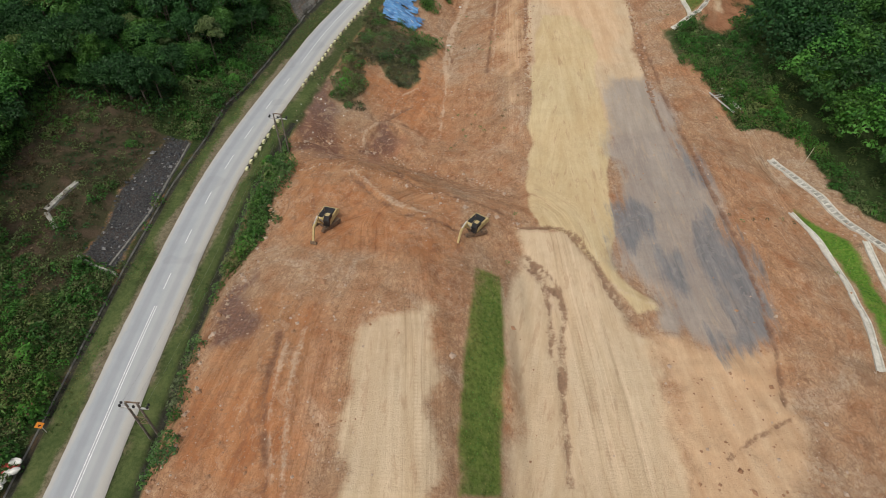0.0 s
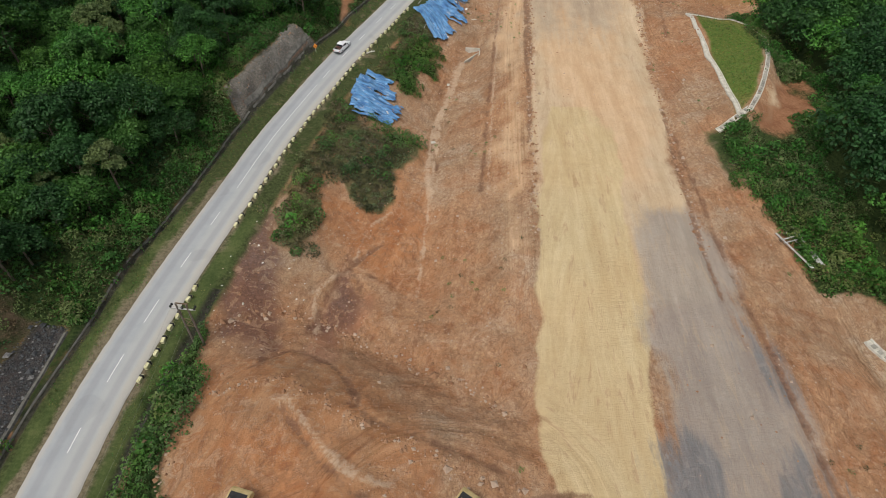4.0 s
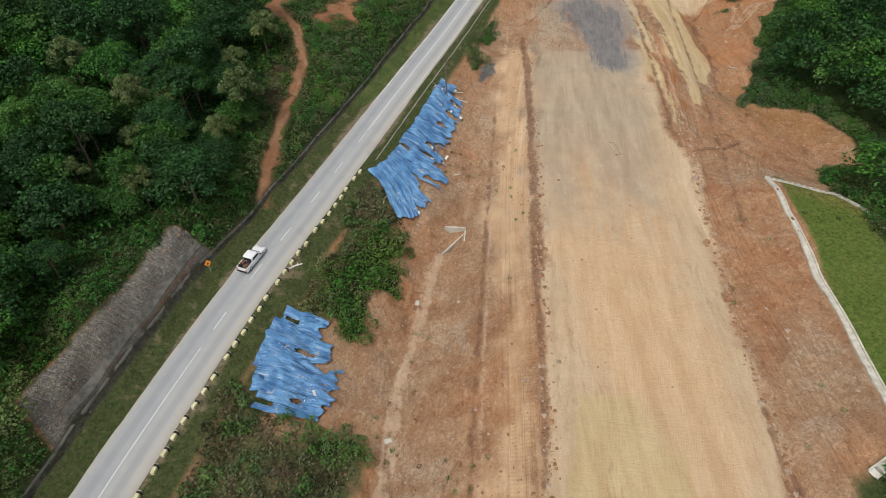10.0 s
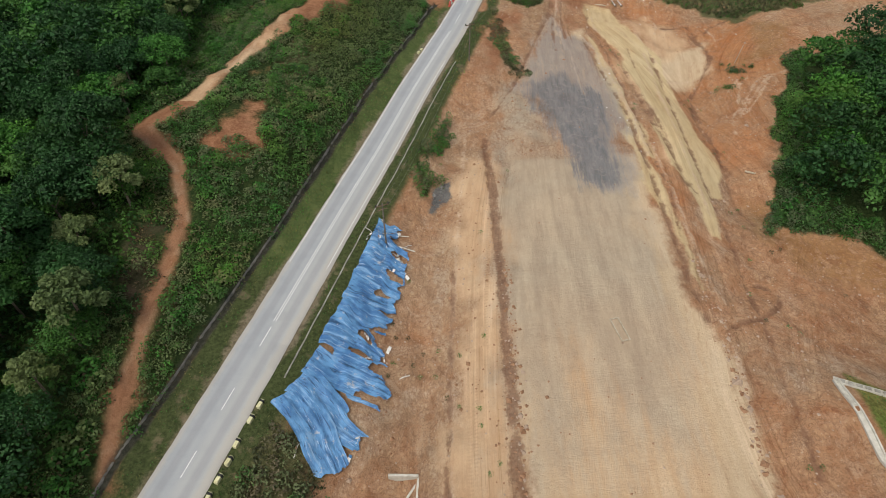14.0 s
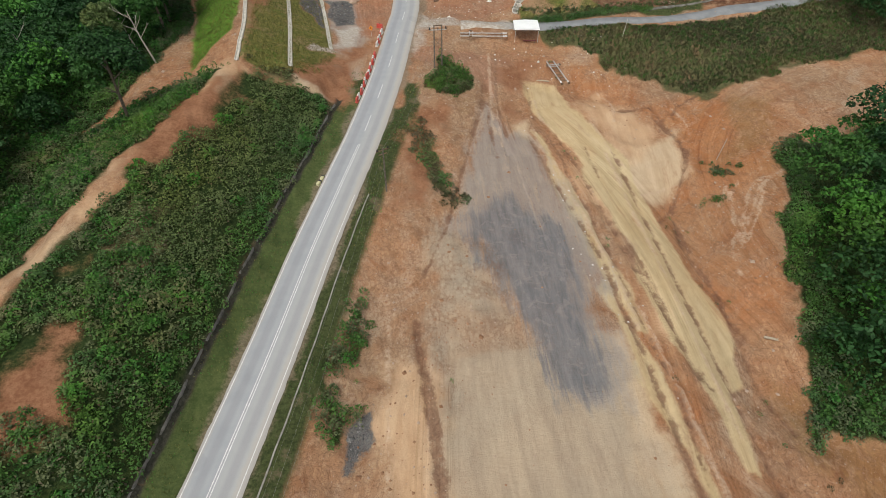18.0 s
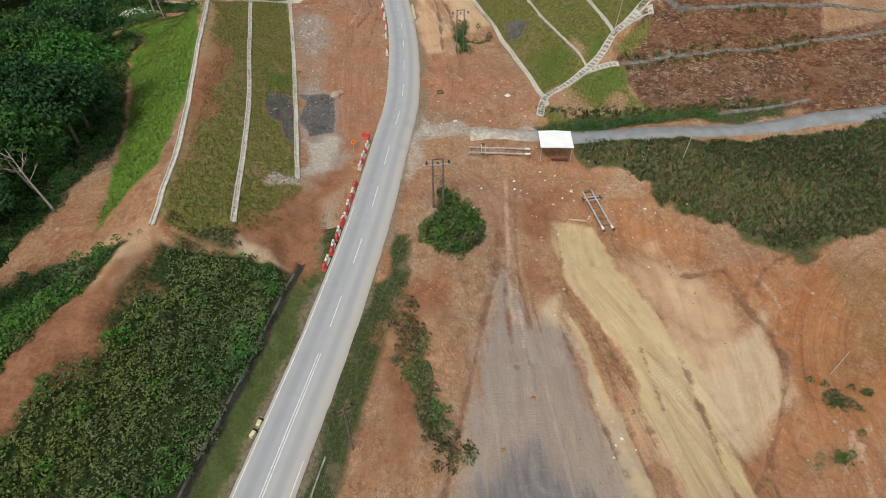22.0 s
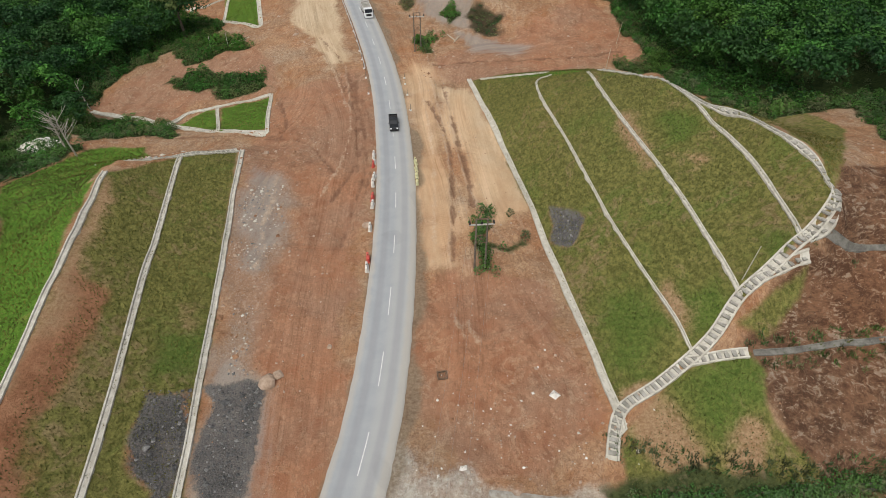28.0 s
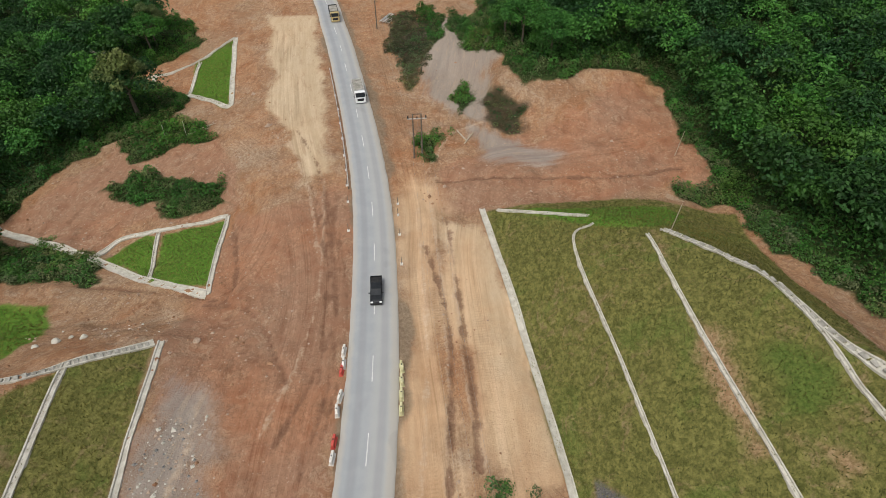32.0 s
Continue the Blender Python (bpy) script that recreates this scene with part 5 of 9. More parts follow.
seam(PALE_LINES, 0.7, (0.8, 123.9), (0.4, 131.8), (1.2, 138.3), (1.6, 145.7), (5.2, 158.8), (7, 167.8), (8, 172.4))
seam(DARK_LINES, 0.22, (2, 130.9), (2.3, 134.9), (1.2, 137.5), (1.5, 141.9))
seam(PALE_LINES, 0.3, (-0.8, 100.8), (0, 110.6), (1.5, 130.6), (3.4, 152.8), (6.3, 168.7))
seam(DARK_LINES, 0.3, (28, 235.5), (27.6, 227.2), (27.6, 221.7), (27, 213.8), (26.1, 204.4))
seam(DARK_LINES, 0.3, (69.5, 267.9), (66.6, 240.1), (63.2, 214.3), (60.2, 198.5), (56.3, 182.6), (54.2, 171))
seam(PALE_LINES, 0.3, (68, 267.7), (65, 239.3), (61.4, 213.9))
seam(PALE_LINES, 0.35, (55.6, 341.2), (56.3, 337.3))
seam(PALE_LINES, 0.35, (53.8, 342.2), (54.9, 336.8))
seam(DARK_LINES, 0.3, (40.3, 412.5), (42.5, 400.6), (44.4, 390.1), (41.4, 377.5), (38.1, 369.4))
seam(DARK_LINES, 0.25, (34.8, 441.2), (40.2, 425.3), (43, 404.8), (43.9, 392.1))
seam(PALE_LINES, 0.3, (32.1, 441.8), (38.4, 420.4), (40.9, 403.2))
seam(PALE_LINES, 0.23, (11.1, 121.9), (13, 143.4), (15.3, 166), (18.6, 199.1), (24.7, 237.6))
seam(PALE_LINES, 0.2, (18.2, 120.3), (20.8, 132.3), (21.9, 150.2), (24.9, 176.1))
seam(PALE_LINES, 0.33, (1.5, 124.5), (0.4, 131.8), (1.8, 141.9), (3.1, 149.9), (5.1, 160.1), (9, 173.9))
seam(PALE_LINES, 0.33, (-10.5, 106.7), (-9.3, 114), (-5.7, 119.2))
seam(PALE_LINES, 0.26, (-16.3, 77), (-14.3, 77), (-8.9, 70.9), (-3.1, 67.3))
seam(PALE_LINES, 0.26, (-15.7, 23.9), (-17, 34.9), (-16.7, 44.3))
seam(PALE_LINES, 0.26, (-17, 25), (-18.7, 33.5), (-18.5, 42.6))
seam(PALE_LINES, 0.26, (11.3, 60.2), (14.3, 57), (15.5, 50.9))
seam(PALE_LINES, 0.39, (23.8, 56.5), (26.6, 54.1), (29.9, 52.9))
seam(PALE_LINES, 0.13, (84.3, 249.4), (77.6, 242.1), (75.9, 236.8))
seam(PALE_LINES, 0.33, (75.7, 289.9), (76.7, 284.6), (74.1, 277.5))
seam(PALE_LINES, 0.2, (27.4, 373.6), (29, 369.2), (27.9, 363.1), (28.7, 357.5), (27.5, 354))
seam(PALE_LINES, 0.16, (28.9, 376.5), (29.4, 370.9), (28.3, 366))
seam(PALE_LINES, 0.33, (57.7, 277.7), (56.9, 262.7), (57.7, 253.5), (57.6, 240.4), (56.3, 229.7))
seam(PALE_LINES, 0.33, (61.7, 404.2), (60.5, 375.3), (61, 364.3))
seam(PALE_LINES, 0.26, (41.1, 422.4), (41.8, 397.9), (40, 382.5), (36.5, 370.6))
seam(PALE_LINES, 0.33, (59.5, 421.8), (65.4, 434.8), (72.1, 438.9))
seam(PALE_LINES, 0.26, (53, 192.7), (52.3, 185.3), (50, 176.4))
seam(PALE_LINES, 0.26, (54.8, 195), (55.5, 206.9), (58.1, 233.4))
seam(DARK_LINES, 0.6, (19, 132.5), (20.4, 144.2), (22.6, 172.2), (25.8, 205), (28.2, 237.5))
seam(DARK_LINES, 0.6, (22.8, 163.5), (23.8, 178.5), (25.2, 194.1), (27.8, 224.2), (27.7, 235.4))
seam(DARK_LINES, 0.3, (-33.6, 139.4), (-31.1, 146.3), (-28.7, 153.9), (-25.7, 163.2))
seam(DARK_LINES, 0.35, (9.9, 122.1), (13.2, 153.8), (19.6, 208.4))
seam(DARK_LINES, 0.5, (-15.1, 92.9), (-13.7, 99.4), (-11.7, 104.3), (-6.6, 111.2))
seam(DARK_LINES, 0.4, (-8.3, 99.2), (-10.7, 104.5), (-12.2, 107.7))
seam(DARK_LINES, 0.4, (-1.5, 99.9), (-4.5, 102.8), (-8.8, 103.9))
seam(DARK_LINES, 0.45, (-20.5, 82.4), (-16.1, 87.6), (-9.4, 82.9), (-5.6, 75.7), (1, 73.4), (10, 69.6))
seam(DARK_LINES, 0.4, (12.4, 62.5), (15, 55.9), (16.9, 52.8), (14.8, 42.8), (14.5, 33.5), (13.8, 27.4))
seam(DARK_LINES, 0.5, (41.6, 37.5), (44, 47.4), (45.2, 66.4), (44.5, 100.3), (45.3, 132.5))
seam(DARK_LINES, 0.25, (32.4, 30.9), (36.6, 33.4), (41.6, 36))
seam(DARK_LINES, 0.4, (-17.3, 23.9), (-19.6, 35), (-19.7, 43.6))
seam(DARK_LINES, 0.4, (18.9, 66.8), (22.2, 60.9), (23.4, 54.5), (25.4, 50.7))
seam(DARK_LINES, 0.4, (75, 255.1), (72.1, 246), (72.1, 235.2), (69.4, 223.2), (68.7, 213.4))
seam(DARK_LINES, 0.5, (27.8, 235.7), (27.6, 228.6), (27.9, 221.1))
seam(DARK_LINES, 0.4, (61, 249.6), (61.1, 233.9), (60.3, 221.6))
seam(DARK_LINES, 0.35, (77, 281.4), (83.2, 281), (83.2, 276.6), (83.3, 272.7))
seam(DARK_LINES, 0.3, (47.3, 279), (50.6, 287.5), (52.8, 295.3))
seam(DARK_LINES, 0.4, (52.2, 275.4), (53.6, 287.2), (58.2, 304.1))
seam(DARK_LINES, 0.5, (61, 384.2), (61, 373.2), (60.3, 364.3))
seam(DARK_LINES, 0.3, (56.2, 275.3), (56.1, 262.8), (56.5, 252.9), (56.5, 240.6), (55.2, 231.3))
seam(DARK_LINES, 0.25, (49.1, 283.2), (39, 260.8), (35.7, 253.3), (29.7, 243.4))
seam(DARK_LINES, 0.4, (45.4, 140.6), (44.1, 129.6), (43.1, 118.5), (41.9, 106.2), (41.6, 94.4))
seam(DARK_LINES, 0.35, (81.1, 282.4), (83, 272.2), (82.5, 264.8), (78.8, 259.5), (75.5, 255.1), (70.6, 251.1))
seam(DARK_LINES, 0.4, (57.7, 401.7), (59.4, 384.5), (57.7, 368.1), (55.5, 352.3))
seam(DARK_LINES, 0.5, (25.4, 415.4), (28.7, 401.2), (27.9, 393.9))
seam(DARK_LINES, 0.4, (25.2, 394.6), (32.6, 391.5), (38.7, 378.2))
seam(DARK_LINES, 0.35, (43.4, 414.1), (42.8, 394.8), (42.5, 377.8))
seam(DARK_LINES, 0.5, (61.4, 418.9), (74.3, 418.4), (89.6, 415.2), (104, 415.8))
seam(DARK_LINES, 0.4, (-3.4, 406.6), (9.5, 402.1), (24.9, 396), (31.5, 393.1))
seam(DARK_LINES, 0.5, (54.2, 191.5), (61.6, 194.3), (64.8, 198.6), (61.8, 199.9))
seam(DARK_LINES, 0.4, (51.3, 192.8), (52.5, 205.2), (55.9, 233.5))
# ---- ground ----
def lattice(seed, n=256):
    return np.random.RandomState(seed).rand(n, n)


LATTICES = [lattice(s) for s in range(4)]


def value_noise(x, y, size, k=0):
    """Smooth noise from 0 to 1 with features of the given size."""
    g = LATTICES[k]
    u, v = x / size + 1000.3, y / size + 1000.7
    i, j = np.floor(u).astype(int), np.floor(v).astype(int)
    u, v = u - i, v - j
    u, v = u * u * (3 - 2 * u), v * v * (3 - 2 * v)
    a, b, i, j = (i + 1) % 256, (j + 1) % 256, i % 256, j % 256
    return (g[i, j] * (1 - u) + g[a, j] * u) * (1 - v) + (g[i, b] * (1 - u) + g[a, b] * u) * v


def rough_noise(x, y, size, octaves=3):
    return sum(0.5**o * (value_noise(x, y, size / 2**o, o % 4) - 0.5) for o in range(octaves))


def line_distance(x, y, line):
    """Distance in plan from points to a polyline, and the side (right: plus)."""
    best, side = np.full(len(x), 1e9), np.ones(len(x))
    p = np.array(line, float)[:, :2]
    for a, b in zip(p[:-1], p[1:]):
        d = b - a
        t = np.clip(((x - a[0]) * d[0] + (y - a[1]) * d[1]) / max(d @ d, 1e-9), 0, 1)
        ex, ey = x - a[0] - t * d[0], y - a[1] - t * d[1]
        r = np.hypot(ex, ey)
        near = r < best
        best = np.where(near, r, best)
        side = np.where(near, np.sign(ex * d[1] - ey * d[0]), side)
    return best, side


def inside_by(x, y, outline, reach=5.0):
    """Metres by which points lie inside an outline (outside: minus), cut at reach."""
    out = np.full(len(x), -reach)
    lo, hi = outline.min(0) - reach, outline.max(0) + reach
    near = (x > lo[0]) & (x < hi[0]) & (y > lo[1]) & (y < hi[1])
    px, py = x[near], y[near]
    dist, _ = line_distance(px, py, np.vstack([outline, outline[:1]]))
    odd = np.zeros(len(px), bool)
    for (ax, ay), (bx, by) in zip(outline, np.roll(outline, -1, 0)):
        if ay != by:
            odd ^= ((ay > py) != (by > py)) & (px < (bx - ax) * (py - ay) / (by - ay) + ax)
    out[near] = np.where(odd, np.minimum(dist, reach), -np.minimum(dist, reach))
    return out


WAVER = {"turf": 0.25, "grass": 0.35, "rockface": 0.3, "slate": 0.3, "grey": 0.7, "dark": 0.6, "rust": 0.8, "sand": 0.5, "pale": 0.8, "verge": 1.0, "gravel": 0.8, "cut": 0.5, "lush": 0.8, "bald": 0.8, "pebbly": 1.0}


def cover(kind, x, y):
    """Metres inside the nearest patch of a kind of ground, with wavering edges."""
    out = np.full(len(x), -5.0)
    k = WAVER.get(kind, 1.7)
    dx, dy = value_noise(x, y, 6.0, 1) + 0.5 * value_noise(x, y, 2.3, 3), value_noise(x, y, 6.0, 2) + 0.5 * value_noise(x, y, 2.3, 0)
    x, y = x + k * 2.2 * (dx - 0.75), y + k * 2.2 * (dy - 0.75)
    for outline in ZONES[kind]:
        out = np.maximum(out, inside_by(x, y, outline))
    return out


ROAD_COARSE = ROAD_LINE[::6]


def road_side(x, y):
    """Signed distance from the road's centre line (right of it: plus)."""
    d, s = line_distance(x, y, ROAD_COARSE)
    return d * s


TARP_SPOT = np.array([(-15.5, 141), (-4, 141), (-4, 151), (-7, 156), (-14, 157), (-16, 150)], float)

CLEARING = np.array([(56, 190), (72.5, 213.5), (83.5, 209), (86.5, 199), (84.5, 191), (74, 190), (64, 184)], float)
LONG_TARP_SPOT = np.array([(-4, 184), (3, 175), (9, 180), (13, 196), (16, 212), (7, 217), (2, 205)], float)


def veg_cover(x, y, across):
    """Metres inside the overgrown ground: the outlines, and all that lies left of the road's ditch up to the turfed slope."""
    out = cover("veg", x, y)
    left = np.minimum(-across - 7.2, (288 - 0.9 * np.maximum(x, -40) * 0.0) - y + np.minimum(x + 8, 0) * 0.8)
    far_left = np.minimum(-across - 42, 372 - y)
    far_left = np.minimum(far_left, -x - 2 + (y - 300) * 0.06)
    out = np.maximum(out, np.clip(np.maximum(left, far_left), -5, 5))
    lawn = cover("grass", x, y)
    out = np.where(lawn > -4.9, np.minimum(out, -0.8 - lawn), out)
    return np.minimum(out, -np.maximum.reduce([inside_by(x, y, spot) for spot in (TARP_SPOT, LONG_TARP_SPOT, CLEARING)]))


LANES = []
SAND_END = 150.0


def lane(spread, strength, *points):
    """A line along which wheels run, with the half-width they use."""
    LANES.append((spread, strength, smooth_line(points, 3.0)[:, :2]))


lane(5.0, 1.0, (65, 25), (62, 55), (58, 85), (53, 120), (50.5, 150), (51, 180), (56, 205), (62, 235), (62, 262), (58, 285))
lane(3.6, 1.0, (14, 82), (15.5, 110), (16.8, 130), (18.3, 150), (20.8, 180), (25, 210), (32, 240))
lane(3.0, 0.5, (4, 95), (6, 120), (8, 150), (12, 180), (16, 205), (24, 232))
lane(5.0, 1.0, (-14, 10), (-13, 30), (-12.5, 45), (-10, 56), (-10, 66), (-3, 74), (8, 75), (16, 72))
lane(4.0, 0.8, (-29, 20), (-25, 40), (-21, 56), (-14, 66), (-2, 68))
lane(5.0, 0.8, (-2, 10), (-2.5, 30), (-3, 45), (-5, 62))
lane(5.0, 0.9, (20, 10), (20, 35), (19, 55), (18, 70), (12, 78))
lane(12.0, 0.22, (38, 10), (34, 60), (35, 110), (37, 160), (42, 215), (47, 250), (50, 270))
lane(4.5, 1.0, (51, 322), (55, 335), (57, 350), (57.3, 370), (57, 395), (58, 415), (55, 450), (50, 500))
lane(5.0, 0.7, (66, 330), (62, 350), (62, 380), (64, 405), (72, 424), (95, 424), (115, 430))
lane(6.5, 0.9, (34, 318), (36, 345), (38.5, 370), (40.5, 395), (37, 420), (32, 450), (28, 500))
lane(5.0, 0.8, (-20, 396), (0, 393), (14, 391), (26, 396), (32, 408), (33, 425))
lane(3.2, 1.0, (49, 245), (51, 262), (52.5, 280), (54, 295), (52, 306), (46, 312))
lane(5.0, 0.7, (54, 303), (66, 303), (78, 300), (92, 295), (110, 285))
lane(3.5, 0.9, (80, 214), (73, 206), (67, 196), (62, 187), (57, 176))
lane(6.0, 0.9, (80, 232), (82, 248), (86, 262), (95, 273), (110, 280), (140, 284))
lane(5.0, 0.8, (62, 284), (67, 262), (72, 245), (74, 225), (70, 208))
lane(4.0, 0.9, (20, 446), (24, 440), (30, 432), (36, 424))


def stretch(*spans):
    """Grid lines from spans of (start, end, step)."""
    return np.unique(np.concatenate([np.arange(a, b, s) for a, b, s in spans] + [[spans[-1][1]]]))


gx = stretch((-3000, -400, 400), (-400, -160, 20), (-160, -80, 1.6), (-80, 112, 0.52), (112, 170, 1.6), (170, 400, 20), (400, 3000, 400))
gy = stretch((-3000, -200, 400), (-200, 10, 15), (10, 470, 0.52), (470, 560, 1.5), (560, 800, 20), (800, 3000, 400))
GX, GY = (a.ravel() for a in np.meshgrid(gx, gy, indexing="ij"))
ACROSS = road_side(GX, GY)
fields = {kind: cover(kind, GX, GY) for kind in ZONES if kind not in ("veg", "dusky", "bright")}
fields["veg"] = veg_cover(GX, GY, ACROSS)
shoulder = np.where(ACROSS < 0, np.where(GY < 120, 4.3, 3.3), np.where(GY < 300, 3.5, 4.2)) + 2.2 * rough_noise(GX, GY, 8.0, 3)
fields["shoulder"] = np.clip(np.minimum(np.abs(ACROSS) - 2.4, shoulder - np.abs(ACROSS)), -5, 5)
long_sand = (GX > 10) & (GX < 48) & (GY > 100) & (GY < 200)
fields["sand"] = np.where(long_sand, np.minimum(fields["sand"], (SAND_END + 5 - 1.6 * (GX - 22) - GY) / 7 + 1.2 * rough_noise(GX * 1.6, GY * 0.4, 9.0, 3)), fields["sand"])
for kind, amount in (("sand", 1.2), ("pale", 2.0), ("grey", 2.5), ("dark", 1.2), ("rust", 4.0), ("red", 3.5), ("soil", 4.0), ("rough", 3.0), ("scrub", 2.5), ("grass", 0.8), ("verge", 2.0), ("peach", 4.0), ("cement", 2.5), ("gravel", 1.5), ("ochre", 3.0), ("lush", 3.0), ("bald", 2.5), ("pebbly", 3.0)):
    fields[kind] = fields[kind] + amount * np.where(fields[kind] > -4.9, rough_noise(GX, GY, 11.0, 3), 0)
fields["wan"] = np.minimum(fields["wan"], (GY - 179) / 4.5 + 5.0 * rough_noise(GX * 1.5, GY * 0.5, 9.0, 3))
path_d, _ = line_distance(GX, GY, FOOTPATH)
fields["soil"] = np.maximum(fields["soil"], np.clip(np.where(GY < 222, 0.65, np.where(GY < 236, 1.3, -5.0)) - path_d + 1.2 * rough_noise(GX, GY, 5.0, 2), -5, 5))
fields["peach"] = np.maximum(fields["peach"], np.clip(np.where((GY > 234) & (GY < 264), 0.4, -5.0) - path_d + 4.0 * rough_noise(GX, GY, 6.0, 3), -5, 5))
fields["veg"] = np.minimum(fields["veg"], np.clip(path_d - np.where(GY < 222, 0.7, 1.3), -5, 5))
fields["veg"] = np.where((ACROSS > 0) & (GX < 70) & (GY < 440), fields["veg"] - 0.9, fields["veg"])
fields["scrub"] = np.minimum(fields["scrub"], np.clip(-ACROSS - 9, -5, 5) * np.where(ACROSS < 0, 1, -1))
verge_right = np.minimum(ACROSS - 2.0, np.where(GY < 100, 7.5, np.where(GY < 300, 7.0, 3.6)) - ACROSS)
verge_left = np.minimum(-ACROSS - 2.0, np.where(GY < 296, 7.1, 3.2) + ACROSS)
fade = (292 - GY) / 6 + 6 * rough_noise(GX, GY, 6.0, 3)
fields["verge"] = np.maximum(fields["verge"], np.clip(np.minimum(np.maximum(verge_right, verge_left), fade), -5, 5))
fields["lawn"] = np.clip(np.minimum(np.minimum(-ACROSS - 3.3, 6.5 + ACROSS), np.minimum(GY - 205, 291 - GY) / 3), -5, 5)
fields["lawn"] = np.maximum(fields["lawn"], np.clip(np.minimum(np.minimum(np.abs(ACROSS) - 3.9, 6.0 - np.abs(ACROSS)), (112 - GY) / 3) + 1.2 * rough_noise(GX, GY, 5.0, 2), -5, 5))
fields["ditch"] = np.clip(np.where(GY < 290, 0.5 - np.abs(ACROSS + 7.1), -5), -5, 5)
fields["ditch"] = np.maximum(fields["ditch"], np.clip(np.where(GY < 97, 0.55 - np.abs(ACROSS - 6.4), -5), -5, 5))
for kind, seams in (("pale_line", PALE_LINES), ("dark_line", DARK_LINES)):
    fields[kind] = np.full(len(GX), -5.0)
    for half, line in seams:
        lo, hi = line.min(0) - 4, line.max(0) + 4
        k = np.nonzero((GX > lo[0]) & (GX < hi[0]) & (GY > lo[1]) & (GY < hi[1]))[0]
        d, _ = line_distance(GX[k], GY[k], smooth_line(line, 2.0) if len(line) > 2 else line)
        fields[kind][k] = np.maximum(fields[kind][k], np.clip(0.7 * half - d, -5, 5))
turn = radians(14)
lane_across, lane_along = GX * math.cos(turn) - GY * math.sin(turn), GX * math.sin(turn) + GY * math.cos(turn)
driven, closest = np.full(len(GX), 0.12), np.full(len(GX), 1.0)
for spread, strength, line in LANES:
    lo, hi = line.min(0) - spread, line.max(0) + spread
    pick = np.nonzero((GX > lo[0]) & (GX < hi[0]) & (GY > lo[1]) & (GY < hi[1]))[0]
    x, y = GX[pick], GY[pick]
    best, across, along = np.full(len(x), 1e9), np.zeros(len(x)), np.zeros(len(x))
    start = 0.0
    for a, b in zip(line[:-1], line[1:]):
        d = b - a
        n = np.linalg.norm(d)
        s = ((x - a[0]) * d[0] + (y - a[1]) * d[1]) / n
        t = np.clip(s, 0, n)
        r = np.hypot(x - a[0] - d[0] / n * t, y - a[1] - d[1] / n * t)
        nearer = r < best
        best = np.where(nearer, r, best)
        across = np.where(nearer, r * np.sign((x - a[0]) * d[1] - (y - a[1]) * d[0]), across)
        along = np.where(nearer, start + t, along)
        start += n
    win = (best / spread < closest[pick]) & (along > 0.01) & (along < start - 0.01)
    k = pick[win]
    closest[k] = best[win] / spread
    lane_across[k], lane_along[k] = across[win] + 37 * spread * strength, along[win] + 100 * spread
    fade = np.clip(np.minimum(along[win], start - along[win]) / 10, 0, 1)
    driven[k] = np.maximum(0.12, strength * fade * np.clip(1.6 * (1 - best[win] / spread), 0, 1))
fields["lane_across"], fields["lane_along"], fields["driven"] = lane_across, lane_along, driven
bank_here = (ACROSS > 0) & (GY > 270) & (GY < 340)
fields["rough"] = np.where(bank_here, np.maximum(fields["rough"], fields["veg"]), fields["rough"])
fields["veg"] = np.minimum(fields["veg"], -np.maximum.reduce([fields["gravel"], fields["rockface"], fields["slate"]]))
fields["scrub"] = np.minimum(fields["scrub"], -fields["slate"])
fields["cut"] = fields["cut"] + 1.5
fields["turf"] = np.minimum(fields["turf"], -np.maximum(fields["gravel"], fields["cement"]))

base = height(GX, GY)
open_ground = np.clip((np.abs(ACROSS) - np.where(ACROSS < 0, 7.0, 4.0)) / 4.0, 0, 1)
graded = np.clip(np.maximum.reduce([fields["pale"], fields["sand"], fields["grey"], fields["turf"]]) / 3 + 0.5, 0, 1)
relief = (1 - 0.8 * graded) * open_ground
GZ = base + relief * (0.9 * rough_noise(GX, GY, 9.0, 2) + 0.4 * rough_noise(GX, GY, 2.6, 2)) + open_ground * 0.05 * rough_noise(GX, GY, 1.5, 1) + relief * 0.22 * rough_noise(GX, GY, 1.25, 1)
GZ += relief * 0.2 * (value_noise(GX * 1.0 + GY * 0.25, GY * 0.12, 1.6, 1) - 0.5)
GZ += 0.2 * np.clip(fields["pale_line"] / 0.4 + 0.6, 0, 1) - 0.3 * np.clip(fields["dark_line"] / 0.4 + 0.6, 0, 1)
GZ -= 0.1 * np.clip(driven, 0, 1) * (value_noise(lane_across, lane_along * 0.03, 0.9, 1) > 0.6) + 0.6 * np.clip(fields["ditch"] / 0.5 + 0.3, 0, 1)
under_road = np.clip((HALF_ROAD + 0.9 - np.abs(ACROSS)) / 0.6, 0, 1)
far = (np.abs(GX) > 170) | (GY > 600) | (GY < -100)
GZ = np.where(far, base + 3 * rough_noise(GX, GY, 90, 2), GZ)
GZ -= 0.15 * under_road


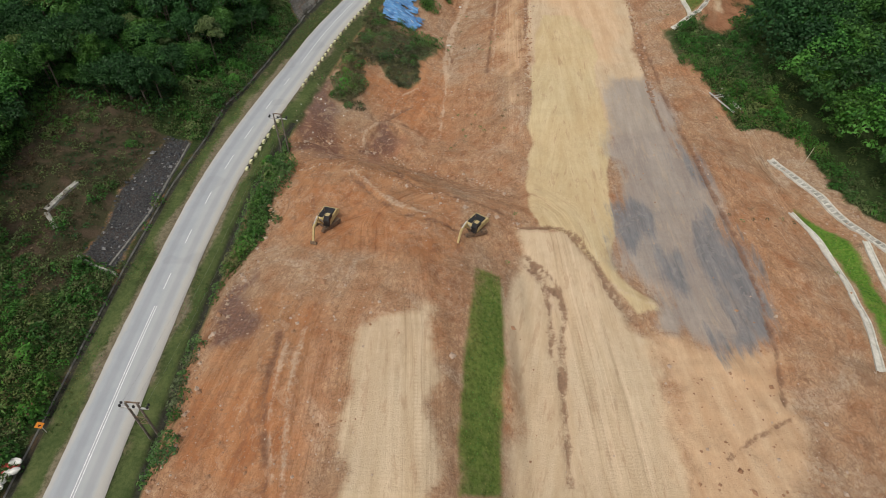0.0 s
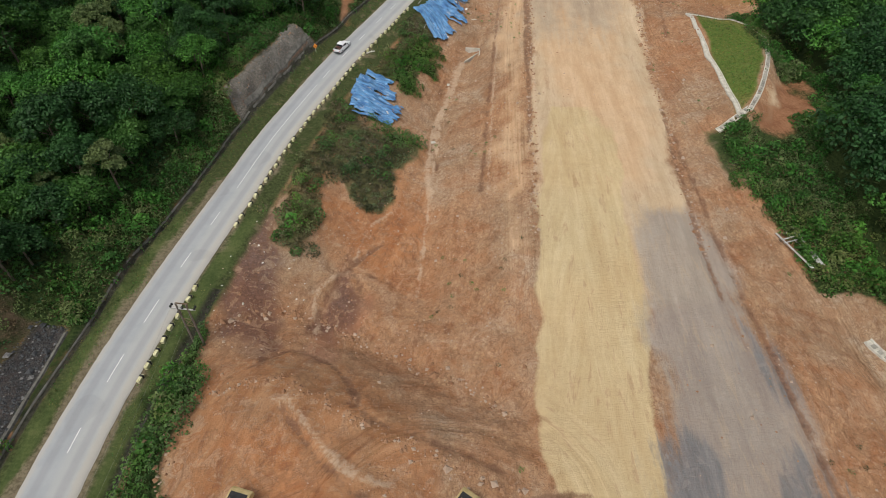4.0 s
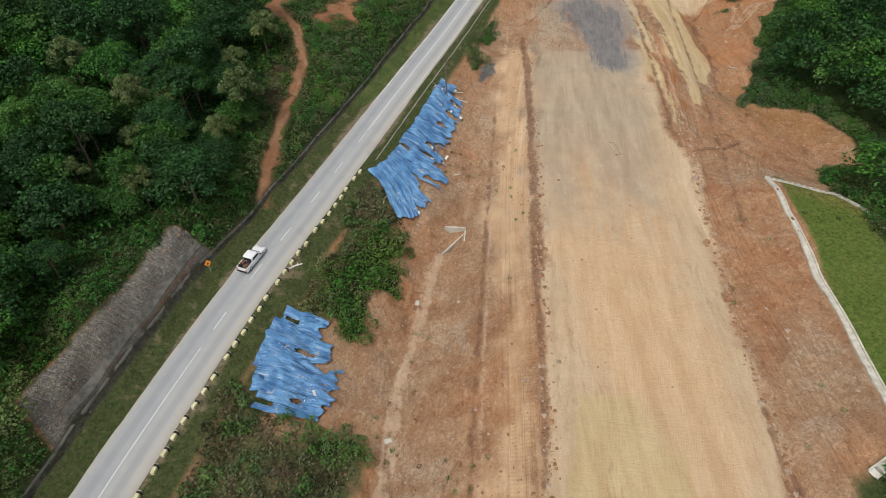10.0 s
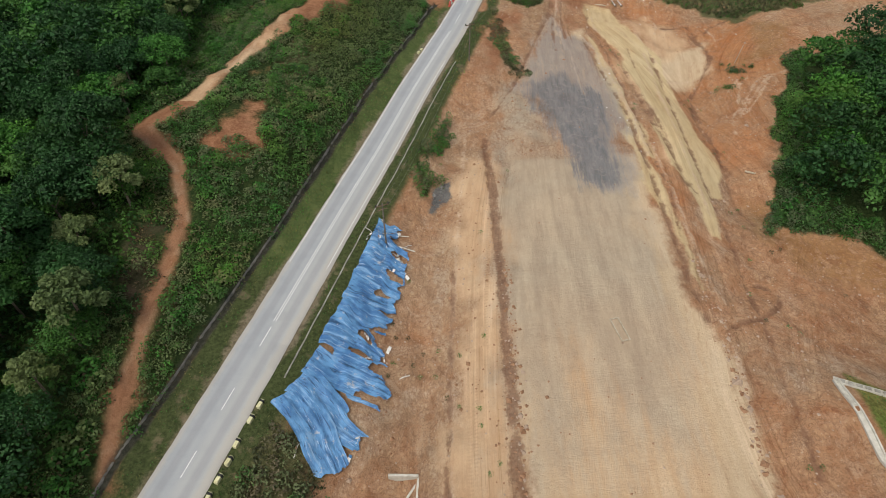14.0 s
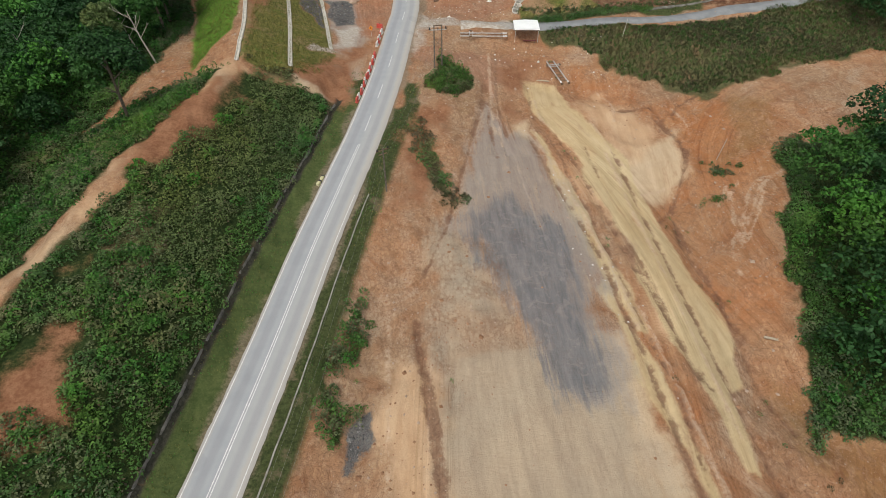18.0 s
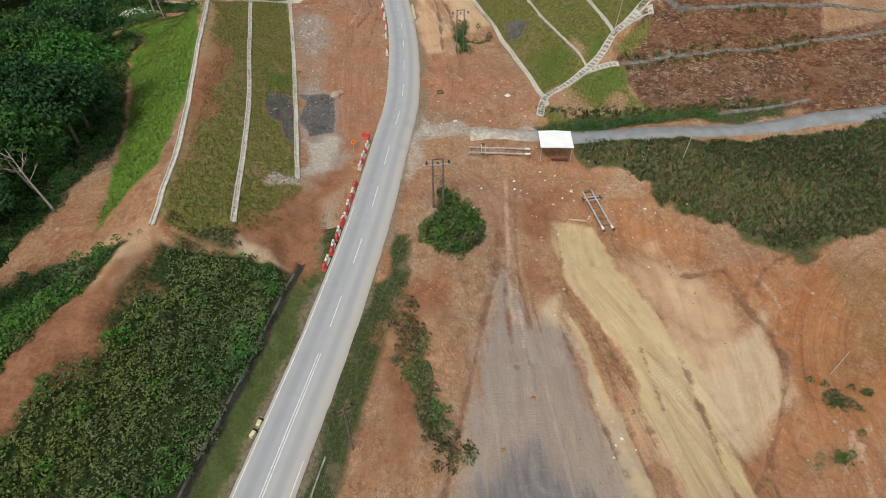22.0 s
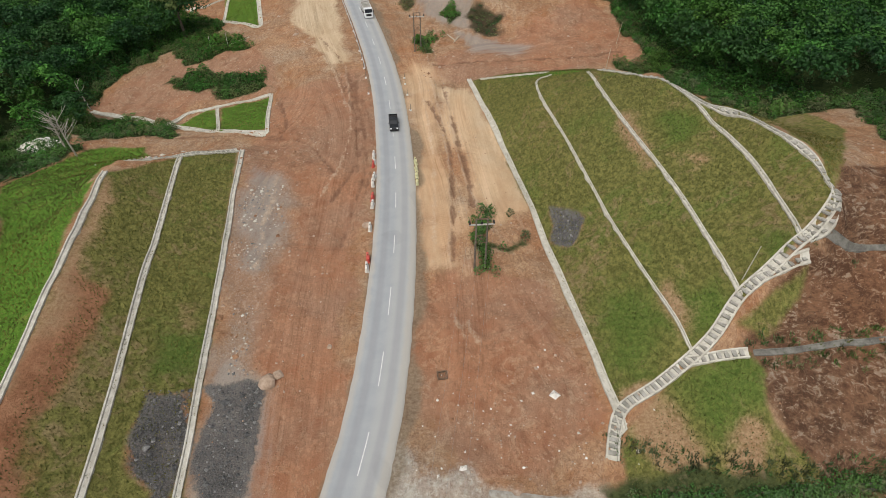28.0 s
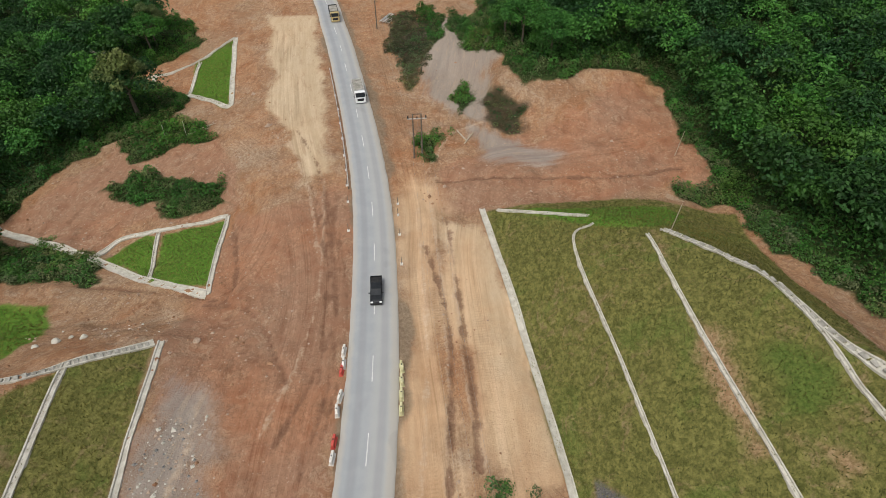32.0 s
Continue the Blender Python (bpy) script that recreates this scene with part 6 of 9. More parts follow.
def sheet(name, x, y, z, nx, ny):
    """A grid of nx by ny points as one mesh."""
    idx = np.arange(nx * ny).reshape(nx, ny)
    quads = np.stack([idx[:-1, :-1], idx[1:, :-1], idx[1:, 1:], idx[:-1, 1:]], -1).reshape(-1, 4)
    me = bpy.data.meshes.new(name)
    me.vertices.add(nx * ny)
    me.vertices.foreach_set("co", np.stack([x, y, z], 1).astype(np.float32).ravel())
    me.loops.add(quads.size)
    me.loops.foreach_set("vertex_index", quads.ravel().astype(np.int32))
    me.polygons.add(len(quads))
    me.polygons.foreach_set("loop_start", np.arange(0, quads.size, 4, dtype=np.int32))
    me.update(calc_edges=True)
    me.shade_smooth()
    return me


ground_mesh = sheet("ground", GX, GY, GZ, len(gx), len(gy))
for kind, values in fields.items():
    ground_mesh.attributes.new(kind, "FLOAT", "POINT").data.foreach_set("value", values.astype(np.float32))
ground_mesh.materials.append(MAT_GROUND)
ground = tagged(new("ground", ground_mesh), "bare orange laterite earthworks with sandy, grey and grassy patches", "ground", kind="structure")
GZ_GRID = GZ.reshape(len(gx), len(gy))


def on_ground(x, y):
    """The height of the finished ground at arrays of x, y."""
    x, y = np.atleast_1d(np.asarray(x, float)), np.atleast_1d(np.asarray(y, float))
    i, j = np.clip(np.searchsorted(gx, x) - 1, 0, len(gx) - 2), np.clip(np.searchsorted(gy, y) - 1, 0, len(gy) - 2)
    u, v = (x - gx[i]) / (gx[i + 1] - gx[i]), (y - gy[j]) / (gy[j + 1] - gy[j])
    return (GZ_GRID[i, j] * (1 - u) + GZ_GRID[i + 1, j] * u) * (1 - v) + (GZ_GRID[i, j + 1] * (1 - u) + GZ_GRID[i + 1, j + 1] * u) * v


def ground_at(x, y):
    return float(on_ground(x, y)[0])


# ---- road ----
def ribbon(name, line, offsets, lifts, material, parent=None, jitter=0.0):
    """A strip along a line: offsets to the right, each at its lift over the line."""
    p = np.array(line, float)
    rng = np.random.RandomState(3)
    cols = [offset_line(p, o) for o in offsets]
    nx, ny = len(p), len(offsets)
    x, y, z = (np.stack([c[:, k] for c in cols], 1) for k in range(3))
    if jitter:
        for col, s in ((0, -1), (-1, 1)):
            g = np.gradient(p[:, :2], axis=0)
            g /= np.linalg.norm(g, axis=1)[:, None]
            w = jitter * (value_noise(p[:, 0] * 3, p[:, 1] * 3, 4.0, 1) + rng.rand(nx) * 0.4 - 0.7) * s
            x[:, col] += g[:, 1] * w
            y[:, col] -= g[:, 0] * w
    z = z + np.array(lifts)[None]
    me = sheet(name, x.ravel(), y.ravel(), z.ravel(), nx, ny)
    me.flip_normals()
    side = np.tile(np.array(offsets, float), nx)
    me.attributes.new("across", "FLOAT", "POINT").data.foreach_set("value", side.astype(np.float32))
    me.materials.append(material)
    ob = new(name, me)
    ob.parent = parent
    return ob


road_part = ROAD_LINE[(ROAD_LINE[:, 1] > -150) & (ROAD_LINE[:, 1] < 620)]
road = ribbon("road", road_part, (-3.25, -2.95, -2, -1, 0, 1, 2, 2.95, 3.25), (-0.25, 0.0, 0.03, 0.05, 0.06, 0.05, 0.03, 0.0, -0.25), MAT_ROAD, jitter=0.12)
tagged(road, "worn pale grey two-lane asphalt road with dusty edges", "road", kind="structure")
# ---- plants ----
def quads_mesh(name, corners, materials, slots=None):
    """A mesh of loose four-cornered leaves from an array (n, 4, 3)."""
    n = len(corners)
    me = bpy.data.meshes.new(name)
    me.vertices.add(4 * n)
    me.vertices.foreach_set("co", corners.astype(np.float32).ravel())
    me.loops.add(4 * n)
    me.loops.foreach_set("vertex_index", np.arange(4 * n, dtype=np.int32))
    me.polygons.add(n)
    me.polygons.foreach_set("loop_start", np.arange(0, 4 * n, 4, dtype=np.int32))
    for mat in materials:
        me.materials.append(mat)
    if slots is not None:
        me.polygons.foreach_set("material_index", np.asarray(slots, np.int32))
    me.update(calc_edges=True)
    return me


def leaves(rng, centres, outward, size, spread=0.7):
    """Pointed leaf sprays at the centres, turned roughly outward."""
    n = len(centres)
    nrm = outward + spread * rng.normal(size=(n, 3))
    nrm /= np.linalg.norm(nrm, axis=1)[:, None]
    a = np.cross(nrm, rng.normal(size=(n, 3)))
    a /= np.linalg.norm(a, axis=1)[:, None]
    b = np.cross(nrm, a)
    s = size * rng.uniform(0.6, 1.3, (n, 1))
    bend = 0.22 * s * nrm
    return np.stack([centres - a * s * 0.62 - bend, centres - b * s * 0.36, centres + a * s * 0.62 - bend, centres + b * s * 0.36], 1)


def crown_leaves(rng, radius, tall, count, size, lobes=22):
    """Leaves of a lobed, domed crown whose base stands at z = 0."""
    out = []
    for k in range(lobes):
        ang, r = k * 2.4 + rng.uniform(-0.5, 0.5), radius * np.sqrt((k + 0.3) / lobes) * 0.86
        h = tall * (0.2 + 0.66 * np.sqrt(max(0.0, 1 - (r / radius) ** 2)) * rng.uniform(0.8, 1.1))
        c = np.array([r * np.cos(ang), r * np.sin(ang), h])
        lr = radius * rng.uniform(0.22, 0.38)
        n = count // lobes
        d = rng.normal(size=(n, 3))
        d[:, 2] = np.abs(d[:, 2]) * 1.1 - 0.35
        d /= np.linalg.norm(d, axis=1)[:, None]
        pts = c + d * lr * np.array([1, 1, 0.8]) * rng.uniform(0.6, 1.1, (n, 1))
        out.append(leaves(rng, pts, d + (0, 0, 0.7), size, 0.6))
    return np.concatenate(out)


def trunk_mesh(rng, tall, radius, limbs=5, reach=2.0):
    """A tapered trunk with limbs."""
    bm = bmesh.new()

    def limb(a, b, r0, r1, seg=6):
        a, b = Vector(a), Vector(b)
        m = (b - a).to_track_quat("Z", "Y").to_matrix().to_4x4()
        m.translation = (a + b) / 2
        bmesh.ops.create_cone(bm, cap_ends=True, segments=seg, radius1=r0, radius2=r1, depth=(b - a).length, matrix=m)

    bend = (rng.uniform(-0.4, 0.4), rng.uniform(-0.4, 0.4), tall * 0.5)
    limb((0, 0, -0.6), bend, radius, radius * 0.75, 8)
    limb(bend, (bend[0] * 1.5, bend[1] * 1.5, tall), radius * 0.75, radius * 0.35, 8)
    for k in range(limbs):
        ang = k * 2.4 + rng.uniform(0, 1)
        z0 = tall * rng.uniform(0.5, 0.95)
        limb((bend[0], bend[1], z0), (reach * np.cos(ang), reach * np.sin(ang), z0 + reach * rng.uniform(0.5, 1.0)), radius * 0.4, radius * 0.12, 5)
    me = bpy.data.meshes.new("trunk")
    bm.to_mesh(me)
    bm.free()
    me.materials.append(MAT_BARK)
    return me


TREES = []
for kind in range(8):
    rng = np.random.RandomState(40 + kind)
    radius, tall = rng.uniform(2.7, 5.0), rng.uniform(6.5, 10.5)
    crown = quads_mesh("crown", crown_leaves(rng, radius, tall * 0.85, 3000, 0.34, (18, 26, 22, 15, 30, 24, 20, 28)[kind]) + (0, 0, tall * 0.12), [LEAVES[(0, 1, 0, 2, 1, 0, 3, 1)[kind]]])
    TREES.append((crown, trunk_mesh(rng, tall * 0.62, 0.2, 5, radius * 0.5), radius, tall))

rng = np.random.RandomState(7)


def scattered(x0, x1, y0, y1, gap):
    """Jittered lattice of places."""
    xs, ys = np.meshgrid(np.arange(x0, x1, gap), np.arange(y0, y1, gap), indexing="ij")
    x, y = xs.ravel() + rng.uniform(-0.45, 0.45, xs.size) * gap, ys.ravel() + rng.uniform(-0.45, 0.45, xs.size) * gap
    return x, y


def tree_ground(x, y):
    """Where trees stand: deep in the overgrown ground, away from the road, the shrub slopes and the path."""
    across = road_side(x, y)
    v = veg_cover(x, y, across)
    d, _ = line_distance(x, y, FOOTPATH)
    ok = (v > 4.2) & (np.abs(across) > 13) & (d > 5)
    left = across < 0
    rock = np.maximum.reduce([cover("gravel", x, y), cover("soil", x, y), cover("rockface", x, y)]) > -4.8
    ok &= ~rock
    shrubs = left & (y > 196) & (x > -22 - (y - 196) * 0.05) & (y < 279 - 0.25 * (x + 20))
    shrubs |= left & (y > 196) & (y < 302) & (x > -9)
    shrubs |= left & (y < 92) & (x > -66)
    shrubs |= ~left & (x < 68) & (y < 300)
    shrubs |= ~left & (y > 282) & (y < 335) & (x < 135)
    shrubs |= ~left & (y > 335) & (y < 372) & (x > 95) & (x < 125)
    return ok & ~shrubs


x, y = scattered(-135, 185, 30, 540, 4.9)
keep = tree_ground(x, y)
x, y = x[keep], y[keep]
near = np.abs(road_side(x, y))
order = np.argsort(near + rng.uniform(0, 6, len(x)))
first, rest = order[:280], order[280:]
for i in first:
    crown, trunk, radius, tall = TREES[rng.randint(8)]
    s = rng.uniform(0.65, 1.3) * (1.35 if x[i] < 0 and y[i] > 275 else 1.0)
    tree = tagged(new("tree"), "broad-leaved rainforest tree with a dense dark green crown", "tree", "forest edge trees")
    tree.matrix_world = Matrix.LocRotScale((x[i], y[i], ground_at(x[i], y[i]) - 0.1), Euler((0, 0, rng.uniform(0, 6.28))), (s, s, s * rng.uniform(0.85, 1.15)))
    for nm, me in (("crown", crown), ("trunk", trunk)):
        new(nm, me).parent = tree
stand = []
edge_left = np.interp(y, [20, 60, 120, 240, 320, 360, 520], [-60, -75, -97, -92, -74, -64, -70])
edge_right = np.interp(y, [0, 100, 240, 300, 480], [75, 105, 128, 155, 185])
for i in rest:
    s = rng.uniform(0.7, 1.5)
    far_off = x[i] < edge_left[i] or x[i] > edge_right[i]
    q = crown_leaves(rng, 3.9 * s, 7.0 * s, 110 if far_off else 560, (1.5 if far_off else 0.52) * s**0.5, 9 if far_off else 16)
    stand.append(q + (x[i], y[i], ground_at(x[i], y[i]) + 1.2 * s))
if stand:
    slots = np.concatenate([np.full(len(q), rng.choice([0, 0, 0, 1, 1, 3])) for q in stand])
    woods = tagged(new("woodland", quads_mesh("woodland", np.concatenate(stand), LEAVES, slots)), "dense dark green rainforest canopy on the slopes", "woodland", kind="stuff")


def thicket(name, where, gap, tall, size, per, label, mats, picks, dry=0.0, patch=11.0, wild=1.0, lift=0.4, dusky=None):
    """Shrubs and creepers over the ground where the test holds, as one mass of leaves."""
    x, y = where
    z = on_ground(x, y)
    n = len(x)
    hh = tall * (0.25 + 0.7 * wild * value_noise(x, y, 7.0, 2) + 0.7 * value_noise(x, y, 2.6, 0)) * rng.uniform(0.55, 1.35, n)
    cx, cy, cz, ch = (np.repeat(a, per) for a in (x, y, z, hh))
    d = rng.normal(size=(n * per, 3))
    d[:, 2] = np.abs(d[:, 2])
    d /= np.linalg.norm(d, axis=1)[:, None]
    r = gap * 0.75 * rng.uniform(0.6, 1.15, n * per)
    pts = np.stack([cx + d[:, 0] * r, cy + d[:, 1] * r, cz + 0.1 + d[:, 2] * ch], 1)
    q = leaves(rng, pts, d + (0, 0, lift), size)
    f = 0.6 * value_noise(x, y, patch, 3) + 0.4 * value_noise(x, y, patch * 0.3, 1)
    if dusky is not None:
        f = np.where(dusky, 0.2 * f + 0.02, 0.35 + 0.65 * f)
    tone = np.repeat(picks[((f * 1.5 - 0.25) * len(picks) + rng.uniform(-0.9, 0.9, n)).astype(int).clip(0, len(picks) - 1)], per)
    if dry:
        tone = np.where(rng.rand(len(tone)) < dry, len(mats) - 1, tone)
    return tagged(new(name, quads_mesh(name, q, mats, tone)), label, "shrubs", kind="stuff")


x, y = scattered(-110, 150, 25, 520, 1.05)
across = road_side(x, y)
v = veg_cover(x, y, across)
d, _ = line_distance(x, y, FOOTPATH)
bare = np.maximum.reduce([cover("gravel", x, y), cover("soil", x, y), cover("slate", x, y) + 1]) + 3.0 * (value_noise(x, y, 3.0) - 0.5)
open_to_view = ~tree_ground(x, y) | (rng.rand(len(x)) < 0.12)
islands = (across > 0) & (x < 70) & (y < 440)
ok = (v + np.where(islands, 4.5, 2.5) * (0.6 * value_noise(x, y, 4.0) + 0.4 * value_noise(x, y, 1.7, 2) - 0.5) > 0.1) & (d > np.where(y < 222, 1.2, 1.9)) & (bare < -0.1) & (np.abs(across) > 7.3) & open_to_view & (cover("rockface", x, y) < -0.2)
bank = (across > 0) & (y > 270) & (y < 340)
in_scrub = cover("scrub", x, y) > -0.5
thin = ~in_scrub | (value_noise(x, y, 3.5, 2) > 0.72)
ok &= thin
north = (y > 192 + 8 * value_noise(x, y, 20.0, 1)) & (y < 420)
isle = islands & (north | (x < 30))
sun_side = ok & ~bank & north & ~isle
shade_tone = cover("dusky", x, y) + 3.0 * (value_noise(x, y, 4.0, 2) - 0.5) > 0
thicket("roadside_bushes", (x[ok & isle], y[ok & isle]), 1.05, 1.5, 0.28, 56, "bright green bushes on low mounds beside the road", SHRUBS, np.array([0, 2, 0, 2, 1, 2]), 0.05)
thicket("hillside_shrubs", (x[sun_side], y[sun_side]), 1.05, 0.75, 0.27, 48, "olive and green shrubs and young palms on the open hillside", [*SHRUBS[:3], LEAVES[1], LEAVES[2], SHRUBS[3]], np.array([4, 4, 5, 4, 1, 3, 1, 0, 3, 1, 0, 2]), 0.05, wild=1.7, lift=1.1, dusky=shade_tone[sun_side])
thicket("undergrowth", (x[ok & ~bank & ~north & ~isle], y[ok & ~bank & ~north & ~isle]), 1.05, 1.2, 0.26, 54, "tangled green shrubs, ferns and creepers on the slopes", [*LEAVES, MAT_DRY], np.array([2, 1, 2, 1, 2, 3, 1, 2, 3]), 0.1)
rough_here = cover("rough", x, y) + 2.0 * (value_noise(x, y, 4.0, 1) - 0.5) > 0
rough_here &= (np.abs(across) > 5.0) & (np.maximum(inside_by(x, y, TARP_SPOT), inside_by(x, y, LONG_TARP_SPOT)) < 0.3) & (v < 0.3)
thicket("rough_grass", (x[rough_here], y[rough_here]), 1.05, 0.55, 0.3, 34, "olive and brown rough grass and low scrub on the bank", [MAT_TALL_GRASS, SHRUBS[1], SHRUBS[3], SHRUBS[0]], np.array([0, 2, 0, 1, 0, 2, 1, 3]))
tufted = rough_here & (value_noise(x, y, 6.0, 3) > 0.5) & (rng.rand(len(x)) < 0.22) & (y < 190)
thicket("scrub_bushes", (x[tufted], y[tufted]), 1.5, 1.3, 0.32, 90, "low green and olive bushes in the rough grass", SHRUBS, np.array([0, 1, 0, 2, 0, 1]), 0.05, 5.0)
open_slope = ok & ~bank & ~tree_ground(x, y) & ~in_scrub
some = open_slope & (rng.rand(len(x)) < 0.11 * (0.3 + 1.4 * value_noise(x, y, 12.0, 1))) & (v > 0.8)
tall_ones = open_slope & north & (rng.rand(len(x)) < np.where(shade_tone, 0.05, 0.24) * np.clip(2.6 * value_noise(x, y, 7.0, 1) - 0.6, 0, 1.5)) & (v > 0.8)
ferny_edge = ok & (cover("bright", x, y) + 2.0 * (value_noise(x, y, 3.0, 2) - 0.5) > 0)
thicket("ditch_side_bushes", (x[ferny_edge], y[ferny_edge]), 1.05, 1.3, 0.3, 80, "bright green ferns and bushes beside the ditch", [SHRUBS[2], LEAVES[3]], np.array([0, 1, 0]), 0.0, 5.0)
thicket("hillside_bushes", (x[tall_ones], y[tall_ones]), 1.7, 1.7, 0.33, 96, "rounded bright green bushes on the open hillside", [*SHRUBS[:3], LEAVES[1], LEAVES[3]], np.array([0, 2, 4, 1, 2, 0, 4, 2]), 0.03, 5.0)
some &= ~north & (rng.rand(len(x)) < 0.8)
thicket("bushes", (x[some], y[some]), 1.9, 2.3, 0.42, 120, "rounded bright and dark green bushes standing out of the undergrowth", [*LEAVES, MAT_DRY], np.array([3, 1, 1, 3, 1, 2, 1, 3]), 0.03, 5.0)


def fronds(name, where, long, label, mats):
    """Rosettes of arching, narrow leaves: ferns and young palms, as one mass."""
    x, y = where
    n, per = len(x), 11
    z = on_ground(x, y) + 0.35 * value_noise(x, y, 2.6, 0)
    size = np.repeat(long * rng.uniform(0.6, 1.35, n), per)
    ang = np.tile(np.arange(per) * 6.283 / per, n) + np.repeat(rng.uniform(0, 6.28, n), per) + rng.normal(0, 0.18, n * per)
    rise = rng.uniform(0.5, 1.1, n * per)
    way = np.stack([np.cos(ang), np.sin(ang), 0 * ang], 1)
    side = np.stack([-np.sin(ang), np.cos(ang), 0 * ang], 1)
    up = np.array([0, 0, 1.0])
    root = np.repeat(np.stack([x, y, z + 0.15], 1), per, 0)
    mid = root + (way * 0.5 + up * (0.55 * rise)[:, None]) * size[:, None]
    tip = root + (way * 1.05 + up * (0.3 * rise)[:, None]) * size[:, None]
    w = side * (0.1 * size)[:, None]
    q = np.concatenate([np.stack([root - w * 0.3, root + w * 0.3, mid + w, mid - w], 1), np.stack([mid - w, mid + w, tip + w * 0.15, tip - w * 0.15], 1)])
    tone = np.tile(np.repeat(rng.randint(0, len(mats), n), per), 2)
    return tagged(new(name, quads_mesh(name, q, mats, tone)), label, "ferns", kind="stuff")


ferny = open_slope & ~shade_tone & (rng.rand(len(x)) < 0.16 * (value_noise(x, y, 8.0, 3) > 0.4)) & (across < 0) & (v > 0.5)
fronds("fern_fronds", (x[ferny], y[ferny]), 0.85, "arching green fern and young palm fronds on the slope", [SHRUBS[0], LEAVES[3], LEAVES[1], SHRUBS[2]])
scrubby = (cover("scrub", x, y) > -0.3) & (np.abs(across) > 8) & (bare < 0) & (rng.rand(len(x)) < 0.7)
thicket("low_scrub", (x[scrubby], y[scrubby]), 1.05, 0.4, 0.24, 30, "low brown and olive scrub creeping over dark soil", [LEAVES[2], MAT_DRY, LEAVES[0]], np.array([1, 0, 1, 2, 0, 1]))
fx, fy = scattered(-95, 150, 25, 500, 1.5)
fa = road_side(fx, fy)
fv = veg_cover(fx, fy, fa)
floor = tree_ground(fx, fy) & (np.abs(fa) < 75) & (fv > 1)
thicket("forest_shrubs", (fx[floor], fy[floor]), 1.5, 2.3, 0.45, 26, "dense green shrubs and creepers between the forest trees", LEAVES, np.array([0, 1, 1, 0, 1, 3, 1]), 0.0)
belt = np.array(resample([(68.5, 315.2), (73, 314.3), (80, 313.6), (88, 313.2), (97, 312.6)], 0.3))[:, :2]
belt = np.concatenate([belt + rng.normal(0, 0.45, belt.shape) for _ in range(2)])
belt = belt[value_noise(belt[:, 0], belt[:, 1], 3.0, 1) > 0.25]
thicket("side_road_shrubs", (belt[:, 0], belt[:, 1]), 1.0, 0.8, 0.24, 40, "bright green shrubs along the side road's edge", SHRUBS, np.array([0, 2, 0, 1, 2]), 0.03)
fringe = np.concatenate([np.array(resample([p[:2] for p in BREAKLINES[k]], 0.5))[:, :2] + (0, off) for k, off in (("cut_toe", 1.5), ("cut_toe", 2.3), ("cut_b1", -1.2), ("cut_b2", -1.2), ("cut_b1", 1.0))])
fringe = fringe + rng.normal(0, 0.5, fringe.shape)
fringe = fringe[value_noise(fringe[:, 0], fringe[:, 1], 5.0, 1) > 0.3]


def tufts(name, where, tall, per, label, mats, picks):
    """Grass tufts: thin upright blades, as one mass."""
    x, y = where
    n = len(x) * per
    cx, cy = np.repeat(x, per) + rng.normal(0, 0.22, n), np.repeat(y, per) + rng.normal(0, 0.22, n)
    cz = on_ground(cx, cy)
    ang, h = rng.uniform(0, 6.28, n), tall * rng.uniform(0.5, 1.3, n)
    lean, w = rng.normal(0, 0.35, (n, 2)) * tall, 0.07
    ux, uy = np.cos(ang) * w, np.sin(ang) * w
    a = np.stack([cx - ux, cy - uy, cz - 0.03], 1)
    b = np.stack([cx + ux, cy + uy, cz - 0.03], 1)
    tip = np.stack([cx + lean[:, 0], cy + lean[:, 1], cz + h], 1)
    q = np.stack([a, b, tip + (0.02, 0, 0), tip - (0.02, 0, 0)], 1)
    tone = np.repeat(rng.choice(picks, len(x)), per)
    return tagged(new(name, quads_mesh(name, q, mats, tone)), label, "grass", kind="stuff")


x, y = scattered(30, 150, 270, 340, 0.62)
a = road_side(x, y)
tall = (veg_cover(x, y, a) + 2.0 * (value_noise(x, y, 4.0) - 0.5) > 0.1) & (a > 7.3)
tufts("tall_grass", (x[tall], y[tall]), 0.4, 14, "olive and straw-coloured tall grass on the bank", [MAT_TALL_GRASS, SHRUBS[1], SHRUBS[0], SHRUBS[3], LEAVES[1]], [0, 0, 0, 1, 2, 3, 4])
tufts("berm_grass", (fringe[:, 0], fringe[:, 1]), 0.45, 16, "green and olive grass fringe along the cut slope's berms", [MAT_TALL_GRASS, SHRUBS[1], SHRUBS[0]], [0, 1, 1, 2])
x, y = scattered(-30, 112, 280, 500, 0.58)
ok = np.maximum(cover("turf", x, y), cover("grass", x, y)) + 1.5 * (value_noise(x, y, 5.0, 1) - 0.45) - 1.2 * np.clip(cover("bald", x, y) + 1, 0, 3) > 0.3
tufts("turf_grass", (x[ok], y[ok]), 0.22, 4, "short olive-green turf on the terraced slopes", [MAT_BLADES], [0])
x, y = scattered(-50, 80, 20, 300, 0.8)
across = road_side(x, y)
green = (np.maximum(cover("grass", x, y), cover("turf", x, y)) > 0) | ((cover("verge", x, y) > 0) & (value_noise(x, y, 3.0, 1) > 0.4))
side = (np.abs(across) > 3.6) & (np.abs(across) < 7.2) & (value_noise(x, y, 6.0, 1) > 0.4)
side &= ~((across > 0) & (y > 96) & (y < 112))
tufts("verge_grass", (x[green | side], y[green | side]), 0.2, 4, "short green grass on the verges", [MAT_BLADES, LEAVES[1], LEAVES[3]], [0, 0, 1, 2])


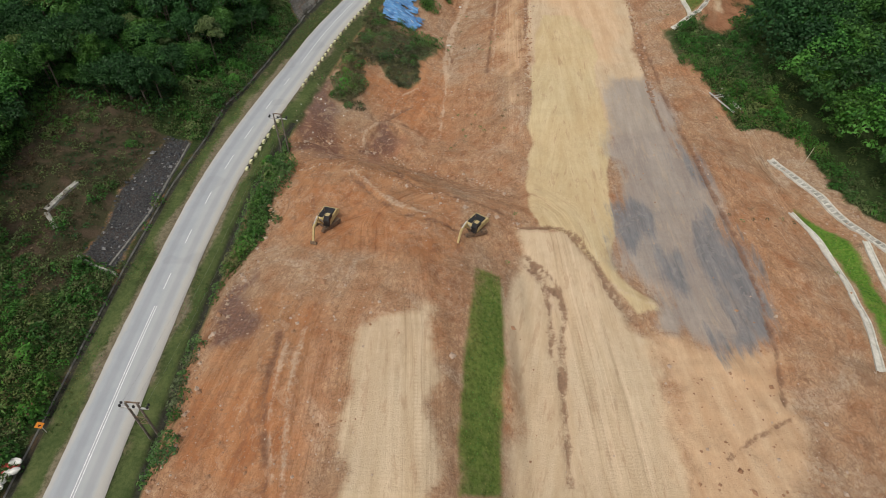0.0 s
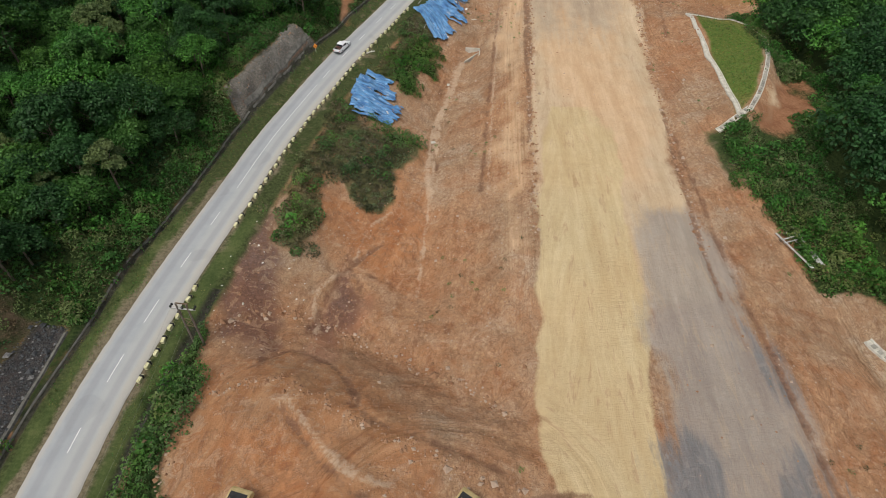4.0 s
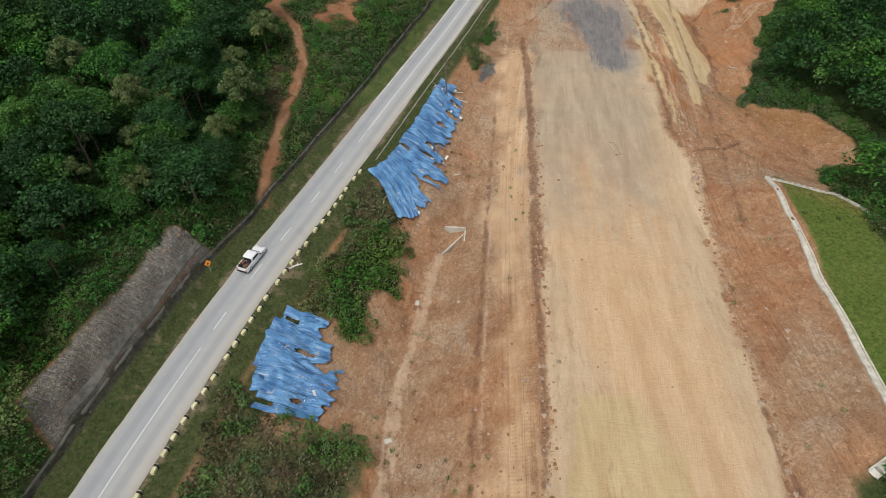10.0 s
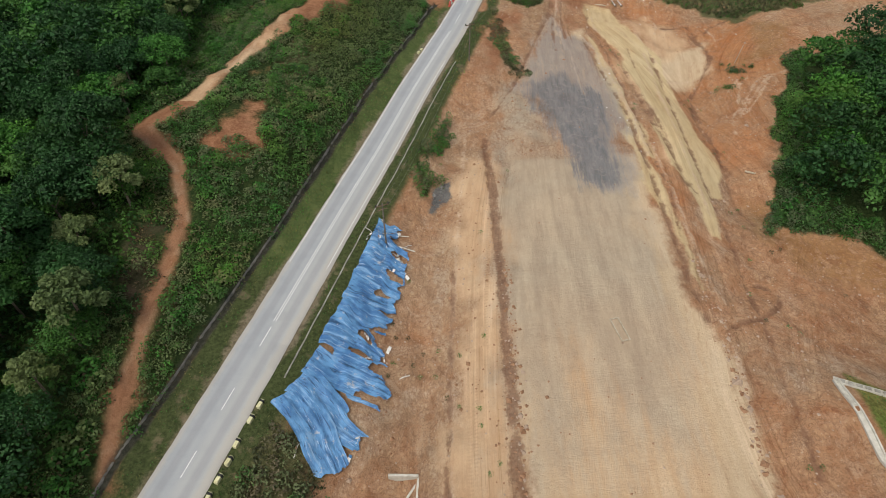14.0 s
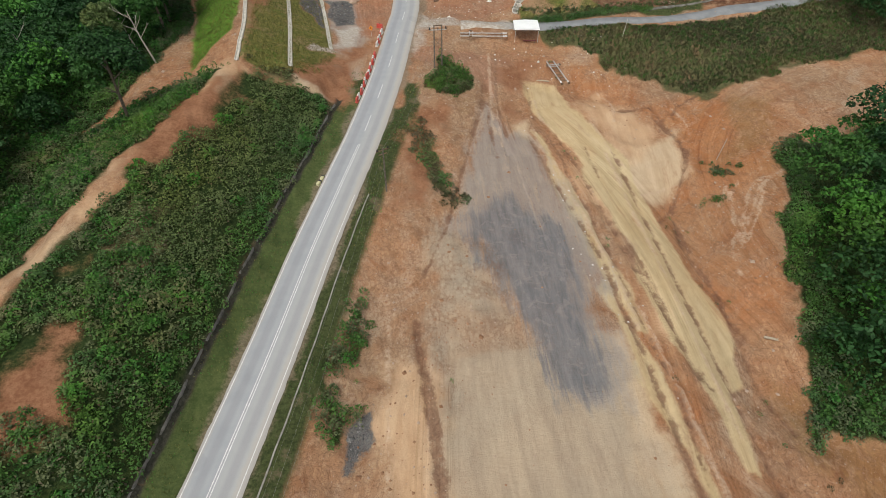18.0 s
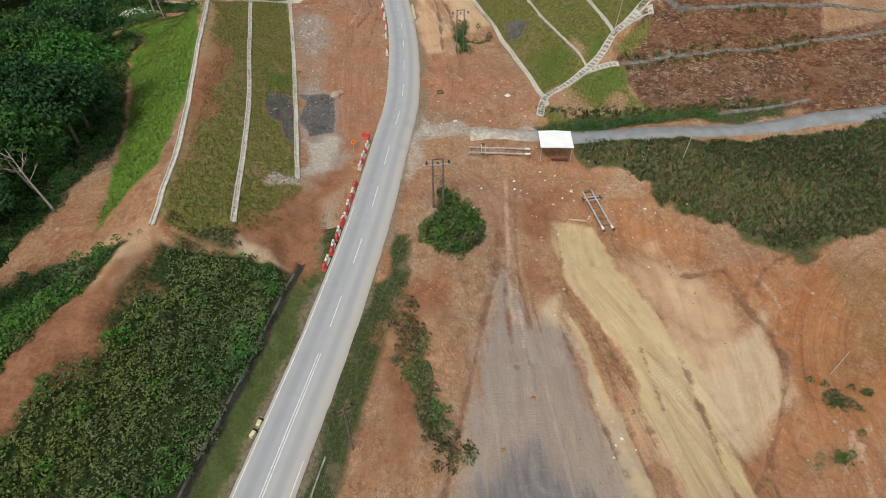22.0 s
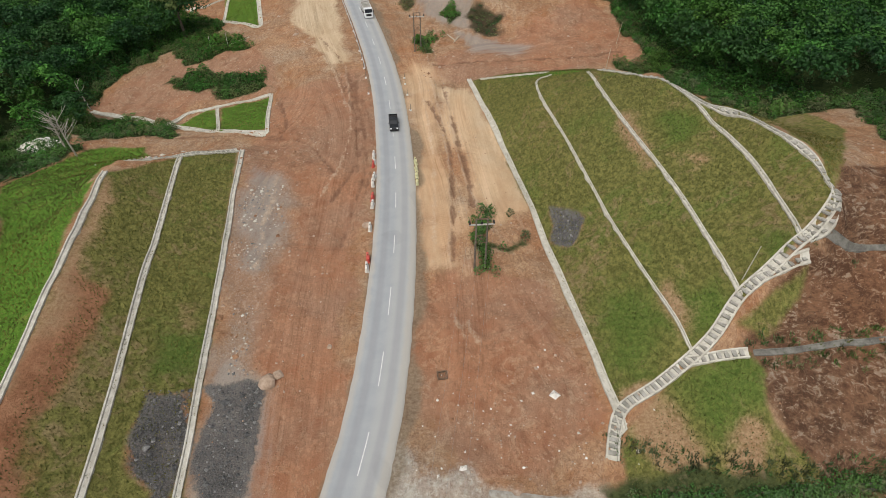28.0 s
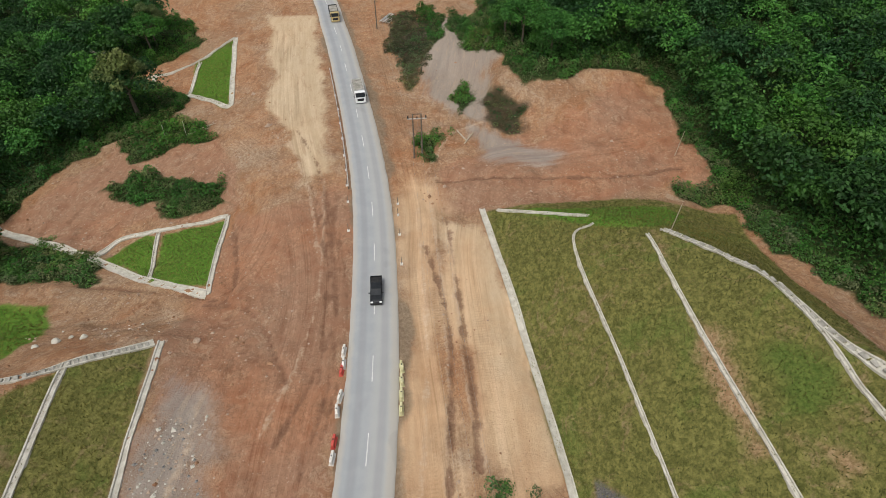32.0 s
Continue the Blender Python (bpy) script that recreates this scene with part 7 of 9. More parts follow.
def dead_tree(x, y, tall, lean, turn, branches, seed):
    """A bare pale trunk with thin broken branches."""
    r = np.random.RandomState(seed)
    tree = tagged(new("dead_tree"), "bare pale dead tree standing at the forest edge", "tree", "dead trees")
    tree.matrix_world = pose(x, y, ground_at(x, y) - 0.2, 0, lean, turn)
    bm = bmesh.new()

    def limb(a, b, r0, r1):
        a, b = Vector(a), Vector(b)
        m = (b - a).to_track_quat("Z", "Y").to_matrix().to_4x4()
        m.translation = (a + b) / 2
        bmesh.ops.create_cone(bm, cap_ends=True, segments=6, radius1=r0, radius2=r1, depth=(b - a).length, matrix=m)

    limb((0, 0, 0), (0.15, 0.1, tall * 0.5), 0.19, 0.14)
    limb((0.15, 0.1, tall * 0.5), (0, 0, tall), 0.14, 0.05)
    meshes = [("trunk", bm)]
    bm = bmesh.new()
    for k in range(branches):
        z, a = tall * r.uniform(0.4, 0.95), k * 2.4 + r.uniform(0, 0.8)
        reach = tall * r.uniform(0.12, 0.3)
        tip = (reach * math.cos(a), reach * math.sin(a), z + reach * 0.8)
        limb((0.08, 0.05, z), tip, 0.06, 0.03)
        for q in range(4):
            b = a + r.uniform(-1, 1)
            s = r.uniform(0.4, 0.9)
            start = (tip[0] * s, tip[1] * s, z + reach * 0.8 * s)
            limb(start, (start[0] + reach * 0.4 * math.cos(b), start[1] + reach * 0.4 * math.sin(b), start[2] + reach * 0.4), 0.03, 0.012)
    meshes.append(("branches", bm))
    for nm, b in meshes:
        me = bpy.data.meshes.new(nm)
        b.to_mesh(me)
        b.free()
        me.materials.append(MAT_DEADWOOD)
        new(nm, me).parent = tree


for k, (x, y, tall, lean, turn, branches) in enumerate(((-27.9, 301.2, 9.5, 10, 200, 3), (-8.8, 301.5, 10.0, 14, 150, 7), (-12.2, 306.1, 9.0, 12, 170, 6), (-11.0, 396.8, 9.0, 4, 160, 22), (-13.5, 399.0, 8.0, 8, 120, 18), (-17.3, 422.8, 7.0, 10, 150, 5), (-15.1, 478.5, 8.0, 3, 0, 9))):
    dead_tree(x, y, tall, lean, turn, branches, 60 + k)
# ---- small builders ----
def part(name, bm, material, parent, label=""):
    """Links a bmesh as one mesh under a thing or a part."""
    me = bpy.data.meshes.new(name)
    bm.to_mesh(me)
    bm.free()
    for mat in material if isinstance(material, list) else [material]:
        me.materials.append(mat)
    ob = new(name, me)
    ob.parent = parent
    if label:
        ob["label"] = label
    return ob


def thing(name, m, label, category, group="", kind=""):
    ob = tagged(new(name), label, category, group, kind)
    ob.matrix_world = m
    return ob


def boxes(*specs, bevel=0.0):
    """A bmesh of boxes: (centre, size, turn about z in degrees, tilt about y)."""
    bm = bmesh.new()
    for c, s, *r in specs:
        m = pose(*c, 0, r[1] if len(r) > 1 else 0, r[0] if r else 0) @ Matrix.Diagonal((*s, 1))
        bmesh.ops.create_cube(bm, size=1, matrix=m)
    if bevel:
        bmesh.ops.bevel(bm, geom=bm.edges[:], offset=bevel, segments=2, affect="EDGES", profile=0.6)
    return bm


def bars(*specs, seg=8):
    """A bmesh of round bars: (from, to, radius, end radius)."""
    bm = bmesh.new()
    for a, b, r, *e in specs:
        a, b = Vector(a), Vector(b)
        m = (b - a).to_track_quat("Z", "Y").to_matrix().to_4x4()
        m.translation = (a + b) / 2
        bmesh.ops.create_cone(bm, cap_ends=True, segments=seg, radius1=r, radius2=e[0] if e else r, depth=(b - a).length, matrix=m)
    return bm


def prism(profile, width, axis="y", bevel=0.0):
    """A side profile of (x, z) points drawn out to a width about the middle plane."""
    bm = bmesh.new()
    lo = [bm.verts.new((x, -width / 2, z)) for x, z in profile]
    hi = [bm.verts.new((x, width / 2, z)) for x, z in profile]
    n = len(profile)
    bm.faces.new(lo)
    bm.faces.new(hi[::-1])
    for k in range(n):
        bm.faces.new((lo[k], hi[k], hi[(k + 1) % n], lo[(k + 1) % n]))
    bmesh.ops.recalc_face_normals(bm, faces=bm.faces[:])
    if bevel:
        bmesh.ops.bevel(bm, geom=bm.edges[:], offset=bevel, segments=2, affect="EDGES", profile=0.6)
    return bm


def wheel(parent, x, y, r, w, name="wheel"):
    """A tyre with its rim and hub, axle along y."""
    bm = bars(((x, y - w / 2, r), (x, y + w / 2, r), r), seg=20)
    bmesh.ops.bevel(bm, geom=[e for e in bm.edges if len(e.link_faces) == 2 and e.calc_face_angle(0) > 1], offset=0.05, segments=2, affect="EDGES")
    ob = part(name, bm, MAT_RUBBER, parent)
    s = 1 if y > 0 else -1
    part("rim", bars(((x, y + s * (w / 2 - 0.03), r), (x, y + s * (w / 2 + 0.015), r), r * 0.6, r * 0.55), ((x, y + s * w / 2, r), (x, y + s * (w / 2 + 0.04), r), r * 0.18), seg=14), MAT_STEEL, ob)
    return ob


def heading(line, s):
    """Place and direction (degrees from +x) at a y along the road."""
    i = int(np.argmin(np.abs(ROAD_LINE[:, 1] - s)))
    d = ROAD_LINE[i + 1] - ROAD_LINE[i - 1]
    return ROAD_LINE[i], math.degrees(math.atan2(d[1], d[0]))


def along_road(s, right, lift=0.0):
    """A pose at y = s on the road, so far right of its middle line, x ahead."""
    p, a = heading(ROAD_LINE, s)
    x, y = p[0] + right * math.sin(radians(a)), p[1] - right * math.cos(radians(a))
    z = p[2] + 0.04 if abs(right) < 3.0 else ground_at(x, y)
    return pose(x, y, z + lift, 0, 0, a)


# ---- road markings ----
def marking(y0, y1, right, width=0.12):
    seg = ROAD_LINE[(ROAD_LINE[:, 1] >= y0) & (ROAD_LINE[:, 1] <= y1)]
    lift = 0.067 - 0.02 * abs(right)
    return ribbon("line", resample(offset_line(seg, right), 1.0), (-width / 2, width / 2), (lift, lift), MAT_PAINT, road)


for y0, y1 in ((20, 52), (196, 274)):
    for right in (-0.14, 0.14):
        marking(y0, y1, right, 0.11)
marking(118, 150, 0.0, 0.11)
for s in np.arange(54, 118, 9.0):
    marking(s, s + 4.2, 0.0)
for s in np.arange(152, 195, 8.0):
    marking(s, s + 4.0, 0.0)
for s in np.arange(277, 520, 11.0):
    marking(s, s + 5.5, 0.0)
marking(205, 300, -2.78, 0.12)
marking(205, 262, 2.78, 0.1)

# ---- side road ----
SIDE_ROAD = [(46, 317.3), (53.5, 316.7), (64.6, 314.2), (71.6, 312.4), (84.3, 309.1), (93.1, 307.8), (105.7, 306.5), (135, 304), (220, 300)]


def drape(name, line, offsets, lifts, material, parent=None, step=0.8, jitter=0.0, curve=True, ease=0, broken=0.0):
    """A strip laid on the ground along a plan line; each lengthwise edge keeps its lift over the ground."""
    p = smooth_line(line, step) if curve and len(line) > 2 else resample(line, step)
    p = np.array(p)[:, :2]
    g = np.gradient(p, axis=0)
    g /= np.linalg.norm(g, axis=1)[:, None]
    rows = []
    wob = np.random.RandomState(len(p))
    for k, (o, l) in enumerate(zip(offsets, lifts)):
        w = o + (jitter * (value_noise(p[:, 0] * 2, p[:, 1] * 2, 3.0, k % 4) - 0.5 + 0.4 * (wob.rand(len(p)) - 0.5)) if k in (0, len(offsets) - 1) else 0)
        x, y = p[:, 0] + g[:, 1] * w, p[:, 1] - g[:, 0] * w
        z = on_ground(x, y)
        for _ in range(ease):
            q = np.pad(z, 1, mode="edge")
            z = (q[2:] + q[:-2] + q[1:-1]) / 3
        gap = value_noise(p[:, 0] + 40, p[:, 1], 0.9, 1) + 0.3 * value_noise(p[:, 0], p[:, 1], 6.0, 2)
        rows.append(np.stack([x, y, z + l - (0.5 * (gap < broken) if broken else 0)], 1))
    a = np.stack(rows, 1)
    me = sheet(name, a[..., 0].ravel(), a[..., 1].ravel(), a[..., 2].ravel(), len(p), len(offsets))
    me.flip_normals()
    me.attributes.new("across", "FLOAT", "POINT").data.foreach_set("value", np.tile(np.array(offsets, np.float32), len(p)))
    if material is not MAT_SIDE_ROAD:
        me.shade_flat()
    me.materials.append(material)
    ob = new(name, me)
    ob.parent = parent
    return ob


side_road = tagged(drape("side_road", SIDE_ROAD[1:], (-1.75, -1.6, 0, 1.6, 1.75), (-0.2, 0.2, 0.24, 0.2, -0.2), MAT_SIDE_ROAD, jitter=0.35, ease=9), "narrow grey side road joining the main road", "road", kind="structure")

# ---- concrete drains ----
def drain(name, line, width=0.7, wall=0.16, rise=0.22, label="pale concrete channel drain on the slope", material=None, steps=0.0, jitter=0.06, broken=0.0):
    """An open U-shaped channel along a plan line, with cross steps where it runs down the slope."""
    h = width / 2
    ob = drape(name, line, (-h - wall - 0.05, -h - wall, -h, -h + 0.03, h - 0.03, h, h + wall, h + wall + 0.05), (-0.3, rise, rise, 0.07, 0.07, rise, rise, -0.3), material or MAT_CONCRETE, jitter=jitter, ease=1, broken=broken)
    tagged(ob, label, "drain")
    if steps:
        p = smooth_line(line, steps) if len(line) > 2 else resample(line, steps)
        for k in range(1, len(p) - 1):
            d = p[k + 1][:2] - p[k - 1][:2]
            bm = boxes(((p[k][0], p[k][1], ground_at(p[k][0], p[k][1]) + 0.09), (0.62 * steps, width - 0.04, 0.2), math.degrees(math.atan2(d[1], d[0]))))
            part("step", bm, MAT_CONCRETE_OLD, ob)
    return ob


def plan_of(name, a=0, b=None):
    return [p[:2] for p in BREAKLINES[name][a:b]]


for name, wide in (("d1", 0.6), ("d2", 0.14), ("d3", 0.26), ("d4", 0.2)):
    drain("bench_drain", plan_of(name), wide, 0.16 if name == "d1" else 0.1, label="broken pale concrete bench drain along the turfed slope", jitter=0.42 if name != "d1" else 0.08, broken={"d1": 0.0, "d2": 0.14, "d3": 0.12, "d4": 0.18}[name])
drain("crest_drain", plan_of("d5", 0, 8), 0.7, label="weathered concrete drain round the crest of the turfed slope", jitter=0.3, steps=1.2)
drain("crest_drain", plan_of("d5", 8), 0.35, label="narrow concrete drain at the far end of the turfed slope")
drain("cascade_drain", [(67.2, 319.6), (68.3, 322.2), (70.2, 325.0), (74.5, 326.6), (78.7, 328.4), (82, 330.2), (85.4, 332.9), (90, 335), (94.5, 337), (97.8, 339.4), (99.6, 342)], 1.0, 0.2, 0.28, "stepped concrete cascade drain climbing the slope", steps=0.75)
drain("cascade_drain", [(78.5, 328.2), (84.8, 327.5)], 0.8, label="short stepped concrete branch drain", steps=0.75)
drain("cascade_drain", [(87.5, 334.0), (93.5, 334.7)], 0.8, label="short stepped concrete branch drain", steps=0.75)
for name in ("cut_b1", "cut_b2"):
    drain("berm_drain", plan_of(name) + [(160, BREAKLINES[name][-1][1] - 2)], 0.4, 0.12, 0.12, "dark stained concrete drain along the cut slope's berm", MAT_DRAIN_DARK)
drain("berm_drain", [(p[0], p[1] + 0.3) for p in BREAKLINES["cut_toe"][2:]], 0.4, 0.12, 0.1, "dark roadside drain at the foot of the cut slope", MAT_DRAIN_DARK)
for name in ("ld1", "ld2", "ld3"):
    drain("bench_drain", plan_of(name), 0.4, label="rough-edged pale concrete bench drain along the turfed slope", jitter=0.32)
drain("cascade_drain", [(1.9, 378.0), (9.0, 377.6), (13.6, 380.0), (22.0, 384.8)], 0.8, 0.2, 0.25, "stepped concrete drain at the end of the turfed slope", steps=0.8)
drain("slope_drain", [(62.1, 182.1), (60.0, 165.3), (58.6, 152), (56.6, 134.2)], 0.5, label="pale concrete drain along the grassed basin")
drain("cascade_drain", plan_of("pond_out") + [(61.9, 182.3)], 0.6, label="stepped concrete drain curving round the grassed basin", steps=0.9)
drain("cascade_drain", [(58.6, 135.2), (56.5, 133.8), (52.4, 131.8)], 0.8, label="stepped concrete outfall of the grassed basin", steps=0.9)
drain("cascade_drain", [(60.8, 89.9), (62.8, 85.1), (64.9, 78.8), (66.5, 72.1), (70, 62)], 0.95, 0.2, 0.3, "wide stepped white concrete drain over bare earth", steps=1.0)
drain("slope_drain", [(58.8, 75.4), (60.3, 68.3), (59.9, 60.1), (58.7, 51.3), (56.3, 42.8)], 0.6, 0.2, label="pale concrete drain beside a strip of grass")
drain("slope_drain", [(66.8, 67.3), (65.6, 58.8), (65, 50)], 0.6, 0.2, label="short pale concrete drain")
drain("slope_drain", [(-17.1, 422.1), (-8.1, 418.1), (2.6, 411.9), (14.5, 402.8), (25.3, 396.6)], 1.1, 0.2, label="wide pale concrete drain crossing bare earth")
drain("slope_drain", [(2.2, 412.9), (5.1, 417.2), (10.6, 418.5), (13.0, 418.2), (23.9, 418.8)], 0.7, label="pale concrete drain round a grass plot")
drain("slope_drain", [(23.9, 418.8), (24.5, 406.1), (25.3, 396.6)], 0.5, label="pale concrete drain along a grass plot")
drain("slope_drain", [(11.7, 417.4), (14.4, 403.4)], 0.4, label="narrow concrete drain dividing two grass plots")
drain("slope_drain", [(-14.0, 479.2), (-0.9, 479.6), (5.8, 484.0), (13.7, 495.8)], 0.5, label="pale concrete drain round a grass plot")
drain("slope_drain", [(13.9, 495.6), (18.4, 457.9)], 0.9, label="pale concrete drain along a grass plot")
drain("slope_drain", [(18.2, 457.7), (6.2, 468.8)], 0.9, label="pale concrete drain along a grass plot")
drain("slope_drain", [(6.7, 483.2), (6.5, 469.3)], 0.5, label="narrow concrete drain beside a grass plot")
drain("slope_drain", [(-3.9, 479.2), (-3.6, 473.5)], 0.6, label="short concrete drain end")
ditch_line = [tuple(p[:2]) for p in offset_line(ROAD_LINE, -7.5)[::6] if 20 < p[1] < 288]
tagged(drape("roadside_drain", ditch_line, (-0.1, 0, 0.14, 0.24), (-0.3, 0.06, 0.06, -0.3), MAT_DRAIN_DARK, ease=4), "dark stained concrete lip of the roadside ditch", "drain")
edge_line = [tuple(p[:2]) for p in offset_line(ROAD_LINE, 4.7)[::6] if 186 < p[1] < 264]
tagged(drape("edge_kerb", edge_line, (-0.11, -0.07, 0.07, 0.11), (-0.2, 0.1, 0.1, -0.2), MAT_CONCRETE_OLD), "thin pale concrete kerb beside the verge", "kerb")
hw = thing("headwall", pose(10.8, 178.2, ground_at(10.8, 178.2), 0, 0, -6), "small pale concrete culvert headwall with one wing", "headwall")
part("wall", boxes(((0, 0, 0.3), (3.5, 0.3, 1.6)), bevel=0.03), MAT_CONCRETE, hw)
part("wing_wall", boxes(((0.0, -3.2, 0.0), (0.25, 6.0, 0.9), -32), ((1.7, -1.4, 0.1), (0.25, 2.8, 1.2))), MAT_CONCRETE, hw)
# ---- loose stones ----
def rubble(name, x, y, size, label, mats, seed=9):
    """Loose stones: squashed, uneven octahedra, as one mass."""
    r = np.random.RandomState(seed)
    n = len(x)
    z = on_ground(x, y)
    dirs = np.array([(1, 0, 0), (0, 1, 0), (-1, 0, 0), (0, -1, 0), (0, 0, 1), (0, 0, -0.6)], float)
    s = size * np.exp(r.normal(0, 0.5, n))
    v = dirs[None] * s[:, None, None] * r.uniform(0.55, 1.2, (n, 6, 1))
    a = r.uniform(0, 6.28, n)
    ca, sa = np.cos(a)[:, None], np.sin(a)[:, None]
    vx, vy = v[..., 0] * ca - v[..., 1] * sa, v[..., 0] * sa + v[..., 1] * ca
    v = np.stack([vx + x[:, None], vy + y[:, None], v[..., 2] * 0.7 + z[:, None] + s[:, None] * 0.15], -1)
    tri = np.array([(0, 1, 4), (1, 2, 4), (2, 3, 4), (3, 0, 4), (1, 0, 5), (2, 1, 5), (3, 2, 5), (0, 3, 5)])
    f = (np.arange(n)[:, None, None] * 6 + tri[None]).reshape(-1, 3)
    me = bpy.data.meshes.new(name)
    me.from_pydata(v.reshape(-1, 3).tolist(), [], f.tolist())
    for mat in mats:
        me.materials.append(mat)
    me.polygons.foreach_set("material_index", np.repeat(r.randint(0, len(mats), n), 8).astype(np.int32))
    me.update()
    return tagged(new(name, me), label, "stones", kind="stuff")


x, y = scattered(-35, 118, 25, 500, 1.0)
bare = np.abs(road_side(x, y)) > 8.5
for kind in ("veg", "turf", "grass", "sand", "cut"):
    if kind in ZONES:
        bare &= cover(kind, x, y) < -0.5
bare &= (np.maximum(cover("pale", x, y), cover("grey", x, y)) < 0) | (rng.rand(len(x)) < 0.08)
bare &= veg_cover(x, y, road_side(x, y)) < 0
bare &= value_noise(x, y, 9.0, 3) + rng.uniform(-0.3, 0.3, len(x)) > 0.55
rubble("loose_stones", x[bare], y[bare], 0.12, "loose pale stones and clods scattered over bare earth", [MAT_STONE, MAT_CLOD, MAT_CLOD])
edge_stones = [np.array(resample([p[:2] for p in BREAKLINES[k]], 0.22)) for k in ("platform_left", "platform_right", "mound_crest", "mound_toe", "berm")]
pts = np.concatenate(edge_stones)
pts = pts + rng.normal(0, 0.55, pts.shape)
pts = pts[pts[:, 1] < 205]
rubble("edge_rubble", pts[:, 0], pts[:, 1], 0.2, "rough earth clods and stones along the platform's edges", [MAT_CLOD, MAT_STONE, MAT_CLOD], 11)
spread = np.concatenate([rng.normal((58, 324), (6, 4), (90, 2)), rng.normal((73, 300), (5, 5), (80, 2)), rng.normal((58, 300), (6, 4), (50, 2)), rng.normal((14, 389.5), (7, 1.2), (40, 2)), rng.normal((56, 250), (1.5, 20), (50, 2)), rng.normal((-24, 100), (3, 6), (60, 2))])
spread = spread[np.abs(road_side(spread[:, 0], spread[:, 1])) > 4.5]
rubble("pale_litter", spread[:, 0], spread[:, 1], 0.13, "small pale stones and litter on red earth", [MAT_CONCRETE, MAT_WHITE_PLASTIC, MAT_STONE], 17)
x, y = scattered(20, 40, 330, 390, 0.6)
g = (cover("pebbly", x, y) > 0.2) & (value_noise(x, y, 3.0, 2) > 0.45)
rubble("pale_rubble", x[g], y[g], 0.13, "pale broken concrete and stones strewn on red earth", [MAT_CONCRETE, MAT_STONE_GREY, MAT_STONE], 16)
x, y = scattered(10, 90, 215, 480, 0.42)
g = cover("gravel", x, y) > 0.2
rubble("crushed_rock", x[g], y[g], 0.13, "dark grey crushed rock dumped on the ground", [MAT_SLATE_GREY, MAT_SLATE_GREY, MAT_SLATE_GREY, MAT_STONE_GREY], 12)


def inside(kind, x0, x1, y0, y1, gap, margin=0.2):
    px, py = scattered(x0, x1, y0, y1, gap)
    k = cover(kind, px, py) > margin
    return px[k], py[k]


# stone-pitched slopes left of the road, with their ledges and end walls
MAT_SLATE = plain("dark_slate", (0.022, 0.024, 0.027), (0.085, 0.087, 0.092), 2.0, 0.7)
MAT_CANE = plain("bleached_rubble", (0.16, 0.145, 0.125), (0.4, 0.375, 0.33), 3.0, 0.95)
x, y = inside("slate", -54, -44, 55, 92, 0.38, -0.2)
rubble("pitching_stones", x, y, 0.14, "dark slate stones pitched on the slope beside the ditch", [MAT_SLATE] * 9 + [MAT_STONE_GREY], 14)
x, y = inside("rockface", -40, -20, 133, 170, 0.42)
kerbside = road_side(x, y) > -8.6
x, y = x[~kerbside], y[~kerbside]
rubble("slope_rubble", x, y, 0.1, "grey weathered rubble covering the steep roadside slope", [MAT_STONE_GREY, MAT_STONE_GREY, MAT_CANE, MAT_CLOD], 15)
x, y = inside("rockface", -40, -20, 133, 170, 0.85)
pale = (value_noise(x, y, 4.0, 1) > 0.35) & (road_side(x, y) < -9.2)
x, y = x[pale], y[pale]
n = len(x)
lean = np.stack([rng.uniform(0.35, 0.8, n), rng.uniform(-0.45, 0.1, n)], 1)
w = 0.055
root, tip = np.stack([x, y, on_ground(x, y) + 0.22], 1), np.stack([x + lean[:, 0], y + lean[:, 1], on_ground(x + lean[:, 0], y + lean[:, 1]) + 0.2], 1)
tagged(new("dry_canes", quads_mesh("dry_canes", np.stack([root + (0, w, 0), root - (0, w, 0), tip - (0, w, 0), tip + (0, w, 0)], 1), [MAT_CANE])), "bleached dry canes lying down the rubble slope", "dry canes", kind="stuff")
tagged(drape("slope_ledge", [(-25.6, 165.2), (-30.3, 149.7), (-33.4, 139.2)], (-0.45, -0.3, 0.3, 0.45), (-0.2, 0.22, 0.18, -0.2), MAT_DRAIN_DARK, ease=2), "damp concrete ledge halfway up the rubble slope", "ledge")
tagged(drape("slope_ledge", [(-45.4, 88.5), (-46.0, 72.0), (-47.9, 58.7)], (-0.3, -0.16, 0.16, 0.3), (-0.2, 0.26, 0.22, -0.2), MAT_DRAIN_DARK, ease=2), "stained concrete ledge along the slate pitching", "ledge")
tagged(drape("end_wall", [(-52.4, 59.6), (-46.2, 57.0)], (-0.25, -0.16, 0.16, 0.25), (-0.3, 0.45, 0.45, -0.3), MAT_CONCRETE_OLD, curve=False), "stained concrete end wall of the slate pitching", "wall")
tagged(drape("broken_drain", [(-57.4, 73.4), (-59.6, 67.2)], (-0.4, -0.3, 0.3, 0.4), (-0.3, 0.35, 0.3, -0.3), MAT_CONCRETE_OLD, curve=False), "broken stained concrete drain section in the scrub", "drain")
tagged(drape("broken_drain", [(-59.4, 66.8), (-57.1, 64.2)], (-0.4, -0.3, 0.3, 0.4), (-0.3, 0.3, 0.26, -0.3), MAT_CONCRETE_OLD, curve=False), "broken stained concrete drain section in the scrub", "drain")


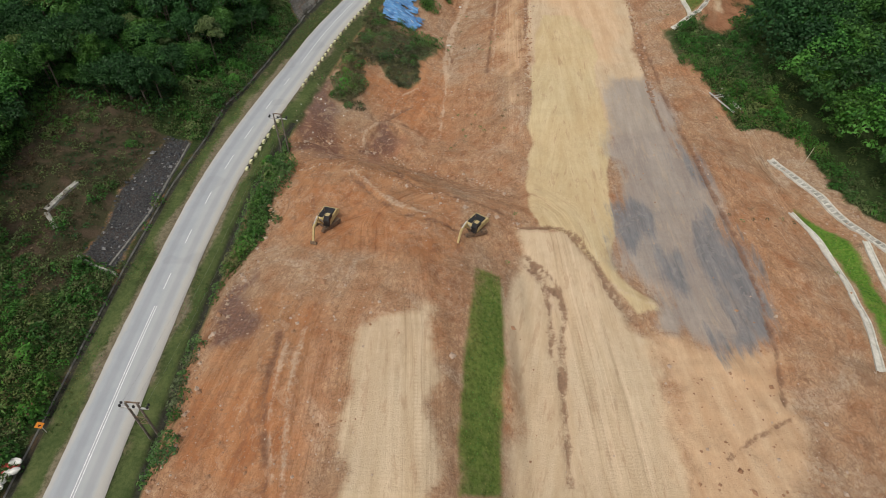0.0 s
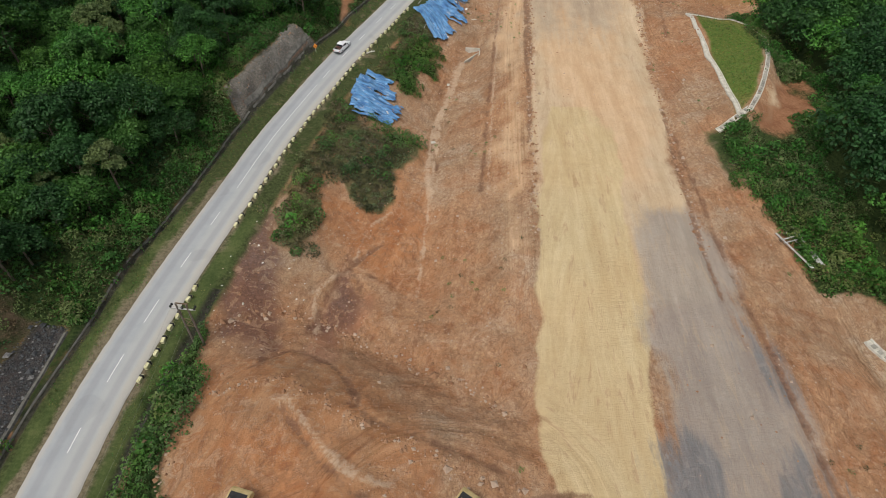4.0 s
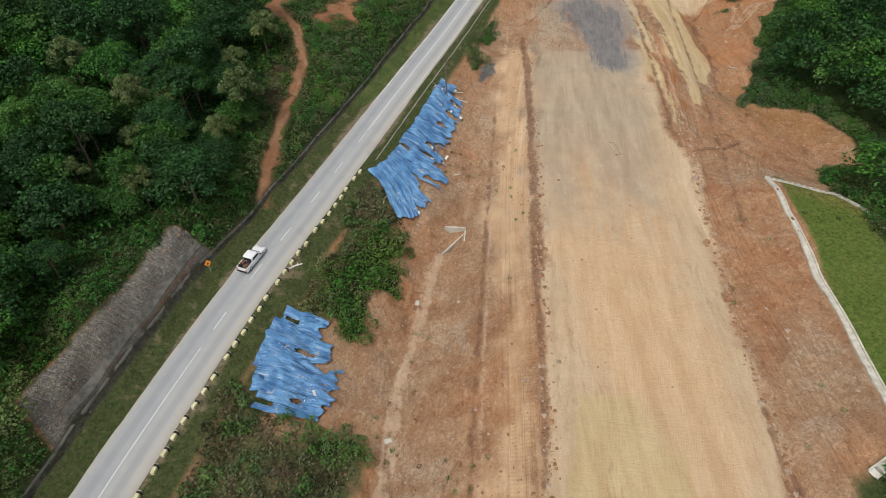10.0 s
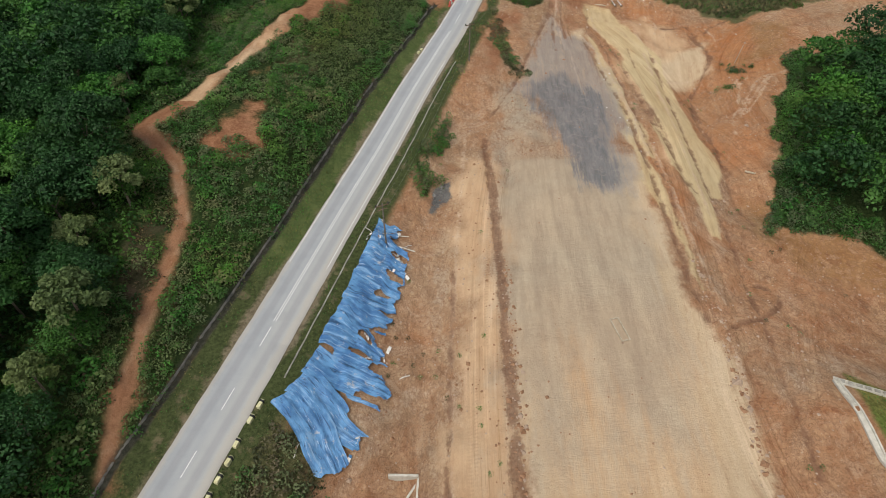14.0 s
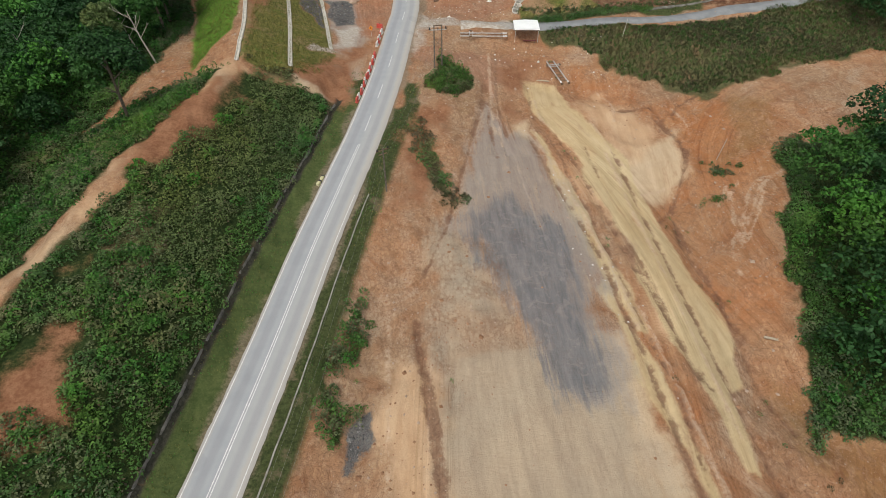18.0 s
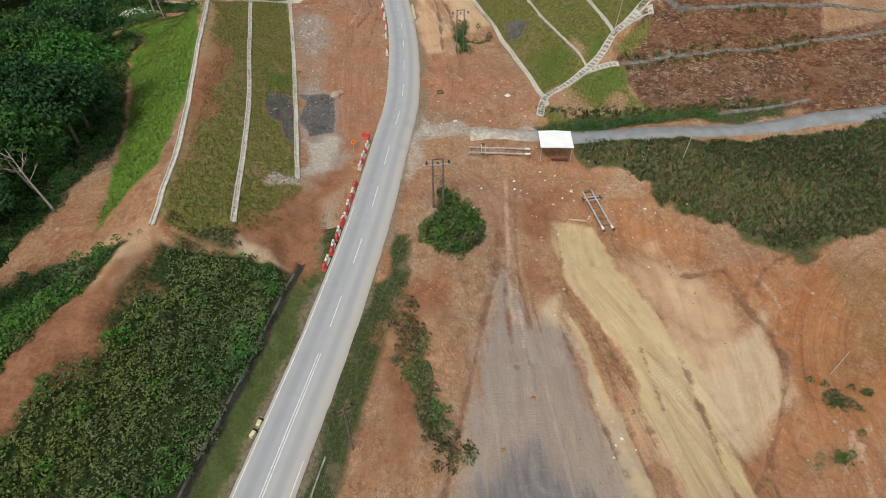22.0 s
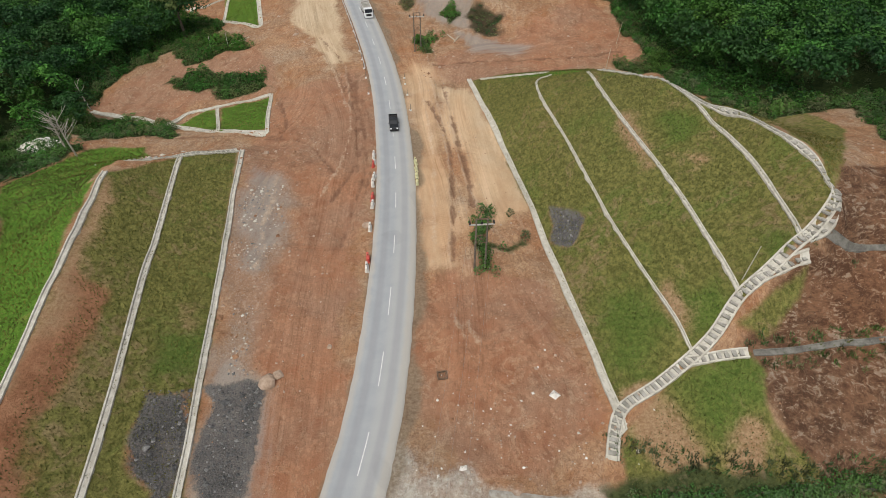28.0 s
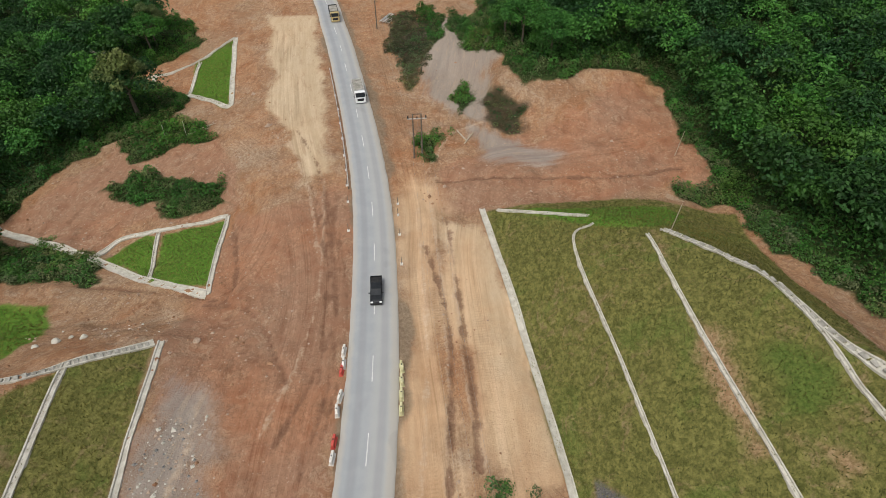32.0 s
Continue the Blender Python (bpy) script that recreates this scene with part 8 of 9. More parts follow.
def boulder(x, y, size, mat, label):
    bm = bmesh.new()
    bmesh.ops.create_icosphere(bm, subdivisions=2, radius=size)
    for v in bm.verts:
        v.co *= 1 + 0.35 * noise.noise(v.co * 1.3 / size + Vector((x, y, 0)))
        v.co.z *= 0.6
    me = bpy.data.meshes.new("boulder")
    bm.to_mesh(me)
    bm.free()
    me.materials.append(mat)
    ob = tagged(new("boulder", me), label, "boulder")
    ob.location = (x, y, ground_at(x, y) + size * 0.2)


for x, y, s in ((31.0, 334.2, 1.0), (32.2, 335.0, 0.6), (42.5, 312.9, 0.4), (43.6, 362.2, 0.7), (26.5, 386, 0.5), (38, 339, 0.35)):
    boulder(x, y, s, MAT_STONE, "pale sandstone boulder lying on bare earth")
for x, y, s in ((7.9, 388.2, 0.6), (11.5, 388.3, 0.5), (9.4, 389, 0.35), (6.0, 387, 0.4)):
    boulder(x, y, s, MAT_CONCRETE, "broken lump of pale concrete on bare earth")

# ---- kerb blocks beside the road ----
block = thing("kerb_block", along_road(110, 3.75), "pale yellow concrete kerb block at the road's edge", "kerb block", "roadside kerb blocks")
part("body", prism([(-0.55, -0.2), (0.55, -0.2), (0.55, 0.42), (0.45, 0.5), (-0.45, 0.5), (-0.55, 0.42)], 0.42, bevel=0.03), MAT_BLOCK, block)
part("black_band", boxes(((0.3, 0, 0.2), (0.26, 0.45, 0.66), 0), bevel=0.01), MAT_BLACK, block, "black band near one end")
r = np.random.RandomState(21)
spots = [s for s in np.arange(112.2, 187, 2.05)] + [s for s in np.arange(82, 97.5, 2.1)]
for s in spots:
    m = along_road(s, 3.75 + r.uniform(-0.12, 0.12)) @ pose(0, 0, r.uniform(-0.06, 0.04), 0, r.uniform(-3, 3), r.uniform(-7, 7))
    copy_thing(block, m)

# ---- plastic road barriers ----
def barrier(m, mat, label):
    ob = thing("plastic_barrier", m, label, "barrier", "plastic road barriers")
    part("body", prism([(-0.72, 0.12), (0.72, 0.12), (0.72, 0.85), (0.62, 0.95), (-0.62, 0.95), (-0.72, 0.85)], 0.3, bevel=0.05), mat, ob)
    part("foot", boxes(((0, 0, 0.06), (1.5, 0.55, 0.22)), bevel=0.05), mat, ob)
    part("filler_cap", bars(((0, 0, 0.94), (0, 0, 1.0), 0.09)), MAT_BLACK, ob)
    return ob


red = barrier(along_road(287, -3.7), MAT_RED, "faded red plastic water-filled road barrier")
white = barrier(along_road(288.4, -3.7), MAT_WHITE_PLASTIC, "dusty white plastic water-filled road barrier")
for k, s in enumerate(np.arange(289.8, 305, 1.42)):
    copy_thing((red, white)[k % 2], along_road(s, -3.65 + r.uniform(-0.1, 0.1)) @ pose(0, 0, 0, 0, 0, r.uniform(-8, 8)))
for k, s in enumerate(np.arange(309, 317, 1.45)):
    copy_thing((white, red)[k % 2], along_road(s, -3.85 + r.uniform(-0.1, 0.1)) @ pose(0, 0, 0, 0, 0, r.uniform(-8, 8)))
copy_thing(red, along_road(317.3, -4.6) @ pose(0, 0, 0, 0, 0, 70))
for k, s in enumerate((351.5, 353.5, 360.5, 367.0, 368.6, 373.0, 374.5, 378.5, 380.0, 381.6)):
    copy_thing((white, red)[k % 3 == 1], along_road(s, -3.75 + r.uniform(-0.15, 0.15)) @ pose(0, 0, 0, 0, 0, r.uniform(-12, 12)))
yellow = barrier(along_road(373.1, 3.6), MAT_BLOCK, "faded yellow plastic road barrier")
for s in (375.1, 377.1, 379.0):
    copy_thing(yellow, along_road(s, 3.6) @ pose(0, 0, 0, 0, 0, r.uniform(-8, 8)))


def delineator(s, right):
    ob = thing("delineator_post", along_road(s, right), "slim dark marker post on a pale base block", "post", "marker posts by the road")
    part("base", boxes(((0, 0, 0.12), (0.4, 0.4, 0.3)), bevel=0.04), MAT_WHITE_PLASTIC, ob)
    part("post", bars(((0, 0, 0.2), (0, 0, 1.5), 0.05)), MAT_POLE, ob)


for s, right in ((405, 4.0), (409.5, 4.1), (413, 4.3), (398, 4.0), (414.8, -4.0), (407, -4.0), (420, -4.0), (425, -3.9), (430, -3.9), (436, -3.8), (442, -3.8), (448, -3.7), (454, -3.7)):
    delineator(s, right)
guard = ROAD_LINE[(ROAD_LINE[:, 1] > 418) & (ROAD_LINE[:, 1] < 470)]
rail = thing("guard_rail", pose(0, 0, 0), "low weathered guard rail along the road's edge", "guard rail")
gp = offset_line(guard, -3.75)
for k in range(0, len(gp) - 4, 4):
    a, b = gp[k], gp[k + 4]
    part("rail", bars(((a[0], a[1], ground_at(a[0], a[1]) + 0.55), (b[0], b[1], ground_at(b[0], b[1]) + 0.55), 0.1), seg=6), MAT_STEEL, rail)
    part("post", boxes(((a[0], a[1], ground_at(a[0], a[1]) + 0.2), (0.14, 0.14, 0.8))), MAT_STEEL_DARK, rail)

# ---- warning signs ----
def warning_sign(x, y, turn, tall=1.7):
    ob = thing("warning_sign", pose(x, y, ground_at(x, y), 0, 0, turn), "orange diamond roadworks sign on a post", "sign", "orange warning signs")
    part("post", bars(((0, 0, -0.2), (0, 0, tall), 0.04)), MAT_STEEL, ob)
    face = part("face", boxes(((0, 0, 0), (0.75, 0.04, 0.75)), bevel=0.01), MAT_ORANGE, ob, "orange diamond face")
    face.matrix_local = pose(0, -0.06, tall, -25, 45, 0)
    mark = part("symbol", boxes(((0, -0.027, 0.02), (0.3, 0.01, 0.12)), ((0, -0.027, -0.12), (0.12, 0.01, 0.16))), MAT_BLACK, face, "black symbol")
    return ob


warning_sign(33.0, 315.4, 10)
warning_sign(-23.8, 162.4, 30)
warning_sign(-45.0, 33.0, 15)

# ---- power poles ----
def insulators(ob, spots, z):
    for x, y in spots:
        part("insulator", bars(((x, y, z), (x, y, z + 0.32), 0.1, 0.07), ((x, y, z + 0.1), (x, y, z + 0.14), 0.15), ((x, y, z + 0.22), (x, y, z + 0.26), 0.13)), MAT_BLACK, ob, "dark insulator")


def pylon(x, y, turn, tall=9.0, gap=1.5, group="twin-pole pylons"):
    """Two poles joined by cross arms and a lattice brace."""
    ob = thing("twin_pole_pylon", pose(x, y, ground_at(x, y), 0, 0, turn), "dark twin-pole power pylon with steel cross arms", "pylon", group)
    h = gap / 2
    for s in (-h, h):
        part("pole", bars(((s, 0, -0.8), (s, 0, tall), 0.16, 0.11)), MAT_POLE, ob)
    part("cross_arm", boxes(((0, 0, tall - 0.9), (gap + 1.9, 0.14, 0.16))), MAT_STEEL, ob)
    part("cross_arm", boxes(((0, 0.16, tall - 0.1), (gap + 0.3, 0.12, 0.14))), MAT_STEEL_DARK, ob)
    part("cross_brace", bars(((-h, 0, tall - 4.2), (h, 0, tall - 2.8), 0.05), ((h, 0, tall - 4.2), (-h, 0, tall - 2.8), 0.05), ((-h, 0, tall - 4.2), (h, 0, tall - 4.2), 0.05), ((-h, 0, tall - 2.8), (h, 0, tall - 2.8), 0.05)), MAT_STEEL_DARK, ob)
    insulators(ob, [(-h - 0.85, 0), (0, 0), (h + 0.85, 0), (-h - 0.85, 0.35), (h + 0.85, 0.35)], tall - 0.82)
    return ob


def pole(x, y, turn, tall=8.0):
    ob = thing("power_pole", pose(x, y, ground_at(x, y), 0, 0, turn), "single weathered power pole with a short cross arm", "pole", "single power poles")
    part("pole", bars(((0, 0, -0.8), (0, 0, tall), 0.15, 0.1)), MAT_POLE, ob)
    part("cross_arm", boxes(((0, 0.12, tall - 0.4), (2.0, 0.12, 0.14))), MAT_STEEL_DARK, ob)
    part("cross_arm", boxes(((0, 0.12, tall - 1.1), (1.4, 0.1, 0.12))), MAT_STEEL_DARK, ob)
    insulators(ob, [(-0.9, 0.12), (0.9, 0.12), (0, 0.12)], tall - 0.33)


pylon(44.3, 298.1, -5, 9.0)
pylon(-32.4, 32.3, -5, 8.0, 1.3)
pylon(-28.2, 87.5, -8, 8.0, 1.3)
pylon(58.9, 350.2, -4, 9.0)
pylon(58.4, 427.3, 0, 9.0)
pole(9.9, 210.5, 20, 8.0)
pole(28.2, 261.6, 20, 8.0)
pole(52, 489.6, 0, 8.0)


def power_line(a, b, ta, tb, gap=1.6, sag=1.6):
    """Three sagging wires between two poles."""
    ob = thing("power_line", pose(0, 0, 0), "thin dark sagging wires strung between two power poles", "wires", "power lines")
    (ax, ay), (bx, by) = a, b
    za, zb = ground_at(ax, ay) + ta, ground_at(bx, by) + tb
    long = math.hypot(bx - ax, by - ay)
    nx, ny = (by - ay) / long, -(bx - ax) / long
    for off in (-gap, 0, gap):
        pts = []
        for k in range(13):
            u = k / 12
            pts.append((ax + (bx - ax) * u + nx * off, ay + (by - ay) * u + ny * off, za + (zb - za) * u - sag * 4 * u * (1 - u)))
        part("wire", bars(*[(p, q, 0.008) for p, q in zip(pts[:-1], pts[1:])], seg=3), MAT_WIRE, ob)


power_line((44.3, 298.1), (28.2, 261.6), 8.5, 7.9, 1.0)
power_line((28.2, 261.6), (9.9, 210.5), 7.9, 7.9, 0.9)
power_line((44.3, 298.1), (58.9, 350.2), 8.5, 8.5)
power_line((58.9, 350.2), (58.4, 427.3), 8.5, 8.5, 1.6, 2.2)
power_line((58.4, 427.3), (52, 489.6), 8.5, 7.9, 1.2)
power_line((-28.2, 87.5), (-32.4, 32.3), 7.5, 7.5, 1.3)


def stake(x, y, lean, turn, tall, mat, label="thin pale leaning pole"):
    ob = thing("marker_pole", pose(x, y, ground_at(x, y), 0, lean, turn), label, "pole", "thin marker poles")
    part("shaft", bars(((0, 0, -0.4), (0, 0, tall), 0.07, 0.045)), mat, ob)
    part("tip", bars(((0, 0, tall), (0, 0, tall + 0.12), 0.055, 0.02)), mat, ob)


stake(86.3, 334.6, 6, 20, 5.0, MAT_CONCRETE)
stake(85.9, 301.6, 14, 40, 3.6, MAT_CONCRETE)
stake(66.1, 88.1, 14, 30, 3.4, MAT_WOOD)
stake(104.2, 419.5, 5, 0, 5.0, MAT_WOOD)
stake(90.0, 391.0, 4, 0, 4.5, MAT_WOOD)
stake(86.5, 262, 12, 20, 4.0, MAT_DEADWOOD)
stake(6.3, 447.4, 4, 0, 3.2, MAT_CONCRETE)
stake(10.8, 447.2, 3, 0, 3.2, MAT_CONCRETE)

# ---- shelter by the side road ----
sx, sy = 66.6, 309.6
shed = thing("open_shelter", pose(sx, sy, ground_at(sx, sy), 0, 0, -13), "open-sided shelter with a flat white sheet roof", "shelter")
part("roof", prism([(-2.75, 2.62), (2.75, 2.62), (2.75, 2.72), (0, 2.86), (-2.75, 2.72)], 5.0, bevel=0.02), MAT_ROOF, shed, "flat white sheet roof")
for a in (-2.5, 2.5):
    for b in (-2.2, 2.2):
        part("post", boxes(((a, b, 1.2), (0.1, 0.1, 2.9))), MAT_STEEL, shed)
part("edge_beam", boxes(((0, -2.4, 2.56), (5.3, 0.08, 0.14)), ((0, 2.4, 2.56), (5.3, 0.08, 0.14))), MAT_STEEL_DARK, shed)
bench = thing("bench", pose(sx + 0.4, sy - 1.9, ground_at(sx + 0.4, sy - 1.9), 0, 0, -13), "maroon bench under the shelter's edge", "bench")
part("seat", boxes(((0, 0, 0.45), (3.0, 0.45, 0.07)), bevel=0.01), MAT_MAROON, bench)
for a in (-1.2, 1.2):
    part("leg", boxes(((a, 0, 0.2), (0.1, 0.4, 0.5))), MAT_STEEL_DARK, bench)


# ---- steel gantry frames lying on the ground ----
def gantry(a, b, wide, label, panels=6):
    """A welded ladder frame lying flat, with base plates and a cross head."""
    (ax, ay), (bx, by) = a, b
    ang, long = math.degrees(math.atan2(by - ay, bx - ax)), math.hypot(bx - ax, by - ay)
    ob = thing("gantry_frame", pose(ax, ay, max(ground_at(ax, ay), ground_at((ax + bx) / 2, (ay + by) / 2)) + 0.05, 0, 0, ang), label, "steel frame", "lying gantry frames")
    h = wide / 2
    for s in (-h, h):
        part("chord", boxes(((long / 2, s, 0.16), (long, 0.2, 0.2)), bevel=0.02), MAT_STEEL, ob, "pale steel chord")
        part("base_plate", boxes(((long, s, 0.16), (0.06, 0.5, 0.5))), MAT_STEEL_DARK, ob)
        part("foot", boxes(((long - 0.55, s, 0.18), (0.9, 0.26, 0.26)), bevel=0.02), MAT_WHITE, ob)
    for k in range(panels + 1):
        x = long * (0.04 + 0.84 * k / panels)
        part("cross_bar", boxes(((x, 0, 0.16), (0.1, wide, 0.1))), MAT_STEEL_DARK, ob)
    part("cross_head", boxes(((long * 0.2, 0, 0.34), (0.16, wide + 1.5, 0.16)), ((long * 0.2 + 0.7, 0, 0.34), (0.12, wide + 0.9, 0.12))), MAT_STEEL, ob)
    for s in (-1, 1):
        part("lamp_bracket", boxes(((long * 0.2 + 0.2, s * (h + 0.7), 0.42), (0.7, 0.3, 0.18))), MAT_STEEL_DARK, ob)


gantry((52.2, 311.9), (62.3, 309.3), 1.5, "white-painted steel gantry frame lying near the shelter")
gantry((69.4, 300.6), (69.2, 290.8), 1.5, "white-painted steel gantry frame lying on red earth")
gantry((54.6, 107.5), (57.0, 99.9), 1.6, "rusty white steel frame lying at the edge of the shrubs", 4)
lone = thing("steel_beam", pose(57.4, 104.5, ground_at(57.4, 104.5) + 0.25, 0, 0, 0), "pale loose steel beam leaning in the shrubs", "beam")
part("web", boxes(((0, 0, 0.1), (0.12, 8.5, 0.3), 8)), MAT_STEEL, lone)
part("flange", boxes(((0, 0, 0.26), (0.3, 8.5, 0.05), 8), ((0, 0, -0.06), (0.3, 8.5, 0.05), 8)), MAT_STEEL, lone)
pack = thing("scaffold_stack", pose(55.5, 494, ground_at(55.5, 494), 0, 0, 60), "stack of pale steel scaffold tubes on earth", "scaffold")
for k in range(7):
    part("tube", bars(((-3, k * 0.45 - 1.3, 0.2 + 0.1 * (k % 2)), (3, k * 0.45 - 1.3, 0.2 + 0.1 * (k % 2)), 0.12)), MAT_STEEL, pack)


def log(x, y, turn, long, r0=0.18, mat=None, label="bleached log lying on the ground"):
    ob = thing("log", pose(x, y, ground_at(x, y) + r0 * 0.7, 0, 0, turn), label, "log")
    part("stem", bars(((-long / 2, 0, 0), (0, 0.1, 0.05), r0, r0 * 0.9), ((0, 0.1, 0.05), (long / 2, 0, 0), r0 * 0.9, r0 * 0.7)), mat or MAT_WOOD, ob)
    part("stub", bars(((long * 0.2, 0, 0), (long * 0.26, 0.35, 0.2), r0 * 0.4, r0 * 0.25)), mat or MAT_WOOD, ob)


log(66.1, 295.4, -20, 2.8)
log(-12.4, 163.4, 32, 2.4, 0.16, MAT_BLOCK_WHITE, "pale fallen post on the verge")
log(74, 226, -35, 2.2)
log(13.5, 448, 25, 5.0)
log(15, 449.5, 30, 5.0)
log(68.6, 433, 60, 5.0, 0.16, MAT_WOOD)
log(67.4, 434.5, 110, 4.0, 0.16, MAT_WOOD)

# ---- sacks and broken barriers heaped by the road ----
heap = thing("refuse_heap", pose(-46.8, 28.0, ground_at(-46.8, 28.0)), "heap of red and white sacks and broken barriers", "refuse heap")
for k in range(16):
    bm = bmesh.new()
    bmesh.ops.create_icosphere(bm, subdivisions=2, radius=0.5, matrix=pose(r.uniform(-2.2, 1.0), r.uniform(-2.6, 1.6), r.uniform(0.15, 0.5), 0, 0, r.uniform(0, 180)) @ Matrix.Diagonal((1.3, 0.8, 0.6, 1)))
    for v in bm.verts:
        v.co += 0.14 * noise.noise_vector(v.co * 2)
    part("sack", bm, (MAT_RED, MAT_WHITE_PLASTIC, MAT_WHITE_PLASTIC)[k % 3], heap)
heap_sheet = thing("crumpled_sheet", pose(-19.5, 401.0, ground_at(-19.5, 401.0), 0, 0, 20), "crumpled white plastic sheeting heaped among the trees", "sheeting")
for k, (px, py, size) in enumerate(((-1.4, 0.2, 1.7), (0.9, 0.5, 1.9), (2.6, -0.6, 1.3), (0.2, -1.2, 1.4))):
    bm = bmesh.new()
    bmesh.ops.create_icosphere(bm, subdivisions=4, radius=size, matrix=pose(px, py, 0.2) @ Matrix.Diagonal((1.25, 0.9, 0.75, 1)))
    for v in bm.verts:
        v.co += 0.55 * noise.noise_vector(v.co * 1.3 + Vector((k * 7, 0, 0))) + 0.22 * noise.noise_vector(v.co * 3.7)
    part("fold", bm, MAT_WHITE_PLASTIC, heap_sheet)
trap = thing("inlet_frame", pose(51.2, 332.9, ground_at(51.2, 332.9)), "small dark square steel inlet frame", "inlet")
part("frame", boxes(((0, 0.5, 0.1), (1.2, 0.12, 0.3)), ((0, -0.5, 0.1), (1.2, 0.12, 0.3)), ((0.55, 0, 0.1), (0.12, 1.0, 0.3)), ((-0.55, 0, 0.1), (0.12, 1.0, 0.3))), MAT_STEEL_DARK, trap)
part("grate", boxes(*[((k * 0.2 - 0.4, 0, 0.08), (0.06, 1.0, 0.06)) for k in range(5)]), MAT_STEEL_DARK, trap)
for x, y in ((18.7, 266.2), (18.1, 265.0)):
    m = pose(x, y, ground_at(x, y), 0, 0, r.uniform(40, 80))
    copy_thing(block, m)


# ---- tarpaulins over the failed slope ----
def tarp_sheet(parent, a, b, width, seed):
    """One sheet pulled down the slope from a to b, creased along its length, torn to a ragged tongue at its foot."""
    a, b = np.array(a, float), np.array(b, float)
    d = b - a
    long = np.linalg.norm(d)
    d /= long
    s = np.array([d[1], -d[0]])
    nu, nv = int(long / 0.2) + 2, int(width / 0.14) + 2
    u, v = np.meshgrid(np.linspace(0, 1, nu), np.linspace(-0.5, 0.5, nv), indexing="ij")
    fan = 1.6 - (0.15 + 0.5 * ((seed * 7) % 5) / 4) * u**1.5
    edge = 0.5 * (value_noise(u * 5 + seed * 7, v * 0 + seed, 1.0, 1) - 0.5)
    w = v * width * fan + edge + 0.8 * np.sin(2.2 * u + seed * 1.7) * u
    ragged = (value_noise(v * 5 + seed * 3, u * 0, 1.0, 2) - 0.5) * 1.9 + 0.7 * (value_noise(v * 15 + seed, u * 0, 1.0, 1) - 0.5)
    l = u * long + ragged * np.clip(u - 0.35, 0, 1) - 0.4 * np.clip(0.3 - u, 0, 1) * ragged
    x, y = a[0] + d[0] * l + s[0] * w, a[1] + d[1] * l + s[1] * w
    crease = value_noise(v * width * 2.8 + u * 1.2 + seed, u * long * 0.14, 1.0, 3)
    folds = 0.6 * np.abs(crease - 0.5) ** 0.8 + 0.25 * value_noise(x, y, 0.7, 1)
    z = on_ground(x.ravel(), y.ravel()).reshape(x.shape) + 0.2 + folds + 0.15 * value_noise(x, y, 2.4, 0) + 0.03 * (seed % 4)
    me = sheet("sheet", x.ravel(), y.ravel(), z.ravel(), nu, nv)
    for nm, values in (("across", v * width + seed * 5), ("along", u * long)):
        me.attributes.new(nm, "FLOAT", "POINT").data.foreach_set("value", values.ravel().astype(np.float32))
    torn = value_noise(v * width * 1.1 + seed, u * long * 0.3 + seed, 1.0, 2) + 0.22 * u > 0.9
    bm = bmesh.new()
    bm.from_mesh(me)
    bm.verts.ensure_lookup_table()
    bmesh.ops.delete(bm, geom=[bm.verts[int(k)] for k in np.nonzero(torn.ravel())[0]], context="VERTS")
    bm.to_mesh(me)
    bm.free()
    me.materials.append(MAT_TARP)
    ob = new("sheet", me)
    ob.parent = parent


def tarp(name_label, sheets, seed):
    ob = thing("tarpaulin", pose(0, 0, 0), name_label, "tarpaulin", "blue tarpaulins")
    for k, (a, b, w) in enumerate(sheets):
        tarp_sheet(ob, a, b, w, seed + k)


tarp("crumpled torn blue tarpaulin sheets covering a failed road bank", [
    ((-1.6, 186.2), (3.6, 178.4), 3.0), ((-0.8, 188.0), (6.6, 182.0), 2.8), ((0.4, 190.6), (8.6, 186.2), 2.6), ((1.4, 193.2), (9.4, 190.6), 3.0),
    ((2.6, 196.4), (9.2, 193.6), 3.0), ((3.8, 199.4), (9.8, 197.4), 2.4), ((4.8, 202.6), (10.6, 200.8), 3.4), ((6.2, 206.4), (11.8, 204.6), 3.6), ((7.6, 210.2), (12.8, 208.4), 3.2), ((8.6, 213.4), (11.8, 212.6), 2.2)], 3)
tarp("faded crumpled blue tarpaulin on the grassy road bank", [
    ((-13.9, 144.0), (-6.4, 142.6), 2.8), ((-14.6, 146.8), (-5.2, 145.4), 3.2), ((-14.6, 149.8), (-5.2, 148.0), 3.2), ((-14.0, 152.4), (-6.4, 150.8), 2.8), ((-12.8, 154.6), (-7.8, 153.2), 2.6)], 31)


